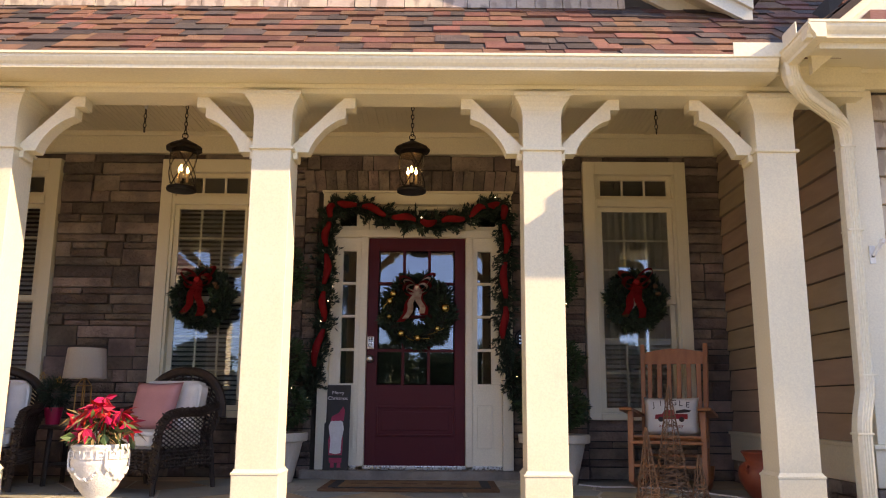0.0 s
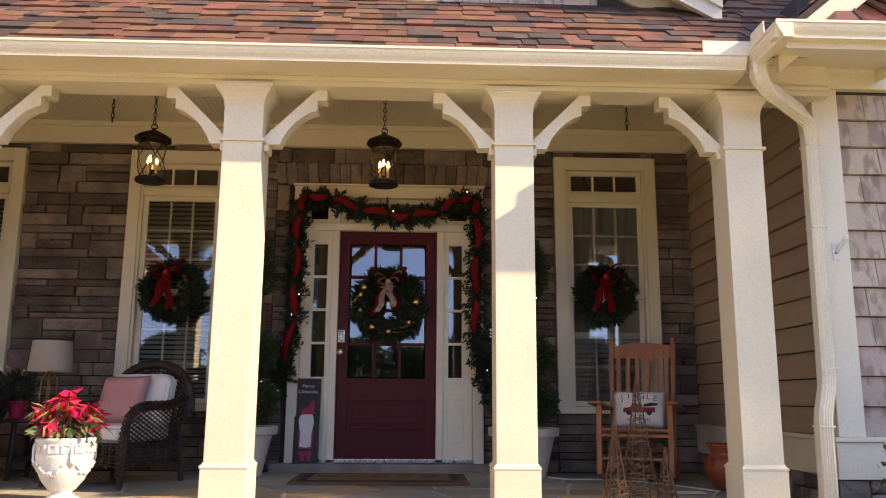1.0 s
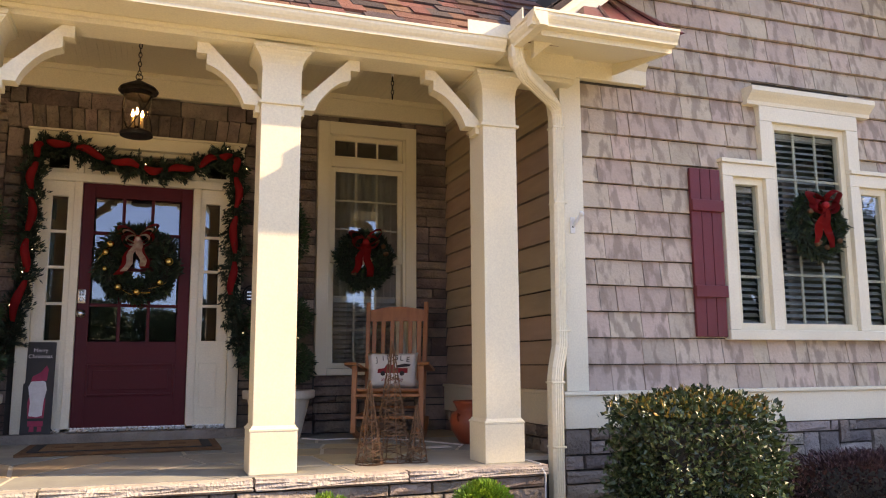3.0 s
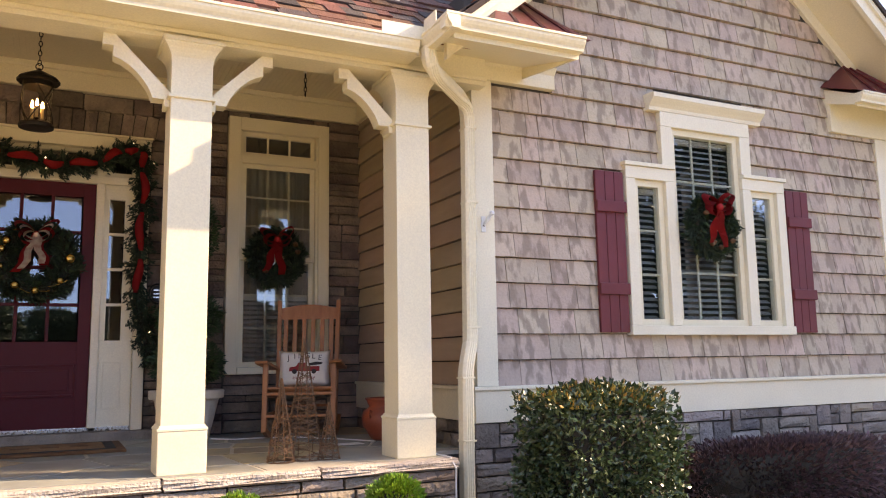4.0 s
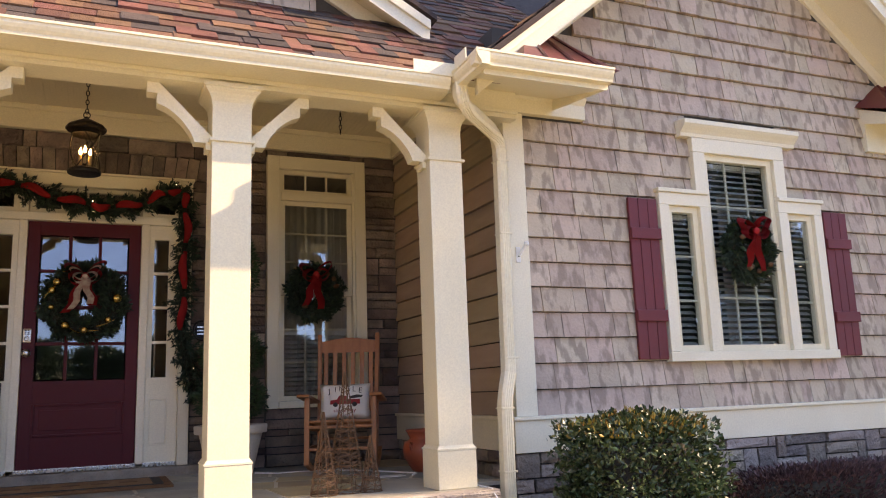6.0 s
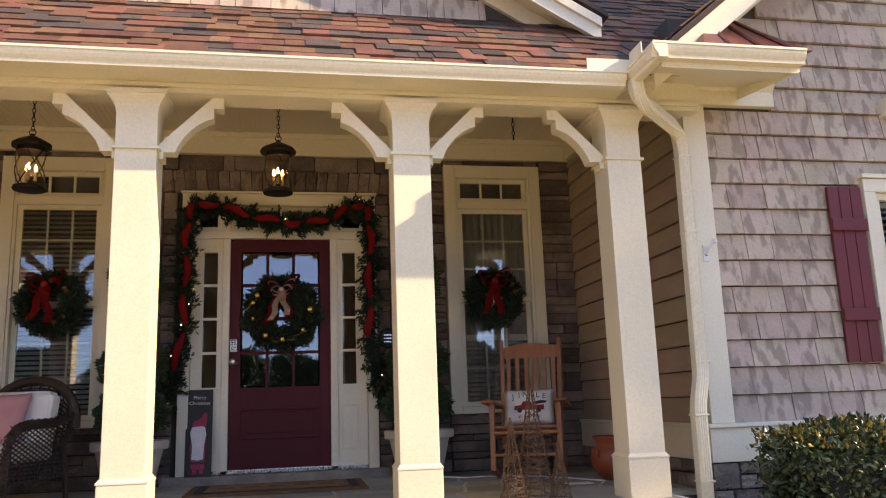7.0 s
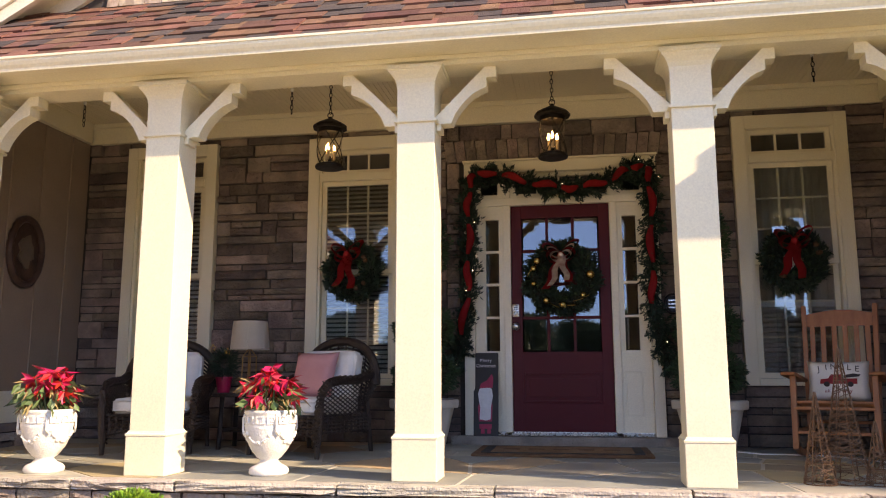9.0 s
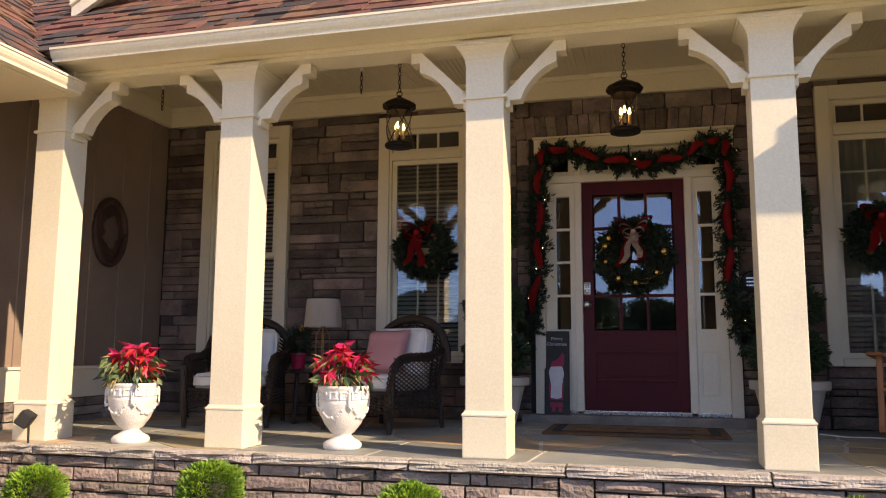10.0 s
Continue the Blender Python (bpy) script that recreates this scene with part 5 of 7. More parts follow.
bm = lathe([(0.163, 0.355), (0.143, 0.592)], 40, cap=False)
bmesh.ops.solidify(bm, geom=bm.faces[:], thickness=0.004)
part("shade", bm, SHADE, lamp, "white linen drum shade", True)

# ---- door sign, mat, wall ornaments ----
sign = thing("porch_sign", "tall charcoal sign painted with a bearded winter figure", "sign", (-0.648, -0.125, 0.072))
sm = pose(0, 0, 0, -5, 0, 0)
b = part("board", box(-0.108, 0.108, -0.009, 0.009, 0.0, 0.715, 0.003), BLACKBOARD, sign)
b.matrix_basis = sm


def sign_shape(name, outline, material, lift):
    ob = part(name, prism(outline, "y", -0.0092 - lift, -0.0088 - lift + 0.0004), material, sign)
    ob.matrix_basis = sm
    return ob


sign_shape("painted_body", [(-0.055, 0.06), (0.05, 0.06), (0.058, 0.26), (0.03, 0.36), (-0.04, 0.36), (-0.07, 0.24)], PAINT_P, 0.0)
sign_shape("painted_beard", [(-0.055, 0.40), (-0.07, 0.36), (-0.05, 0.24), (-0.055, 0.14), (0.0, 0.13), (0.04, 0.14), (0.045, 0.25), (0.062, 0.34), (0.05, 0.40), (0.0, 0.43)], PAINT_W, 0.0012)
sign_shape("painted_hat", [(-0.055, 0.405), (0.058, 0.41), (0.065, 0.50), (0.05, 0.53), (0.01, 0.475), (-0.045, 0.445)], PAINT_P, 0.0018)
sign_shape("painted_boot", [(-0.045, 0.02), (-0.01, 0.02), (-0.012, 0.058), (-0.042, 0.058)], PAINT_P, 0.0012)
sign_shape("painted_boot", [(0.012, 0.02), (0.045, 0.02), (0.042, 0.058), (0.014, 0.058)], PAINT_P, 0.0012)
sign_shape("painted_belt", [(-0.06, 0.10), (0.052, 0.10), (0.052, 0.122), (-0.06, 0.122)], BLACKBOARD, 0.0016)
for body, z in (("Merry", 0.635), ("Christmas", 0.588)):
    flat_text("lettering", body, 0.042, sm @ pose(0, -0.0105, z, 90), PAINT_W, sign)

door_mat = thing("door_mat", "brown coir double door mat with dark border", "mat", (0.02, -0.78, 0))
part("mat_base", box(-0.66, 0.66, -0.37, 0.37, 0.002, 0.02, 0.005), COIR, door_mat)
part("mat_field", box(-0.53, 0.53, -0.26, 0.26, 0.0202, 0.026, 0.002), COIR_L, door_mat)
for x0, x1, y0, y1 in ((-0.56, 0.56, 0.262, 0.285), (-0.56, 0.56, -0.285, -0.262), (-0.60, -0.535, -0.26, 0.26), (0.535, 0.60, -0.26, 0.26)):
    part("mat_border", box(x0, x1, y0, y1, 0.0201, 0.027), BLACKRUB, door_mat)
for k in range(5):
    part("mat_stripe", box(-0.45 + k * 0.19, -0.33 + k * 0.19, -0.05, 0.03, 0.0261, 0.028), COIR, door_mat)

medal = thing("wall_medallion", "round dark iron ornament on the stone wall", "wall ornament", (0.965, -0.082, 1.19))
bm = bmesh.new()
for k in range(24):
    a0, a1 = 2 * math.pi * k / 24, 2 * math.pi * (k + 1) / 24
    add_tube(bm, [(0.07 * math.cos(a0), -0.01, 0.085 * math.sin(a0)), (0.07 * math.cos(a1), -0.01, 0.085 * math.sin(a1))], 0.008, 5)
part("rim", bm, BRONZE, medal)
part("face", prism([(0.058 * math.cos(k * math.pi / 12), 0.073 * math.sin(k * math.pi / 12)) for k in range(24)], "y", -0.008, 0.0), BRONZE, medal)
for z in (-0.03, 0.0, 0.03):
    part("bar", box(-0.035, 0.035, -0.012, -0.0085, z - 0.006, z + 0.006), CHROME, medal)

PLAQUE = mat("carved_dark_wood", (0.075, 0.035, 0.022), (0.045, 0.022, 0.015), rough=0.5, scale=9, fine=60, bump=0.3)
PLAQUE_L = mat("worn_plaque_relief", (0.15, 0.11, 0.08), rough=0.7, scale=12, bump=0.3)
plaque = thing("oval_plaque", "oval carved dark wood plaque on the side wall", "wall ornament", (LEFT_X + 0.016, -0.93, 1.67))
bm = bmesh.new()
ring = [(0.0, 0.205 * math.cos(k * math.pi / 16), 0.29 * math.sin(k * math.pi / 16)) for k in range(33)]
add_tube(bm, [(0.02, y, z) for _, y, z in ring], 0.032, 8)
part("frame", bm, PLAQUE, plaque, smooth=True)
part("field", prism([(0.2 * math.cos(k * math.pi / 16), 0.28 * math.sin(k * math.pi / 16)) for k in range(32)], "x", 0.0, 0.015), PLAQUE, plaque)
part("relief", prism([(0.09 * math.cos(k * math.pi / 8) * (1 + 0.25 * math.sin(3 * k)), 0.14 * math.sin(k * math.pi / 8) * (1 + 0.2 * math.cos(2 * k))) for k in range(16)], "x", 0.015, 0.03), PLAQUE_L, plaque)

# ---- downspouts, flashing, small fittings ----
def rect_sweep(pts, w, d):
    """A rectangular pipe with rounded corners swept along points, its broad side kept facing the yard."""
    pts = [Vector(p) for p in pts]
    bm = bmesh.new()
    c = 0.012
    sect = [(-w / 2 + c, -d / 2), (w / 2 - c, -d / 2), (w / 2, -d / 2 + c), (w / 2, d / 2 - c), (w / 2 - c, d / 2), (-w / 2 + c, d / 2), (-w / 2, d / 2 - c), (-w / 2, -d / 2 + c)]
    # shallow corrugations on the front
    front = [(-w / 2 + c + (w - 2 * c) * k / 8, -d / 2 - (0.004 if k % 2 else 0.0)) for k in range(1, 8)]
    sect = [sect[0]] + front + sect[1:]
    rings = []
    for k, p in enumerate(pts):
        t = (pts[min(k + 1, len(pts) - 1)] - pts[max(k - 1, 0)]).normalized()
        side = Vector((1, 0, 0)) - t * t.x
        side.normalize()
        other = side.cross(t)
        if other.y < 0:
            other = -other
        rings.append([bm.verts.new(p + side * u + other * v) for u, v in sect])
    n = len(sect)
    for a, b in zip(rings, rings[1:]):
        for k in range(n):
            bm.faces.new((a[k], a[(k + 1) % n], b[(k + 1) % n], b[k]))
    bm.faces.new(rings[0])
    bm.faces.new(rings[-1][::-1])
    bmesh.ops.recalc_face_normals(bm, faces=bm.faces)
    return bm


def downspout(name, pts, label, w=0.082, d=0.088):
    """Corrugated downspout with gooseneck bends and wall straps."""
    D = thing(name, label, "downspout", (0, 0, 0), "downspouts")
    part("pipe", rect_sweep(pts, w, d), GUTTER, D)
    for a, b in zip(pts, pts[1:]):
        if a[2] - b[2] > 0.5:
            for f in (0.02, 0.38, 0.97):
                z = a[2] + (b[2] - a[2]) * f
                part("strap", box(a[0] - w / 2 - 0.004, a[0] + w / 2 + 0.004, a[1] - d / 2 - 0.006, a[1] + d / 2 + 0.004, z - 0.006, z + 0.006, 0.002), GUTTER, D)
    return D


downspout("downspout", [(2.225, -2.86, 2.54), (2.23, -2.86, 2.47), (2.245, -2.85, 2.435), (2.275, -2.83, 2.41), (2.33, -2.79, 2.39), (2.56, -2.615, 2.345), (2.615, -2.575, 2.325), (2.65, -2.545, 2.29), (2.665, -2.532, 2.24), (2.668, -2.53, 2.18),
                        (2.655, -2.53, 0.76), (2.65, -2.535, 0.70), (2.605, -2.565, 0.56), (2.595, -2.57, 0.50), (2.588, -2.57, -0.6)], "cream corrugated downspout at the wing corner")
downspout("downspout", [(7.46, -2.80, 2.74), (7.46, -2.80, 2.66), (7.42, -2.75, 2.60), (7.26, -2.47, 2.50), (7.21, -2.41, 2.42), (7.20, -2.40, 2.34), (7.20, -2.40, -0.6)], "cream downspout at the wing's far corner")
fl = thing("splash_guard", "bent ivory splash guard in the gutter corner", "flashing")
part("guard_face", box(1.90, 2.19, -2.895, -2.888, 2.57, 2.655), TRIM, fl)
bm = box(2.183, 2.19, -3.06, -2.888, 2.57, 2.70)
part("guard_side", bm, TRIM, fl)
cam_fix = thing("security_bracket", "small white bracket fitting on the corner board", "bracket", (2.80, -2.476, 1.52))
part("plate", box(-0.018, 0.018, -0.008, 0.0, -0.065, 0.045, 0.004), WHITE, cam_fix)
part("arm", bar((0.0, -0.01, -0.02), (0.035, -0.06, 0.055), 0.02, 0.02), WHITE, cam_fix)
part("joint", lathe([(0.004, -0.018), (0.017, -0.01), (0.017, 0.01), (0.004, 0.018)], 12, (0.037, -0.062)), WHITE, cam_fix).location = (0, 0, 0.06)
part("screw", lathe([(0.008, -0.006), (0.008, 0.006)], 8, (0.0, -0.012)), DARKBTN, cam_fix).location = (0, 0, -0.02)
flood = thing("flood_light", "small black flood light on the porch edge", "lamp", (-3.79, -2.665, 0.0))
part("housing", bar((0.03, -0.02, 0.13), (-0.03, -0.05, 0.175), 0.12, 0.10, 0.012), BLACKRUB, flood)
part("lens", bar((-0.03, -0.05, 0.175), (-0.034, -0.052, 0.178), 0.10, 0.08), LAMP_GLASS, flood)
part("stake", tube([(0.02, -0.03, 0.12), (0.03, -0.035, 0.0), (0.03, -0.08, -0.10)], 0.008, 5), BLACKRUB, flood)
cord = tagged(part("extension_cord", tube([(1.35, -0.55, 0.006), (1.5, -0.72, 0.006), (1.66, -0.7, 0.006), (1.95, -0.78, 0.006), (2.2, -1.15, 0.006), (2.38, -1.5, 0.006), (2.30, -1.62, 0.006)], 0.005, 5), WHITE), "white extension cord lying across the flagstones", "cord")
cord2 = tagged(part("hanging_cord", tube([(2.40, -2.45, 0.006), (2.41, -2.70, 0.004), (2.41, -2.775, -0.05), (2.405, -2.78, -0.25), (2.40, -2.79, -0.36), (2.40, -2.80, -0.60)], 0.006, 5), WHITE), "white cord hanging over the porch edge", "cord")
paper = tagged(part("paper_sheet", box(2.05, 2.25, -1.62, -1.50, 0.003, 0.006), WHITE), "flat white packet lying on the flagstones", "packet")
GREYWOOD = mat("weathered_pale_wood", (0.50, 0.45, 0.38), (0.40, 0.36, 0.31), rough=0.8, scale=4, fine=60, bump=0.3, stretch=(1, 8, 8))
bench = thing("garden_bench", "low weathered bench before the porch wall", "bench", (0.10, -3.55, -0.62))
part("seat_board", box(-0.62, 0.75, -0.20, 0.20, 0.50, 0.53, 0.006), GREYWOOD, bench)
part("edge_rail", tube([(-0.64, 0.215, 0.545), (0.77, 0.215, 0.545)], 0.014, 8), GREYWOOD, bench)
for x in (-0.5, 0.62):
    part("leg", box(x, x + 0.06, -0.16, 0.16, -0.06, 0.50, 0.006), GREYWOOD, bench)


# ---- plants ----
NEEDLE = mat("dark_fir_needles", (0.022, 0.046, 0.024), (0.010, 0.024, 0.014), rough=0.6, scale=9, fine=60, bump=0.0, vary=0.35)
BOX_LEAF = mat("topiary_leaves", (0.032, 0.070, 0.022), (0.016, 0.036, 0.012), rough=0.5, scale=9, bump=0.0, vary=0.35)
BRIGHT_LEAF = mat("bright_boxwood_leaves", (0.20, 0.34, 0.03), (0.09, 0.19, 0.02), rough=0.5, scale=9, bump=0.0, vary=0.35)
HEDGE_LEAF = mat("glossy_holly_leaves", (0.058, 0.092, 0.034), (0.026, 0.046, 0.020), rough=0.32, scale=4, bump=0.0, vary=0.4)
HEDGE_TIP = mat("bronze_leaf_tips", (0.34, 0.17, 0.045), (0.26, 0.22, 0.04), rough=0.4, scale=9, bump=0.0, vary=0.4)
PURPLE_LEAF = mat("dark_purple_leaves", (0.150, 0.078, 0.076), (0.075, 0.040, 0.042), rough=0.5, scale=5, bump=0.0, vary=0.4)
BRACT = mat("red_poinsettia_bracts", (0.56, 0.010, 0.045), (0.38, 0.006, 0.028), rough=0.5, scale=8, bump=0.0, vary=0.25)
WILT = mat("wilted_tan_leaves", (0.34, 0.22, 0.09), (0.20, 0.16, 0.06), rough=0.7, scale=8, bump=0.0, vary=0.3)
POIN_LEAF = mat("poinsettia_leaves", (0.10, 0.15, 0.05), (0.05, 0.09, 0.03), rough=0.5, scale=8, bump=0.0, vary=0.3)
BARK = mat("grey_brown_bark", (0.16, 0.125, 0.105), (0.10, 0.08, 0.07), rough=0.9, scale=8, fine=60, bump=0.5)
# near-black fill that stands in for the shade deep among leaves
CORE = mat("inner_shade_core", (0.03, 0.026, 0.018), rough=0.95, bump=0.3)


def leaves(name, points, normals, length, width, material, parent, seed, spread=0.6, fold=0.25, label=""):
    """Many small folded leaves, each starting at a point and pointing along its normal, more or less."""
    r = np.random.RandomState(seed)
    p = np.asarray(points, float)
    n = np.asarray(normals, float)
    k = len(p)
    d = n + r.normal(0, spread, (k, 3))
    d /= np.linalg.norm(d, axis=1, keepdims=True) + 1e-9
    s = np.cross(d, r.normal(0, 1, (k, 3)))
    s /= np.linalg.norm(s, axis=1, keepdims=True) + 1e-9
    u = np.cross(s, d)
    ln = (length * r.uniform(0.7, 1.25, k))[:, None]
    wd = (width * r.uniform(0.7, 1.25, k))[:, None]
    a, tip = p, p + d * ln
    mid = p + d * ln * 0.45
    left, right = mid + s * wd / 2 + u * wd * fold, mid - s * wd / 2 + u * wd * fold
    v = np.stack([a, right, tip, left], 1).reshape(-1, 3)
    i = np.arange(k) * 4
    f = np.concatenate([np.stack([i, i + 1, i + 2], 1), np.stack([i, i + 2, i + 3], 1)])
    me = bpy.data.meshes.new(name)
    me.from_pydata(v.tolist(), [], f.tolist())
    me.materials.append(material)
    ob = new(name, me)
    if parent is not None:
        ob.parent = parent
    ob["kind"] = "stuff"
    return tagged(ob, label)


def ball_points(c, radii, count, seed, low=0.82):
    r = np.random.RandomState(seed)
    d = r.normal(0, 1, (count, 3))
    d /= np.linalg.norm(d, axis=1, keepdims=True)
    lump = 1 + 0.10 * np.sin(d[:, 0] * 7 + seed) * np.cos(d[:, 1] * 6 + 2 * seed) + 0.06 * np.sin(d[:, 2] * 11)
    rad = r.uniform(low, 1.0, count) * lump
    return np.array(c) + d * np.array(radii) * rad[:, None], d


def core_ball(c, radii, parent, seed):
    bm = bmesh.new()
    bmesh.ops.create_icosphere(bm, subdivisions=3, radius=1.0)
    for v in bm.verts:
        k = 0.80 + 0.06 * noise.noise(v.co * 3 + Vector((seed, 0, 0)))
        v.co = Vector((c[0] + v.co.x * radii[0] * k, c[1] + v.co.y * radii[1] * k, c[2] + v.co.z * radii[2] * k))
    part("shade_core", bm, CORE, parent)


def fairy(points, parent, seed, n, out=0.0):
    rr = random.Random(seed)
    for p in rr.sample(list(points), n):
        bm = bmesh.new()
        bmesh.ops.create_icosphere(bm, subdivisions=1, radius=0.0045, matrix=Matrix.Translation(Vector(p)))
        part("tiny_bulb", bm, FAIRY, parent)


def topiary(x, y, seed):
    T = thing("topiary_tree", "three-tiered green topiary strung with tiny lights", "plant", (x, y, 0.35), "topiaries")
    part("trunk", tube([(0, 0, 0), (0.01, 0, 0.7), (0, 0.01, 1.5)], 0.018, 7, 0.012), BARK, T)
    for k, (z, r) in enumerate(((0.25, (0.27, 0.25, 0.19)), (0.62, (0.25, 0.24, 0.2)), (1.33, (0.2, 0.2, 0.32)))):
        core_ball((0, 0, z), r, T, seed + k)
        p, n = ball_points((0, 0, z), r, 2600, seed + k)
        leaves("foliage", p, n, 0.034, 0.018, BOX_LEAF, T, seed + k, 0.7)
        fairy(p + n * 0.02, T, seed + k, 8)
    return T


topiary(1.17, -0.45, 11)
topiary(-1.13, -0.45, 21)


def bow(parent, at, s, material, tails=((-0.10, -0.30), (0.05, -0.33)), label=""):
    """A ribbon bow: two loops, a knot and hanging tails, facing -y."""
    def band(pts, w, name):
        bm = bmesh.new()
        rows = []
        for i, (p, side) in enumerate(pts):
            p, side = Vector(p), Vector(side).normalized()
            rows.append((bm.verts.new(p - side * w / 2), bm.verts.new(p + side * w / 2)))
        for a, b in zip(rows, rows[1:]):
            bm.faces.new((a[0], b[0], b[1], a[1]))
        bmesh.ops.solidify(bm, geom=bm.faces[:], thickness=0.0025)
        ob = part(name, bm, material, parent, label, True)
        ob.location = at
        return ob
    for q, lift in ((-1, 0.03), (1, 0.045), (-1, -0.01), (1, 0.0)):
        pts = []
        for i in range(15):
            a = 2 * math.pi * i / 14
            big = 0.115 if lift > 0 else 0.09
            pts.append(((q * s * big * (1 - math.cos(a)) / 2 * (1.35 if i < 8 else 1.25), -0.03 - 0.035 * abs(math.sin(a / 2)), s * (lift * 2.2 * (1 - math.cos(a)) / 2 + 0.055 * math.sin(a))), (0.25 * q, 1, 0.5)))
        band(pts, 0.075 * s, "bow_loop")
    bm = bmesh.new()
    bmesh.ops.create_icosphere(bm, subdivisions=2, radius=0.03 * s, matrix=pose(0, -0.065, 0.0))
    k = part("bow_knot", bm, material, parent, smooth=True)
    k.location = at
    for dx, dz_ in tails:
        pts = [((dx * s * i / 8 + 0.012 * math.sin(i * 1.3), -0.055 - 0.012 * math.sin(i * 0.9), dz_ * s * i / 8), (1, 0.25 * math.sin(i), 0.1)) for i in range(9)]
        band(pts, 0.07 * s, "bow_tail")


def wreath(x, y, z, r, thick, seed, label, fancy=False):
    W = thing("door_wreath" if fancy else "window_wreath", label, "wreath", (x, y, z), "" if fancy else "window wreaths")
    rs = np.random.RandomState(seed)
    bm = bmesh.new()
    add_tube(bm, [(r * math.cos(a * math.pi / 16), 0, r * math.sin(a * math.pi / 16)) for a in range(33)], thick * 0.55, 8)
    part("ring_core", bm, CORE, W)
    k = 7500
    a = rs.uniform(0, 2 * np.pi, k)
    b = rs.uniform(0, 2 * np.pi, k)
    t = thick * rs.uniform(0.3, 1.0, k) * (1 + 0.25 * np.sin(a * 9 + seed))
    radial = np.stack([np.cos(a), np.zeros(k), np.sin(a)], 1)
    out = radial * np.cos(b)[:, None] + np.array([0, 1.0, 0]) * np.sin(b)[:, None]
    p = radial * r + out * t[:, None] * np.array([1, 0.7, 1])
    tang = np.stack([-np.sin(a), np.zeros(k), np.cos(a)], 1)
    leaves("fir_needles", p, out * 0.8 + tang * 0.7, 0.046, 0.014, NEEDLE, W, seed, 0.55, 0.1)
    n2 = 420
    i = rs.randint(0, k, n2)
    leaves("broad_leaves", p[i], out[i], 0.06, 0.026, BOX_LEAF, W, seed + 1, 0.6)
    if not fancy:
        bow(W, (-0.02, -thick * 0.7, r * 0.80), 0.95, RIBBON)
        for q in range(9):
            an = rs.uniform(0, 6.28)
            bm = lathe([(0.004, 0), (0.018, 0.012), (0.02, 0.03), (0.006, 0.05)], 8)
            c = part("pine_cone", bm, VINE, W, "brown pine cone")
            c.matrix_basis = pose(r * math.cos(an), -thick * 0.9, r * math.sin(an), 90 + rs.uniform(-30, 30), 0, rs.uniform(-40, 40))
    else:
        bow(W, (0.0, -thick * 0.75, r * 0.80), 1.0, RIBBON, ((-0.13, -0.30), (0.07, -0.24)))
        bow(W, (0.0, -thick * 0.75 - 0.035, r * 0.76), 0.74, RIBBON_P, ((-0.12, -0.36), (0.07, -0.30)), "gold printed ribbon")
        for an, q in ((2.55, 1), (2.85, 0.9), (0.05, 1.2), (4.15, 1.0), (5.55, 0.85), (4.75, 0.9), (3.4, 0.7)):
            bm = bmesh.new()
            bmesh.ops.create_uvsphere(bm, u_segments=16, v_segments=10, radius=0.032 * q)
            o = part("gold_ball", bm, GOLD, W, "shiny gold ball", True)
            o.location = (r * 1.05 * math.cos(an), -thick * 1.0, r * 1.05 * math.sin(an))
        for q in range(7):
            an = rs.uniform(0, 6.28)
            pts = [(r * math.cos(an + 0.1 * i) * (1 + 0.05 * i), -thick * (0.8 + 0.05 * i), r * math.sin(an + 0.1 * i) * (1 + 0.03 * i)) for i in range(6)]
            part("gold_spray", tube(pts, 0.004, 4), GOLD, W)
    return W


wreath(1.955, -0.155, 1.535, 0.182, 0.078, 31, "fir wreath with red bow hung on the window glass")
wreath(-1.86, -0.155, 1.525, 0.185, 0.078, 32, "fir wreath with red bow hung before the blinds")
wreath(4.82, -2.545, 1.60, 0.172, 0.074, 33, "fir wreath with red bow on the wing window")
wreath(0.03, -0.105, 1.435, 0.235, 0.10, 34, "fir wreath with gold balls and red ribbon on the door", True)


# ---- garland over the door ----
GAR = [(-0.95, 0.60), (-0.86, 0.86), (-0.80, 1.2), (-0.78, 1.5), (-0.77, 1.80), (-0.775, 2.1), (-0.76, 2.30), (-0.66, 2.38), (-0.45, 2.345), (-0.2, 2.275), (0.03, 2.225), (0.2, 2.21),
       (0.42, 2.26), (0.60, 2.345), (0.72, 2.38), (0.80, 2.31), (0.81, 2.1), (0.80, 1.75), (0.79, 1.4), (0.80, 1.1), (0.86, 0.85), (0.92, 0.58)]


def along(pts, steps):
    """Points spaced evenly by index along a smooth line."""
    out = []
    for i in range(len(pts) - 1):
        p0, p1, p2, p3 = (Vector(pts[max(0, i - 1)]), Vector(pts[i]), Vector(pts[i + 1]), Vector(pts[min(len(pts) - 1, i + 2)]))
        for k in range(steps):
            t = k / steps
            out.append(0.5 * (2 * p1 + (p2 - p0) * t + (2 * p0 - 5 * p1 + 4 * p2 - p3) * t * t + (3 * p1 - p0 - 3 * p2 + p3) * t ** 3))
    return out


garland = thing("door_garland", "fir garland wound with red ribbon and tiny lights around the door", "garland")
line = along([(x, -0.155, z) for x, z in GAR], 8)
part("garland_core", tube(line, 0.022, 6), CORE, garland)
rs = np.random.RandomState(4)
L = np.array([list(p) for p in line])
k = 17000
i = rs.randint(0, len(L) - 1, k)
base = L[i] + (L[i + 1] - L[i]) * rs.uniform(0, 1, (k, 1))
tan_ = L[i + 1] - L[i]
tan_ /= np.linalg.norm(tan_, axis=1, keepdims=True)
d = rs.normal(0, 1, (k, 3))
d -= tan_ * np.sum(d * tan_, axis=1, keepdims=True)
d /= np.linalg.norm(d, axis=1, keepdims=True)
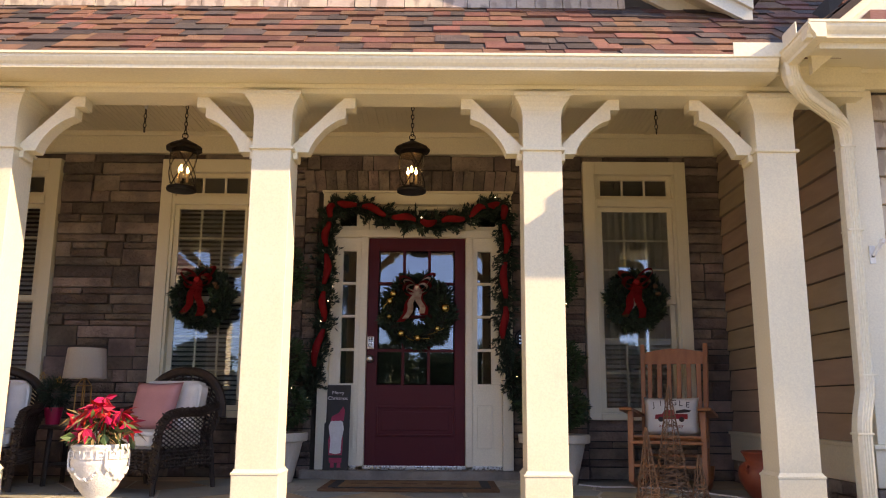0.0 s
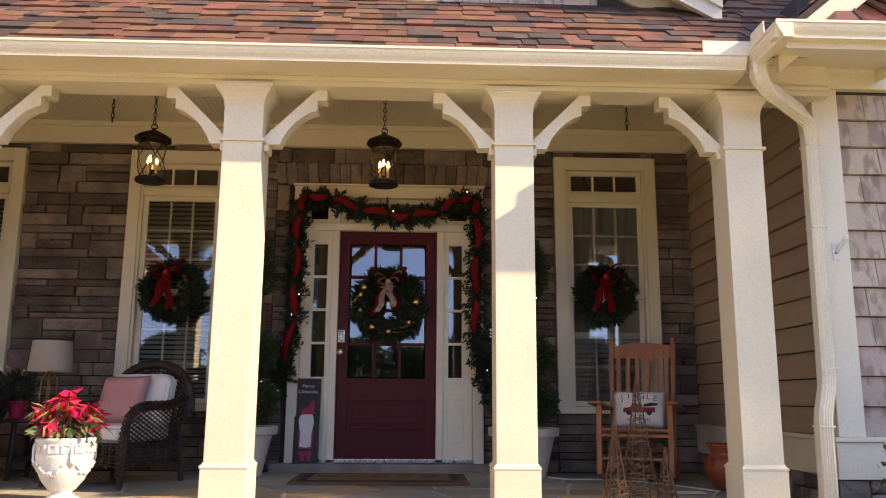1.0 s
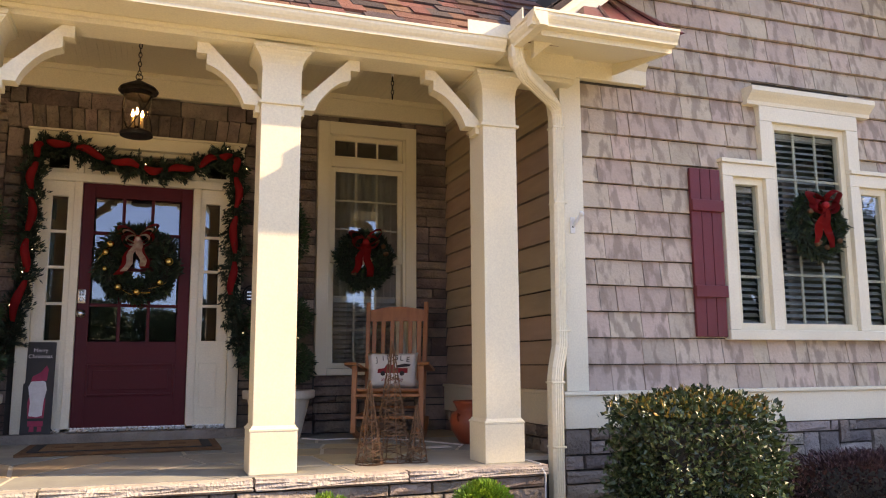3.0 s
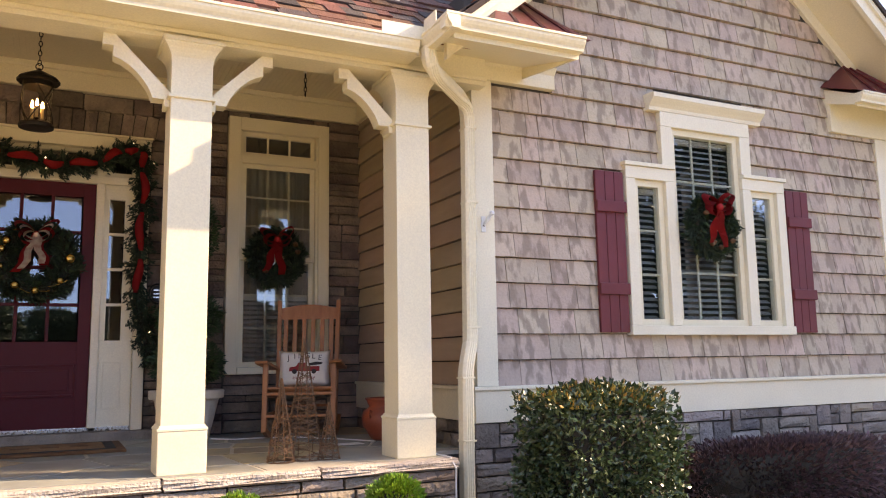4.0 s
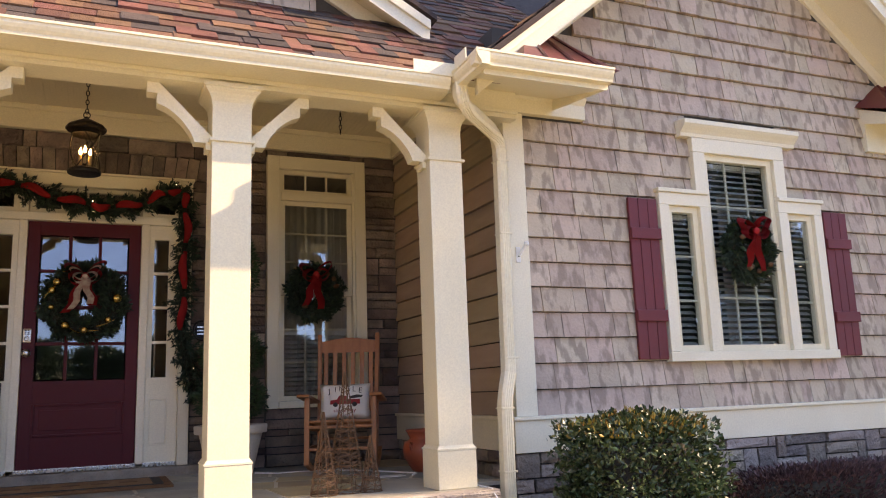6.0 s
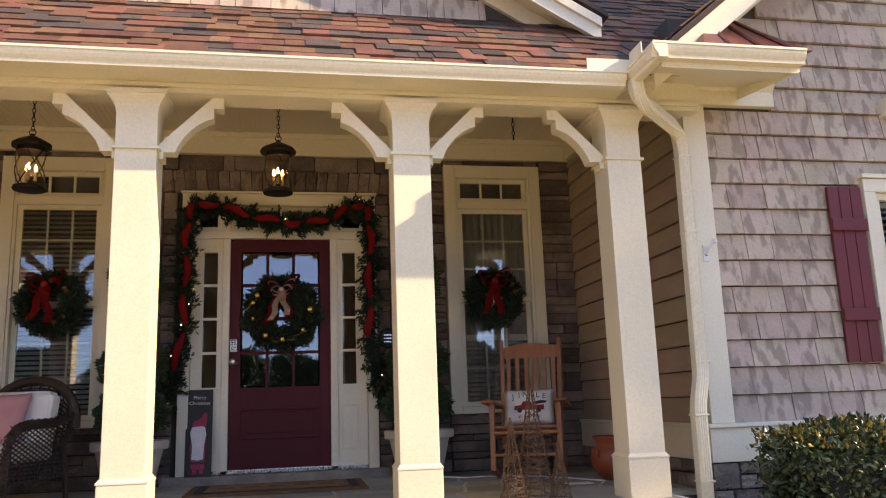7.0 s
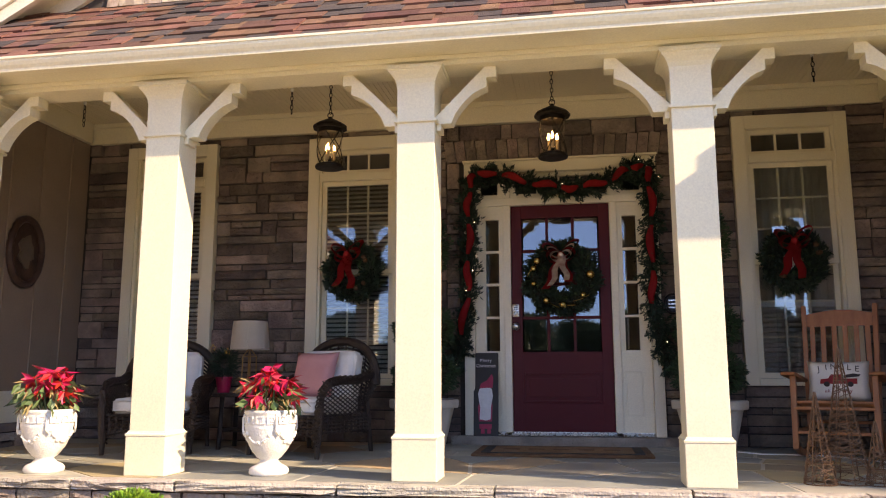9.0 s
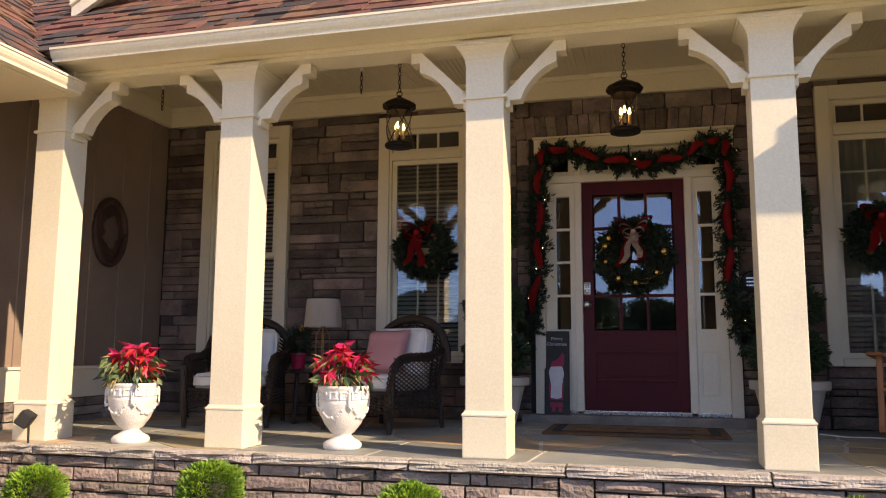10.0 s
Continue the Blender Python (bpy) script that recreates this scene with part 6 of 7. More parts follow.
reach = rs.uniform(0.01, 0.075, k) * (1 + 0.5 * np.sin(i * 1.1))
pts = base + d * reach[:, None] * np.array([1, 0.6, 1])
leaves("fir_needles", pts, d * 0.7 + tan_ * 0.6, 0.042, 0.015, NEEDLE, garland, 5, 0.4, 0.1)
for q in range(60):
    j = rs.randint(0, len(L) - 1)
    dd = rs.normal(0, 1, 3) * np.array([1, 0.4, 1])
    dd /= np.linalg.norm(dd)
    tip = [Vector(L[j]) + Vector(dd) * 0.13 * t for t in (0.2, 0.6, 1.0)]
    sp = np.array([list(Vector(L[j]) + Vector(dd) * 0.14 * t) for t in np.linspace(0.2, 1, 45)])
    nn = np.tile(dd, (45, 1)) + rs.normal(0, 0.7, (45, 3))
    part("sprig", tube(tip, 0.002, 3), VINE, garland)
    leaves("sprig_needles", sp, nn, 0.034, 0.013, NEEDLE, garland, 100 + q, 0.3, 0.1)
fairy(pts + d * 0.02, garland, 8, 26)
rib_path = along([(x, -0.215, z) for x, z in GAR[1:-1]], 10)
for a0 in range(3, len(rib_path) - 12, 11):
    seg = rib_path[a0:a0 + 10]
    bm = bmesh.new()
    rows = []
    for q, p in enumerate(seg):
        t = (rib_path[min(a0 + q + 1, len(rib_path) - 1)] - p).normalized()
        side = Vector((0, -1, 0)).cross(t).normalized()
        puff = math.sin(q / 9 * math.pi)
        w = 0.034 + 0.034 * puff
        c = p + Vector((0, -0.004 - 0.03 * puff, 0)) + side * 0.016 * math.sin(a0 * 2.1 + q * 0.5)
        rows.append((bm.verts.new(c - side * w / 2 + Vector((0, 0.012, 0))), bm.verts.new(c), bm.verts.new(c + side * w / 2 + Vector((0, 0.014, 0)))))
    for a, b in zip(rows, rows[1:]):
        bm.faces.new((a[0], b[0], b[1], a[1]))
        bm.faces.new((a[1], b[1], b[2], a[2]))
    bmesh.ops.solidify(bm, geom=bm.faces[:], thickness=0.003)
    part("ribbon", bm, RIBBON, garland, "red velvet ribbon", True)


# ---- poinsettias ----
def poinsettia(x, y, seed):
    P = thing("poinsettia", "red poinsettia with some wilted tan leaves in the urn", "plant", (x, y, 0.36), "poinsettias")
    rr = random.Random(seed)
    heads = []
    for q in range(21):
        a, rad = rr.uniform(0, 6.28), 0.155 * math.sqrt(rr.random())
        h = 0.30 - rad * 0.85 + rr.uniform(-0.11, 0.03)
        heads.append((rad * math.cos(a), rad * math.sin(a), h))
        part("stem", tube([(rad * 0.3 * math.cos(a), rad * 0.3 * math.sin(a), 0), (rad * 0.8 * math.cos(a), rad * 0.8 * math.sin(a), h * 0.6), heads[-1]], 0.004, 4), POIN_LEAF, P)
    pts, nrm = [], []
    for hx, hy, hz in heads:
        for q in range(9):
            a = 2 * math.pi * q / 9 + rr.uniform(-0.2, 0.2)
            pts.append((hx, hy, hz))
            nrm.append((math.cos(a), math.sin(a), rr.uniform(-1.7, 0.45)))
    leaves("red_foliage", pts, nrm, 0.092, 0.036, BRACT, P, seed, 0.2, 0.25, "bright red bracts")
    pts, nrm, p2, n2 = [], [], [], []
    for q in range(150):
        a, rad, h = rr.uniform(0, 6.28), rr.uniform(0.03, 0.17), rr.uniform(0.04, 0.20)
        tgt = (pts, nrm) if q % 2 else (p2, n2)
        tgt[0].append((rad * math.cos(a), rad * math.sin(a), h))
        tgt[1].append((math.cos(a), math.sin(a), rr.uniform(-1.6, -0.1)))
    leaves("green_leaves", pts, nrm, 0.09, 0.045, POIN_LEAF, P, seed + 1, 0.25, 0.15, "dull green leaves")
    leaves("wilted_leaves", p2, n2, 0.10, 0.018, WILT, P, seed + 2, 0.3, 0.4, "curled tan leaves")


poinsettia(*URNS[0], 3)
poinsettia(*URNS[1], 8)

little = thing("mini_tree", "small green tabletop tree in a red pot", "plant", (-2.79, -0.74, 0.45))
part("pot", lathe([(0.05, 0), (0.068, 0.11), (0.072, 0.115), (0.07, 0.13), (0.05, 0.12)], 18), BRACT, little, "red pot")
p, n = ball_points((0, 0, 0.24), (0.12, 0.12, 0.13), 1500, 77, 0.3)
leaves("fir_needles", p, n, 0.04, 0.008, NEEDLE, little, 77, 0.5, 0.1)
for dx, dz_ in ((-0.06, 0.37), (0.07, 0.34)):
    o = []
    for q in range(10):
        rr_ = 0.03 if q % 2 == 0 else 0.013
        o.append((dx + rr_ * math.sin(q * math.pi / 5), dz_ + rr_ * math.cos(q * math.pi / 5)))
    part("star", tube([(u, -0.1, v) for u, v in o + o[:1]], 0.003, 4), GOLD, little)


# ---- shrubs ----
def shrub(name, c, radii, count, leaf, material, seed, label, boxy=0.0, tip=None, cat="shrub", group=""):
    """A clipped shrub: stems, a solid dark core for inner shade and thousands of leaves in lumps; boxy squares its
    shape.
    """
    S = thing(name, label, cat, (c[0], c[1], c[2]), group)
    r = np.random.RandomState(seed)
    d = r.normal(0, 1, (count, 3))
    d /= np.linalg.norm(d, axis=1, keepdims=True)
    if boxy:
        e = d / np.max(np.abs(d), axis=1, keepdims=True)
        shape = d * (1 - boxy) + e * boxy
    else:
        shape = d
    lump = 1 + 0.05 * np.sin(shape[:, 0] * 9 + seed) * np.cos(shape[:, 2] * 8) + 0.05 * np.sin(shape[:, 1] * 13 + shape[:, 0] * 5)
    depth = 1 - 0.28 * r.uniform(0, 1, count) ** 2
    p = shape * np.array(radii) * (lump * depth)[:, None]
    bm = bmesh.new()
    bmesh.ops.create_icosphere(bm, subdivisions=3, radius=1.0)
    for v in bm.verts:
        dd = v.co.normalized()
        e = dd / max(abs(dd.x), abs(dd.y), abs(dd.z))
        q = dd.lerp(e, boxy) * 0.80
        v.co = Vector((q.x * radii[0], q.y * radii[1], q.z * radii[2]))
    part("shade_core", bm, CORE, S)
    for q in range(7):
        a = q * 0.9
        part("stem", tube([(0.25 * radii[0] * math.cos(a), 0.25 * radii[1] * math.sin(a), -radii[2] - 0.05), (0.5 * radii[0] * math.cos(a), 0.5 * radii[1] * math.sin(a), 0)], 0.012, 5), BARK, S)
    if tip is not None:
        up = (p[:, 2] > radii[2] * 0.80) & (r.uniform(0, 1, count) < 0.22)
        leaves("tip_foliage", p[up], d[up] + np.array([0, 0, 0.6]), leaf, leaf * 0.5, tip, S, seed + 1, 0.5, 0.2, "yellow and bronze leaf tips")
        p, d = p[~up], d[~up]
    leaves("foliage", p, d, leaf, leaf * 0.68, material, S, seed, 1.0, 0.2)
    return S


shrub("hedge_shrub", (3.04, -3.35, -0.15), (0.425, 0.34, 0.57), 19000, 0.038, HEDGE_LEAF, 41, "clipped dark green shrub with bronze tips before the wing", 0.72, HEDGE_TIP)
shrub("purple_hedge", (4.98, -2.95, -0.31), (1.12, 0.31, 0.30), 15000, 0.038, PURPLE_LEAF, 42, "low dark purple hedge along the stone base", 0.6)
for q, (x, y, zt, rx) in enumerate(((-3.17, -3.28, -0.02, 0.19), (-2.08, -3.28, 0.045, 0.205), (-0.985, -3.3, -0.01, 0.20), (1.02, -3.2, -0.005, 0.185), (1.84, -3.2, 0.02, 0.20))):
    shrub("boxwood", (x, y, zt - 0.285), (rx * 0.74, rx * 0.74, 0.25), 9000, 0.021, BRIGHT_LEAF, 50 + q, "small bright green clipped boxwood before the porch", 0.4, None, "shrub", "boxwoods")


# ---- trees, fence and far bushes ----
def bare_tree(x, y, h, seed, label, lean=0.0, ground_z=-0.6):
    T = thing("bare_tree", label, "tree", (x, y, ground_z), "bare trees")
    rr = random.Random(seed)
    trunk = bmesh.new()
    twigs = bmesh.new()
    def grow(p, d, ln, r, level):
        pts = [p]
        for _ in range(4):
            d = (d + Vector((rr.uniform(-0.14, 0.14), rr.uniform(-0.14, 0.14), 0.06))).normalized()
            pts.append(pts[-1] + d * ln / 4)
        add_tube(trunk if level < 2 else twigs, pts, r, 6 if level < 2 else 3, r * 0.55)
        if level < 5:
            for _ in range(rr.choice((3, 4)) if level else 6):
                t = rr.uniform(0.35, 1.0)
                i = min(3, int(t * 4))
                q = pts[i].lerp(pts[i + 1], t * 4 - i)
                nd = (d + Vector((rr.uniform(-0.9, 0.9), rr.uniform(-0.9, 0.9), rr.uniform(0.0, 0.6)))).normalized()
                grow(q, nd, ln * rr.uniform(0.5, 0.72), r * 0.45, level + 1)
    grow(Vector((0, 0, 0)), Vector((lean, 0, 1)).normalized(), h * 0.42, h * 0.012, 0)
    part("trunk", trunk, BARK, T, smooth=True)
    part("twig_mass", twigs, BARK, T)["kind"] = "stuff"
    return T


bare_tree(21.0, 8.0, 13.5, 1, "leafless grey-brown tree beyond the wing")
bare_tree(24.5, 12.5, 15.0, 2, "tall leafless tree beyond the wing")
bare_tree(26.0, 8.5, 14.0, 5, "leafless tree far beyond the fence")
fence = thing("metal_fence", "black metal picket fence beyond the wing", "fence", (0, 0, 0))
for k in range(46):
    part("picket", box(15.0 + k * 0.13, 15.018 + k * 0.13, 2.0, 2.018, 0.6, 1.95), BLACKRUB, fence)
part("rail", box(15.0, 21.0, 1.99, 2.03, 1.80, 1.84), BLACKRUB, fence)
part("rail", box(15.0, 21.0, 1.99, 2.03, 0.75, 0.79), BLACKRUB, fence)
for k in range(4):
    part("post", box(15.0 + k * 2, 15.05 + k * 2, 1.985, 2.035, -0.7, 2.0), BLACKRUB, fence)
YELLOW_LEAF = mat("yellow_winter_leaves", (0.45, 0.33, 0.06), (0.30, 0.20, 0.04), rough=0.6, scale=5, bump=0.0, vary=0.3)
shrub("yard_bush", (18.5, 4.2, 0.6), (2.4, 1.0, 1.3), 4000, 0.14, YELLOW_LEAF, 61, "yellowing bush behind the fence", 0.2)
shrub("yard_bush", (12.6, -0.6, -0.1), (1.6, 1.0, 0.95), 5000, 0.09, PURPLE_LEAF, 62, "dark bush beyond the wing corner", 0.2)


def leafy_tree(x, y, h, spread, seed, label, ground_z=-0.9, dense=260, clumps=54):
    """Evergreen yard tree: tapered trunk, limbs and a gappy crown of leaf clumps."""
    T = thing("evergreen_tree", label, "tree", (x, y, ground_z), "evergreen trees")
    rr = random.Random(seed)
    part("trunk", tube([(0, 0, 0), (0.1, 0, h * 0.5), (0, 0.1, h * 0.92)], h * 0.028, 8, 0.03), BARK, T)
    pts, nrm = [], []
    for q in range(clumps):
        z = h * rr.uniform(0.10, 0.98)
        w = spread * (1 - (z / h) ** 1.6) * rr.uniform(0.45, 1.0) + 0.2
        a = rr.uniform(0, 6.28)
        c = (w * math.cos(a), w * math.sin(a), z)
        if q % 3 == 0:
            part("limb", tube([(0, 0, z * 0.9), (c[0] * 0.6, c[1] * 0.6, z * 0.97), c], 0.05, 5, 0.015), BARK, T)
        p, n = ball_points(c, (spread * 0.34, spread * 0.34, h * 0.075), dense, seed * 100 + q, 0.2)
        pts.append(p)
        nrm.append(n)
    leaves("crown", np.concatenate(pts), np.concatenate(nrm), 0.26, 0.12, BOX_LEAF, T, seed, 0.8)
    return T


# two unseen trees, added as sun blockers for the wing and end columns
leafy_tree(20.0, -6.4, 26.0, 2.2, 1, "unseen tall tree added to keep sun off the wing", dense=420, clumps=130)
leafy_tree(20.6, -7.65, 25.0, 1.9, 2, "unseen tall tree added to keep sun off the wing", dense=420, clumps=130)
leafy_tree(-5.9, -38.0, 14.0, 2.0, 5, "tall dark evergreen across the street", dense=200)
for q, (x, y, h) in enumerate(((-9, -38, 4.2), (-3, -40, 4.8), (-5.6, -34, 4.5), (-2.7, -33, 4.3), (0.2, -35, 4.1), (3.0, -34, 4.5), (7.2, -35, 4.4), (-12.5, -35, 4.6), (4, -38, 3.8), (11, -40, 5), (19, -36, 6), (-17, -38, 5), (-26, -36, 5.5), (29, -35, 8), (36, -33, 9), (43, -30, 9), (31, -26, 8), (19, -20, 12), (24, -22, 13), (15.5, -18.5, 11), (29, -26, 13))):
    leafy_tree(x, y, h, 3.0, 10 + q, "evergreen tree across the street")


# ---- pieces of walls, floors and roofs ----
def inside(x0, x1, z0, z1, holes):
    return any(h[0] < (x0 + x1) / 2 < h[1] and h[2] < (z0 + z1) / 2 < h[3] for h in holes)


def cut_rows(x0, x1, z0, z1, holes, rnd, **kw):
    """Ledge stones in the strips of wall beside and between openings."""
    out = []
    xs = sorted({x0, x1, *[v for h in holes for v in (h[0], h[1])]})
    xs = [v for v in xs if x0 <= v <= x1]
    for xa, xb in zip(xs, xs[1:]):
        xc = (xa + xb) / 2
        spans = sorted((h[2], h[3]) for h in holes if h[0] < xc < h[1])
        z = z0
        for a, b in spans:
            if a > z + 0.02:
                out += ledge_rows(xa, xb, z, a, rnd, **kw)
            z = max(z, b)
        if z < z1 - 0.02:
            out += ledge_rows(xa, xb, z, z1, rnd, **kw)
    return out


rnd = random.Random(5)
stone_m = piece_meshes("stone", STONE, 10, 0.016, 3, 3)
grey_m = piece_meshes("stone", STONE_GREY, 10, 0.016, 3, 4)
warm_m = piece_meshes("stone", STONE_WARM, 10, 0.016, 3, 6)
G = 0.0048
arch = (-1.0, 1.0, 2.53, 2.735)
holes = [(x, x + WIN_W, WIN_Z0, WIN_Z1) for x, _ in WINDOWS] + [(-0.88, 0.88, 0.0, 2.535), arch]
for x0, x1, z0, z1 in cut_rows(LEFT_X, RIGHT_X, 0.0, 2.884, holes, rnd, low=0.05, high=0.115, short=0.2, long=0.72, jump=0.13):
    d = rnd.uniform(0.022, 0.074)
    piece("stone", rnd.choice(stone_m), wall_back, pose(x0 + G, -0.014 - d, z0 + G) @ Matrix.Diagonal((x1 - x0 - 2 * G, d, z1 - z0 - 2 * G, 1)))
# soldier course fanning over the entry
n = 21
for i in range(n):
    xa, xb = -1.0 + 2.0 * i / n, -1.0 + 2.0 * (i + 1) / n
    lean = (xa + xb) / 2 * 9
    w = xb - xa
    m = pose((xa + xb) / 2, -0.075 - rnd.uniform(0, 0.012), 2.534) @ pose(0, 0, 0, 0, lean, 0) @ pose(-w / 2 + 0.003, 0, 0)
    piece("stone", rnd.choice(stone_m), wall_back, m @ Matrix.Diagonal((w - 0.006, 0.06, 0.198, 1)))
# wing stone base
for x0, x1, z0, z1 in ledge_rows(RIGHT_X - 0.085, bump_x1 + 0.01, -0.75, 0.177, rnd, 0.05, 0.10, 0.13, 0.42, 0.22):
    d = rnd.uniform(0.05, 0.075)
    piece("stone", rnd.choice(grey_m + warm_m[:6]), wall_front, pose(x0 + G, -2.429 - d, z0 + G) @ Matrix.Diagonal((x1 - x0 - 2 * G, d, z1 - z0 - 2 * G, 1)))
for x0, x1, z0, z1 in ledge_rows(-2.45, -0.07, -0.6, 0.177, rnd, 0.06, 0.11, 0.14, 0.4, 0.3):
    piece("stone", rnd.choice(grey_m + warm_m), wall_side, pose(RIGHT_X - 0.045, -x0 - 2.52 , z0 + G, 0, 0, -90) @ Matrix.Diagonal((x1 - x0 - 2 * G, 0.058, z1 - z0 - 2 * G, 1)))
for x0, x1, z0, z1 in ledge_rows(0.07, 3.6, -0.6, 0.199, rnd, 0.07, 0.11, 0.2, 0.5, 0.3):
    piece("stone", rnd.choice(grey_m), wall_left, pose(LEFT_X + 0.045, -x1, z0 + G, 0, 0, 90) @ Matrix.Diagonal((x1 - x0 - 2 * G, 0.058, z1 - z0 - 2 * G, 1)))
# porch foundation
for x0, x1, z0, z1 in ledge_rows(LEFT_X + 0.3, 2.44, -0.72, -0.066, rnd, 0.045, 0.085, 0.16, 0.48, 0.14):
    d = rnd.uniform(0.05, 0.075)
    piece("stone", rnd.choice(warm_m), porch_floor, pose(x0 + G, SLAB_Y + 0.052 - d, z0 + G) @ Matrix.Diagonal((x1 - x0 - 2 * G, d, z1 - z0 - 2 * G, 1)))
edge_m = piece_meshes("edge_stone", FLAG_EDGE, 6, 0.01, 6, 9)
x = LEFT_X + 0.25
while x < 2.42:
    w = min(rnd.uniform(0.55, 1.1), 2.46 - x)
    piece("edge_stone", rnd.choice(edge_m), porch_floor, pose(x + 0.003, SLAB_Y - 0.035, -0.063) @ Matrix.Diagonal((w - 0.006, 0.12, 0.062, 1)))
    x += w


def clip_poly(poly, px, py, nx, ny):
    """The part of a polygon on the near side of a line through (px, py) with the normal (nx, ny)."""
    out = []
    for a, b in zip(poly, poly[1:] + poly[:1]):
        da, db = (a[0] - px) * nx + (a[1] - py) * ny, (b[0] - px) * nx + (b[1] - py) * ny
        if da <= 0:
            out.append(a)
        if da * db < 0:
            t = da / (da - db)
            out.append((a[0] + t * (b[0] - a[0]), a[1] + t * (b[1] - a[1])))
    return out


seeds = [(LEFT_X + rnd.uniform(0, RIGHT_X - LEFT_X), rnd.uniform(-2.62, -0.05)) for _ in range(58)]
for _ in range(3):
    moved = []
    for i, (px, py) in enumerate(seeds):
        fx = fy = 0
        for k, (qx, qy) in enumerate(seeds):
            d2 = (px - qx) ** 2 + (py - qy) ** 2
            if k != i and d2 < 0.25:
                fx += (px - qx) * 0.05 / (d2 + 0.02)
                fy += (py - qy) * 0.05 / (d2 + 0.02)
        moved.append((min(RIGHT_X, max(LEFT_X, px + fx * 0.3)), min(-0.05, max(-2.62, py + fy * 0.3))))
    seeds = moved
GROUT = mat("pale_mortar", (0.58, 0.53, 0.44), rough=0.9, bump=0.4, coords="World")
struct("floor_mortar", box(LEFT_X + 0.01, RIGHT_X - 0.05, -2.30, -0.06, -0.029, -0.004), GROUT, "pale mortar between the flagstones", "floor")
struct("floor_mortar_front", box(LEFT_X + 0.01, 2.43, SLAB_Y + 0.08, -2.301, -0.029, -0.004), GROUT, "pale mortar between the flagstones", "floor")
for i, (px, py) in enumerate(seeds):
    poly = [(LEFT_X + 0.01, -2.64), (RIGHT_X - 0.05, -2.64), (RIGHT_X - 0.05, -0.06), (LEFT_X + 0.01, -0.06)]
    for k, (qx, qy) in enumerate(seeds):
        if k != i and poly:
            nx, ny = qx - px, qy - py
            ln = math.hypot(nx, ny) or 1
            nx, ny = nx / ln, ny / ln
            poly = clip_poly(poly, (px + qx) / 2 - nx * 0.013, (py + qy) / 2 - ny * 0.013, nx, ny)
    if poly and max(a for a, b in poly) > 2.43 and min(b for a, b in poly) < -2.34:
        poly = clip_poly(poly, 2.43, 0, 1, 0) if px < 2.40 else clip_poly(poly, 0, -2.34, 0, -1)
    if len(poly) < 3:
        continue
    bm = bmesh.new()
    h = rnd.uniform(-0.001, 0.0015)
    top = [bm.verts.new((a - px, b - py, h)) for a, b in poly]
    low = [bm.verts.new((a - px, b - py, -0.02)) for a, b in poly]
    bm.faces.new(top)
    for a in range(len(poly)):
        b = (a + 1) % len(poly)
        bm.faces.new((top[a], low[a], low[b], top[b]))
    bmesh.ops.recalc_face_normals(bm, faces=bm.faces)
    fl = part("flagstone", bm, rnd.choice((FLAG, FLAG, FLAG_BLUE, FLAG_BLUE, FLAG_TAN)), porch_floor)
    fl.location = (px, py, 0)


# ---- shakes ----
def shake_meshes(material, seed, count=8):
    """Tapered wooden shakes, one unit wide, deep and high; the butt is the thick end."""
    r = random.Random(seed)
    out = []
    for _ in range(count):
        bm = bmesh.new()
        b = r.uniform(-0.008, 0.02)
        c = r.uniform(-0.008, 0.02)
        # tops stop short: the dark backing draws the shadow line under each course
        v = [bm.verts.new(p) for p in ((0, 0, b), (1, 0, c), (1, 0.72, 0.965), (0, 0.72, 0.965), (0, 1, b), (1, 1, c), (1, 1, 0.965), (0, 1, 0.965))]
        for q in ((0, 1, 2, 3), (5, 4, 7, 6), (4, 5, 1, 0), (3, 2, 6, 7), (1, 5, 6, 2), (4, 0, 3, 7)):
            bm.faces.new([v[i] for i in q])
        me = bpy.data.meshes.new("shake")
        bm.to_mesh(me)
        bm.free()
        me.materials.append(material)
        out.append(me)
    return out


def shakes(parent, x0, x1, z0, z1, y, course, material, limit, rnd, holes=(), first=300, name="shake"):
    """Courses of shakes; limit(z) gives the span of x at that height. Those past the first few hundred are joined."""
    ms = shake_meshes(material, 7)
    joined = bmesh.new()
    count = 0
    z = z0
    while z < z1:
        lo, hi = limit(z)
        x = lo - rnd.uniform(0, 0.05)
        while x < hi:
            w = rnd.uniform(0.09, 0.29)
            xa, xb = max(x, lo), min(x + w, hi)
            x += w
            spans = [(xa, xb)]
            for h in holes:
                if h[2] - course * 0.6 < z < h[3] - course * 0.35:
                    nxt = []
                    for a, b in spans:
                        if b <= h[0] or a >= h[1]:
                            nxt.append((a, b))
                        else:
                            if a < h[0] - 0.01:
                                nxt.append((a, h[0]))
                            if b > h[1] + 0.01:
                                nxt.append((h[1], b))
                    spans = nxt
            for a, b in spans:
                if b - a < 0.015:
                    continue
                m = pose(a + 0.0018, y - rnd.uniform(0.032, 0.038), z) @ Matrix.Diagonal((b - a - 0.0046, 0.037, course, 1))
                if count < first:
                    piece(name, rnd.choice(ms), parent, m)
                else:
                    vs = [joined.verts.new(m @ v.co) for v in ms[count % 8].vertices]
                    for f in ms[0].polygons:
                        joined.faces.new([vs[i] for i in f.vertices])
                count += 1
        z += course
    if count > first:
        ob = part("upper_shakes", joined, material, parent)
        ob["kind"] = "stuff"


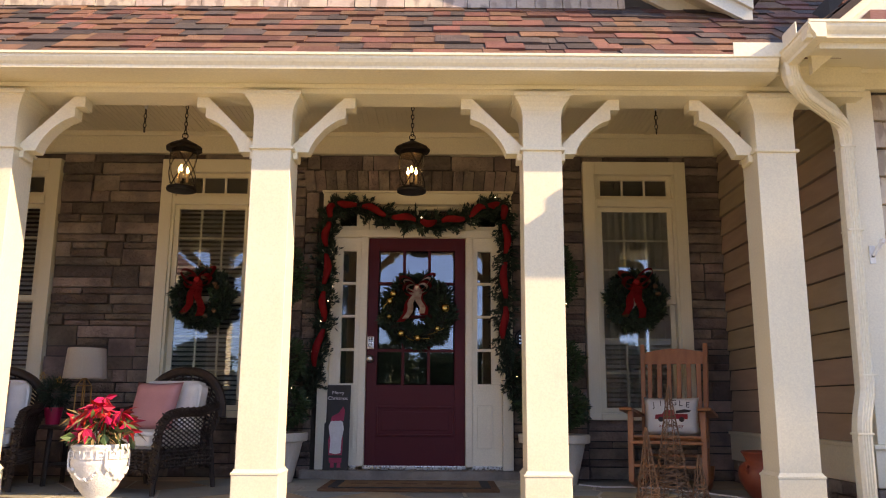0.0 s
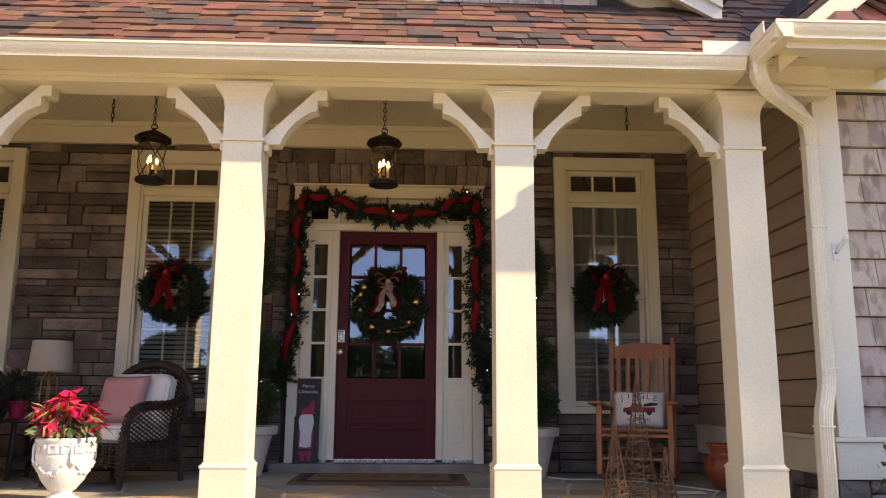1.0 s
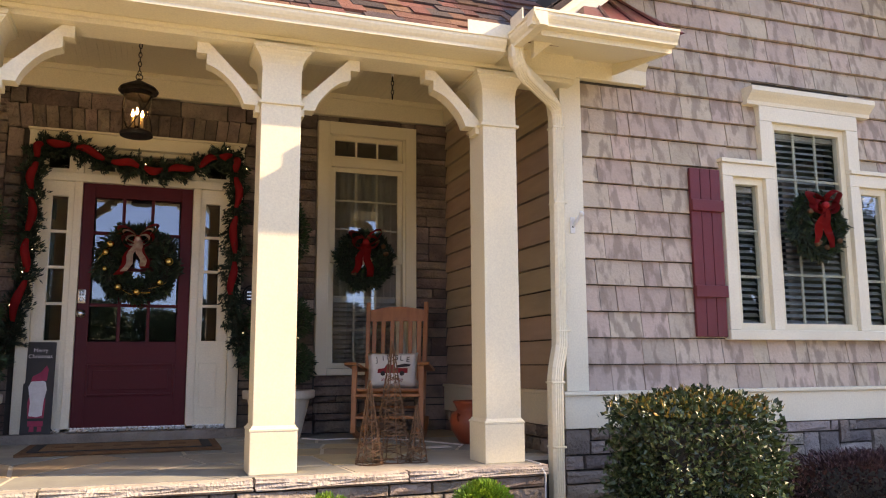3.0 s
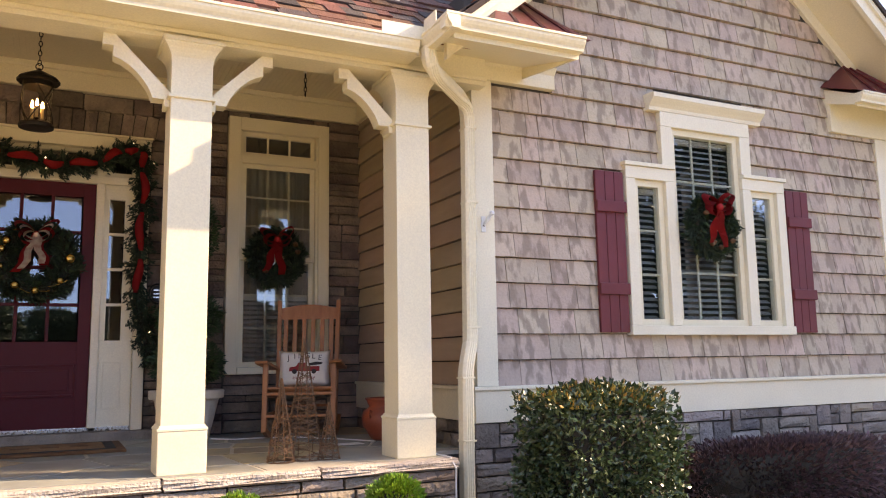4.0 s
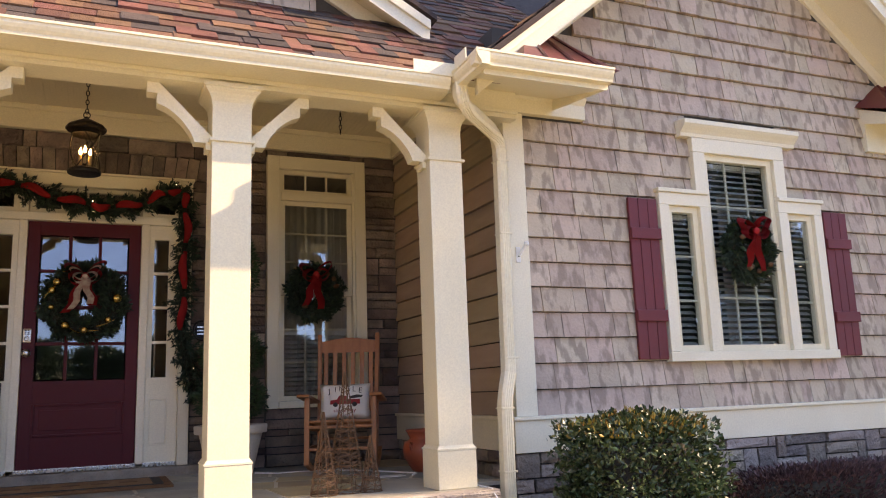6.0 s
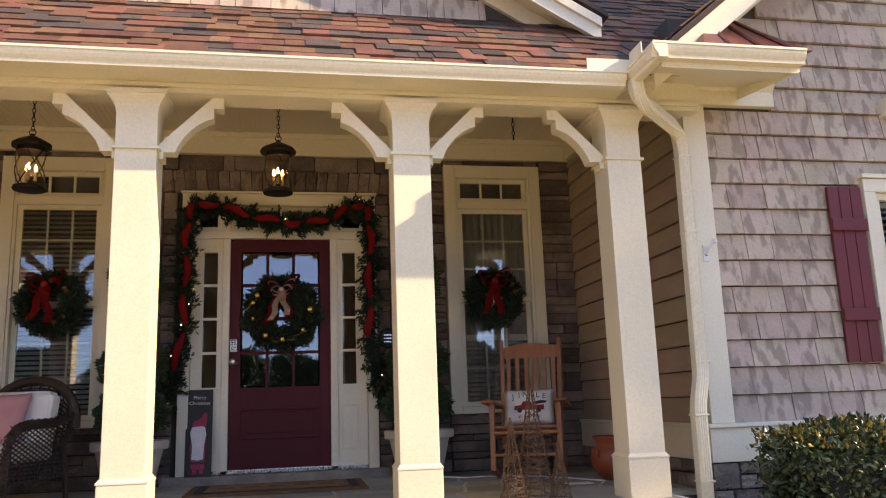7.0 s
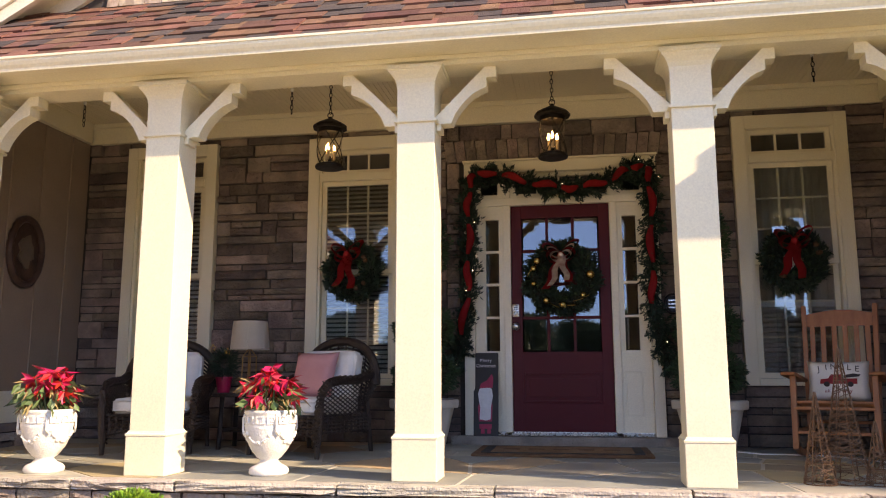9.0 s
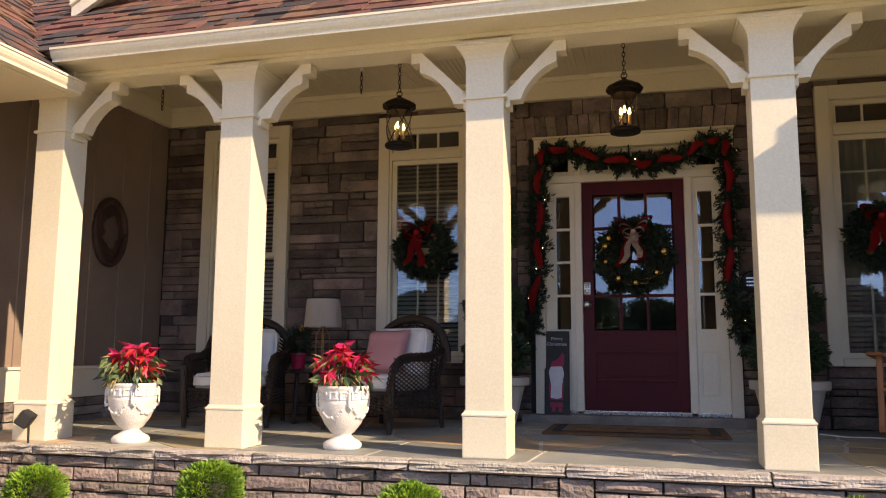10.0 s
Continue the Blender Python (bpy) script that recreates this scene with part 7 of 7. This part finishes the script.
def gable_limit(z):
    if z < 2.5:
        return (2.893, 6.99)
    zz = max(0, z + 0.10 - 2.70)
    inset = zz / ROOF_SLOPE
    return (max(2.70, 2.62 + inset), min(7.3, 2 * bump_cx - 2.62 - inset))


w_holes = [(4.03, 5.71, 0.70, 2.04), (4.395, 5.345, 1.95, 2.635), (2.6, 3.41, 2.62, 2.74)]
shakes(wall_front, 2.895, 7.02, 0.415, 4.5, -2.431, 0.1765, SHAKE, gable_limit, rnd, w_holes)


def dormer_limit(z):
    inset = max(0, (z + 0.15 - DORM_EZ)) / 0.55
    return (DORM_CX - DORM_HALF + 0.45 + inset, DORM_CX + DORM_HALF - 0.45 - inset)


wall_dormer = bpy.data.objects["wall_dormer"]
shakes(wall_dormer, -4, 2.1, dz + 0.012, dz + 0.75, DORM_Y, 0.175, SHAKE_UP, dormer_limit, rnd)

# ---- lap siding on the wing's side wall, batten boards on the other side ----
# 8 mm gaps bare the dark backing in place of shadows under the laps
z = 0.418
while z < 2.87:
    h = 0.172
    o = [(0.0, 0.0), (-0.036, 0.0), (-0.016, h - 0.008), (0.0, h - 0.008)]
    bm = prism([(u, v) for u, v in o], "y", -2.329, -0.062)
    b = part("siding_board", bm, SIDING, wall_side)
    b.location = (RIGHT_X + 0.01, 0, z)
    z += h
SIDING_L = mat("tan_batten_siding", (0.30, 0.225, 0.17), rough=0.6, scale=3, fine=70, bump=0.1, coords="World")
part("siding_sheet", box(LEFT_X - 0.012, LEFT_X, -7.0, -0.062, 0.46, 3.2), SIDING_L, wall_left)
for k in range(17):
    part("batten", box(LEFT_X, LEFT_X + 0.014, -0.35 - k * 0.4, -0.31 - k * 0.4, 0.466, 3.1, 0.003), SIDING_L, wall_left)


# ---- roof shingles ----
def shingle_mesh(material):
    bm = bmesh.new()
    add_box(bm, 0, 1, 0, 1, 0, 1)
    me = bpy.data.meshes.new("shingle")
    bm.to_mesh(me)
    bm.free()
    me.materials.append(material)
    return me


sh_red, sh_dark = shingle_mesh(SHINGLE), shingle_mesh(SHINGLE_DARK)
slope_a = math.degrees(math.atan(ROOF_SLOPE))


def shingle_field(parent, frame_m, width, length, rnd, skip, first=300, red=0.7, course=0.143):
    """Courses of asphalt tabs laid up a slope: x along the eave, y up the slope in the field's own axes."""
    joined = {}
    count = 0
    v = 0.0
    while v < length:
        u = -rnd.uniform(0, 0.3)
        while u < width:
            w = rnd.uniform(0.09, 0.25)
            ua, ub = max(u, 0), min(u + w, width)
            u += w
            if ub - ua < 0.02 or skip(ua, ub, v):
                continue
            is_red = rnd.random() < red
            t = rnd.choice((0.006, 0.011, 0.016))
            m = frame_m @ pose(ua, v - 0.012 * (t > 0.01), 0.017, -3.4, 0, 0) @ Matrix.Diagonal((ub - ua - 0.001, course + 0.05, t, 1))
            if count < first:
                piece("shingle", sh_red if is_red else sh_dark, parent, m)
            else:
                bm = joined.setdefault(is_red, bmesh.new())
                me = sh_red
                vs = [bm.verts.new(m @ p.co) for p in me.vertices]
                for f in me.polygons:
                    bm.faces.new([vs[i] for i in f.vertices])
            count += 1
        v += course
    for is_red, bm in joined.items():
        ob = part("shingles", bm, SHINGLE if is_red else SHINGLE_DARK, parent)
        ob["kind"] = "stuff"


up = math.hypot(1, ROOF_SLOPE)
def skip_porch(ua, ub, v):
    x, y = -6.6 + (ua + ub) / 2, EAVE_Y + v / up
    if y > DORM_Y + 0.05 and DORM_CX - DORM_HALF + 0.5 < x < DORM_CX + DORM_HALF - 0.5:
        return True
    return BUMP_EZ + ROOF_SLOPE * (x - BUMP_EX - 0.3) > porch_z(y) or LEFT_EZ + ROOF_SLOPE * (LEFT_EX - x - 0.3) > porch_z(y)


shingle_field(roof_porch, pose(-6.6, EAVE_Y - 0.02, EAVE_Z - 0.012, slope_a), 10.5, 4.2, rnd, skip_porch)
shingle_field(roof_wing, pose(BUMP_EX, 3.0, BUMP_EZ) @ pose(0, 0, 0, 0, 0, -90) @ pose(0, 0, 0, slope_a), 5.93, 3.6, rnd, lambda a, b, v: 3.0 - (a + b) / 2 > EAVE_Y + 0.12 + v / up, 0, 0.25)
shingle_field(roof_left, pose(LEFT_EX, -7.5, LEFT_EZ) @ pose(0, 0, 0, 0, 0, 90) @ pose(0, 0, 0, slope_a), 9.0, 2.5, rnd, lambda a, b, v: -7.5 + (a + b) / 2 > max(-2.7, EAVE_Y - 0.13 + v / up), 0, 0.75)
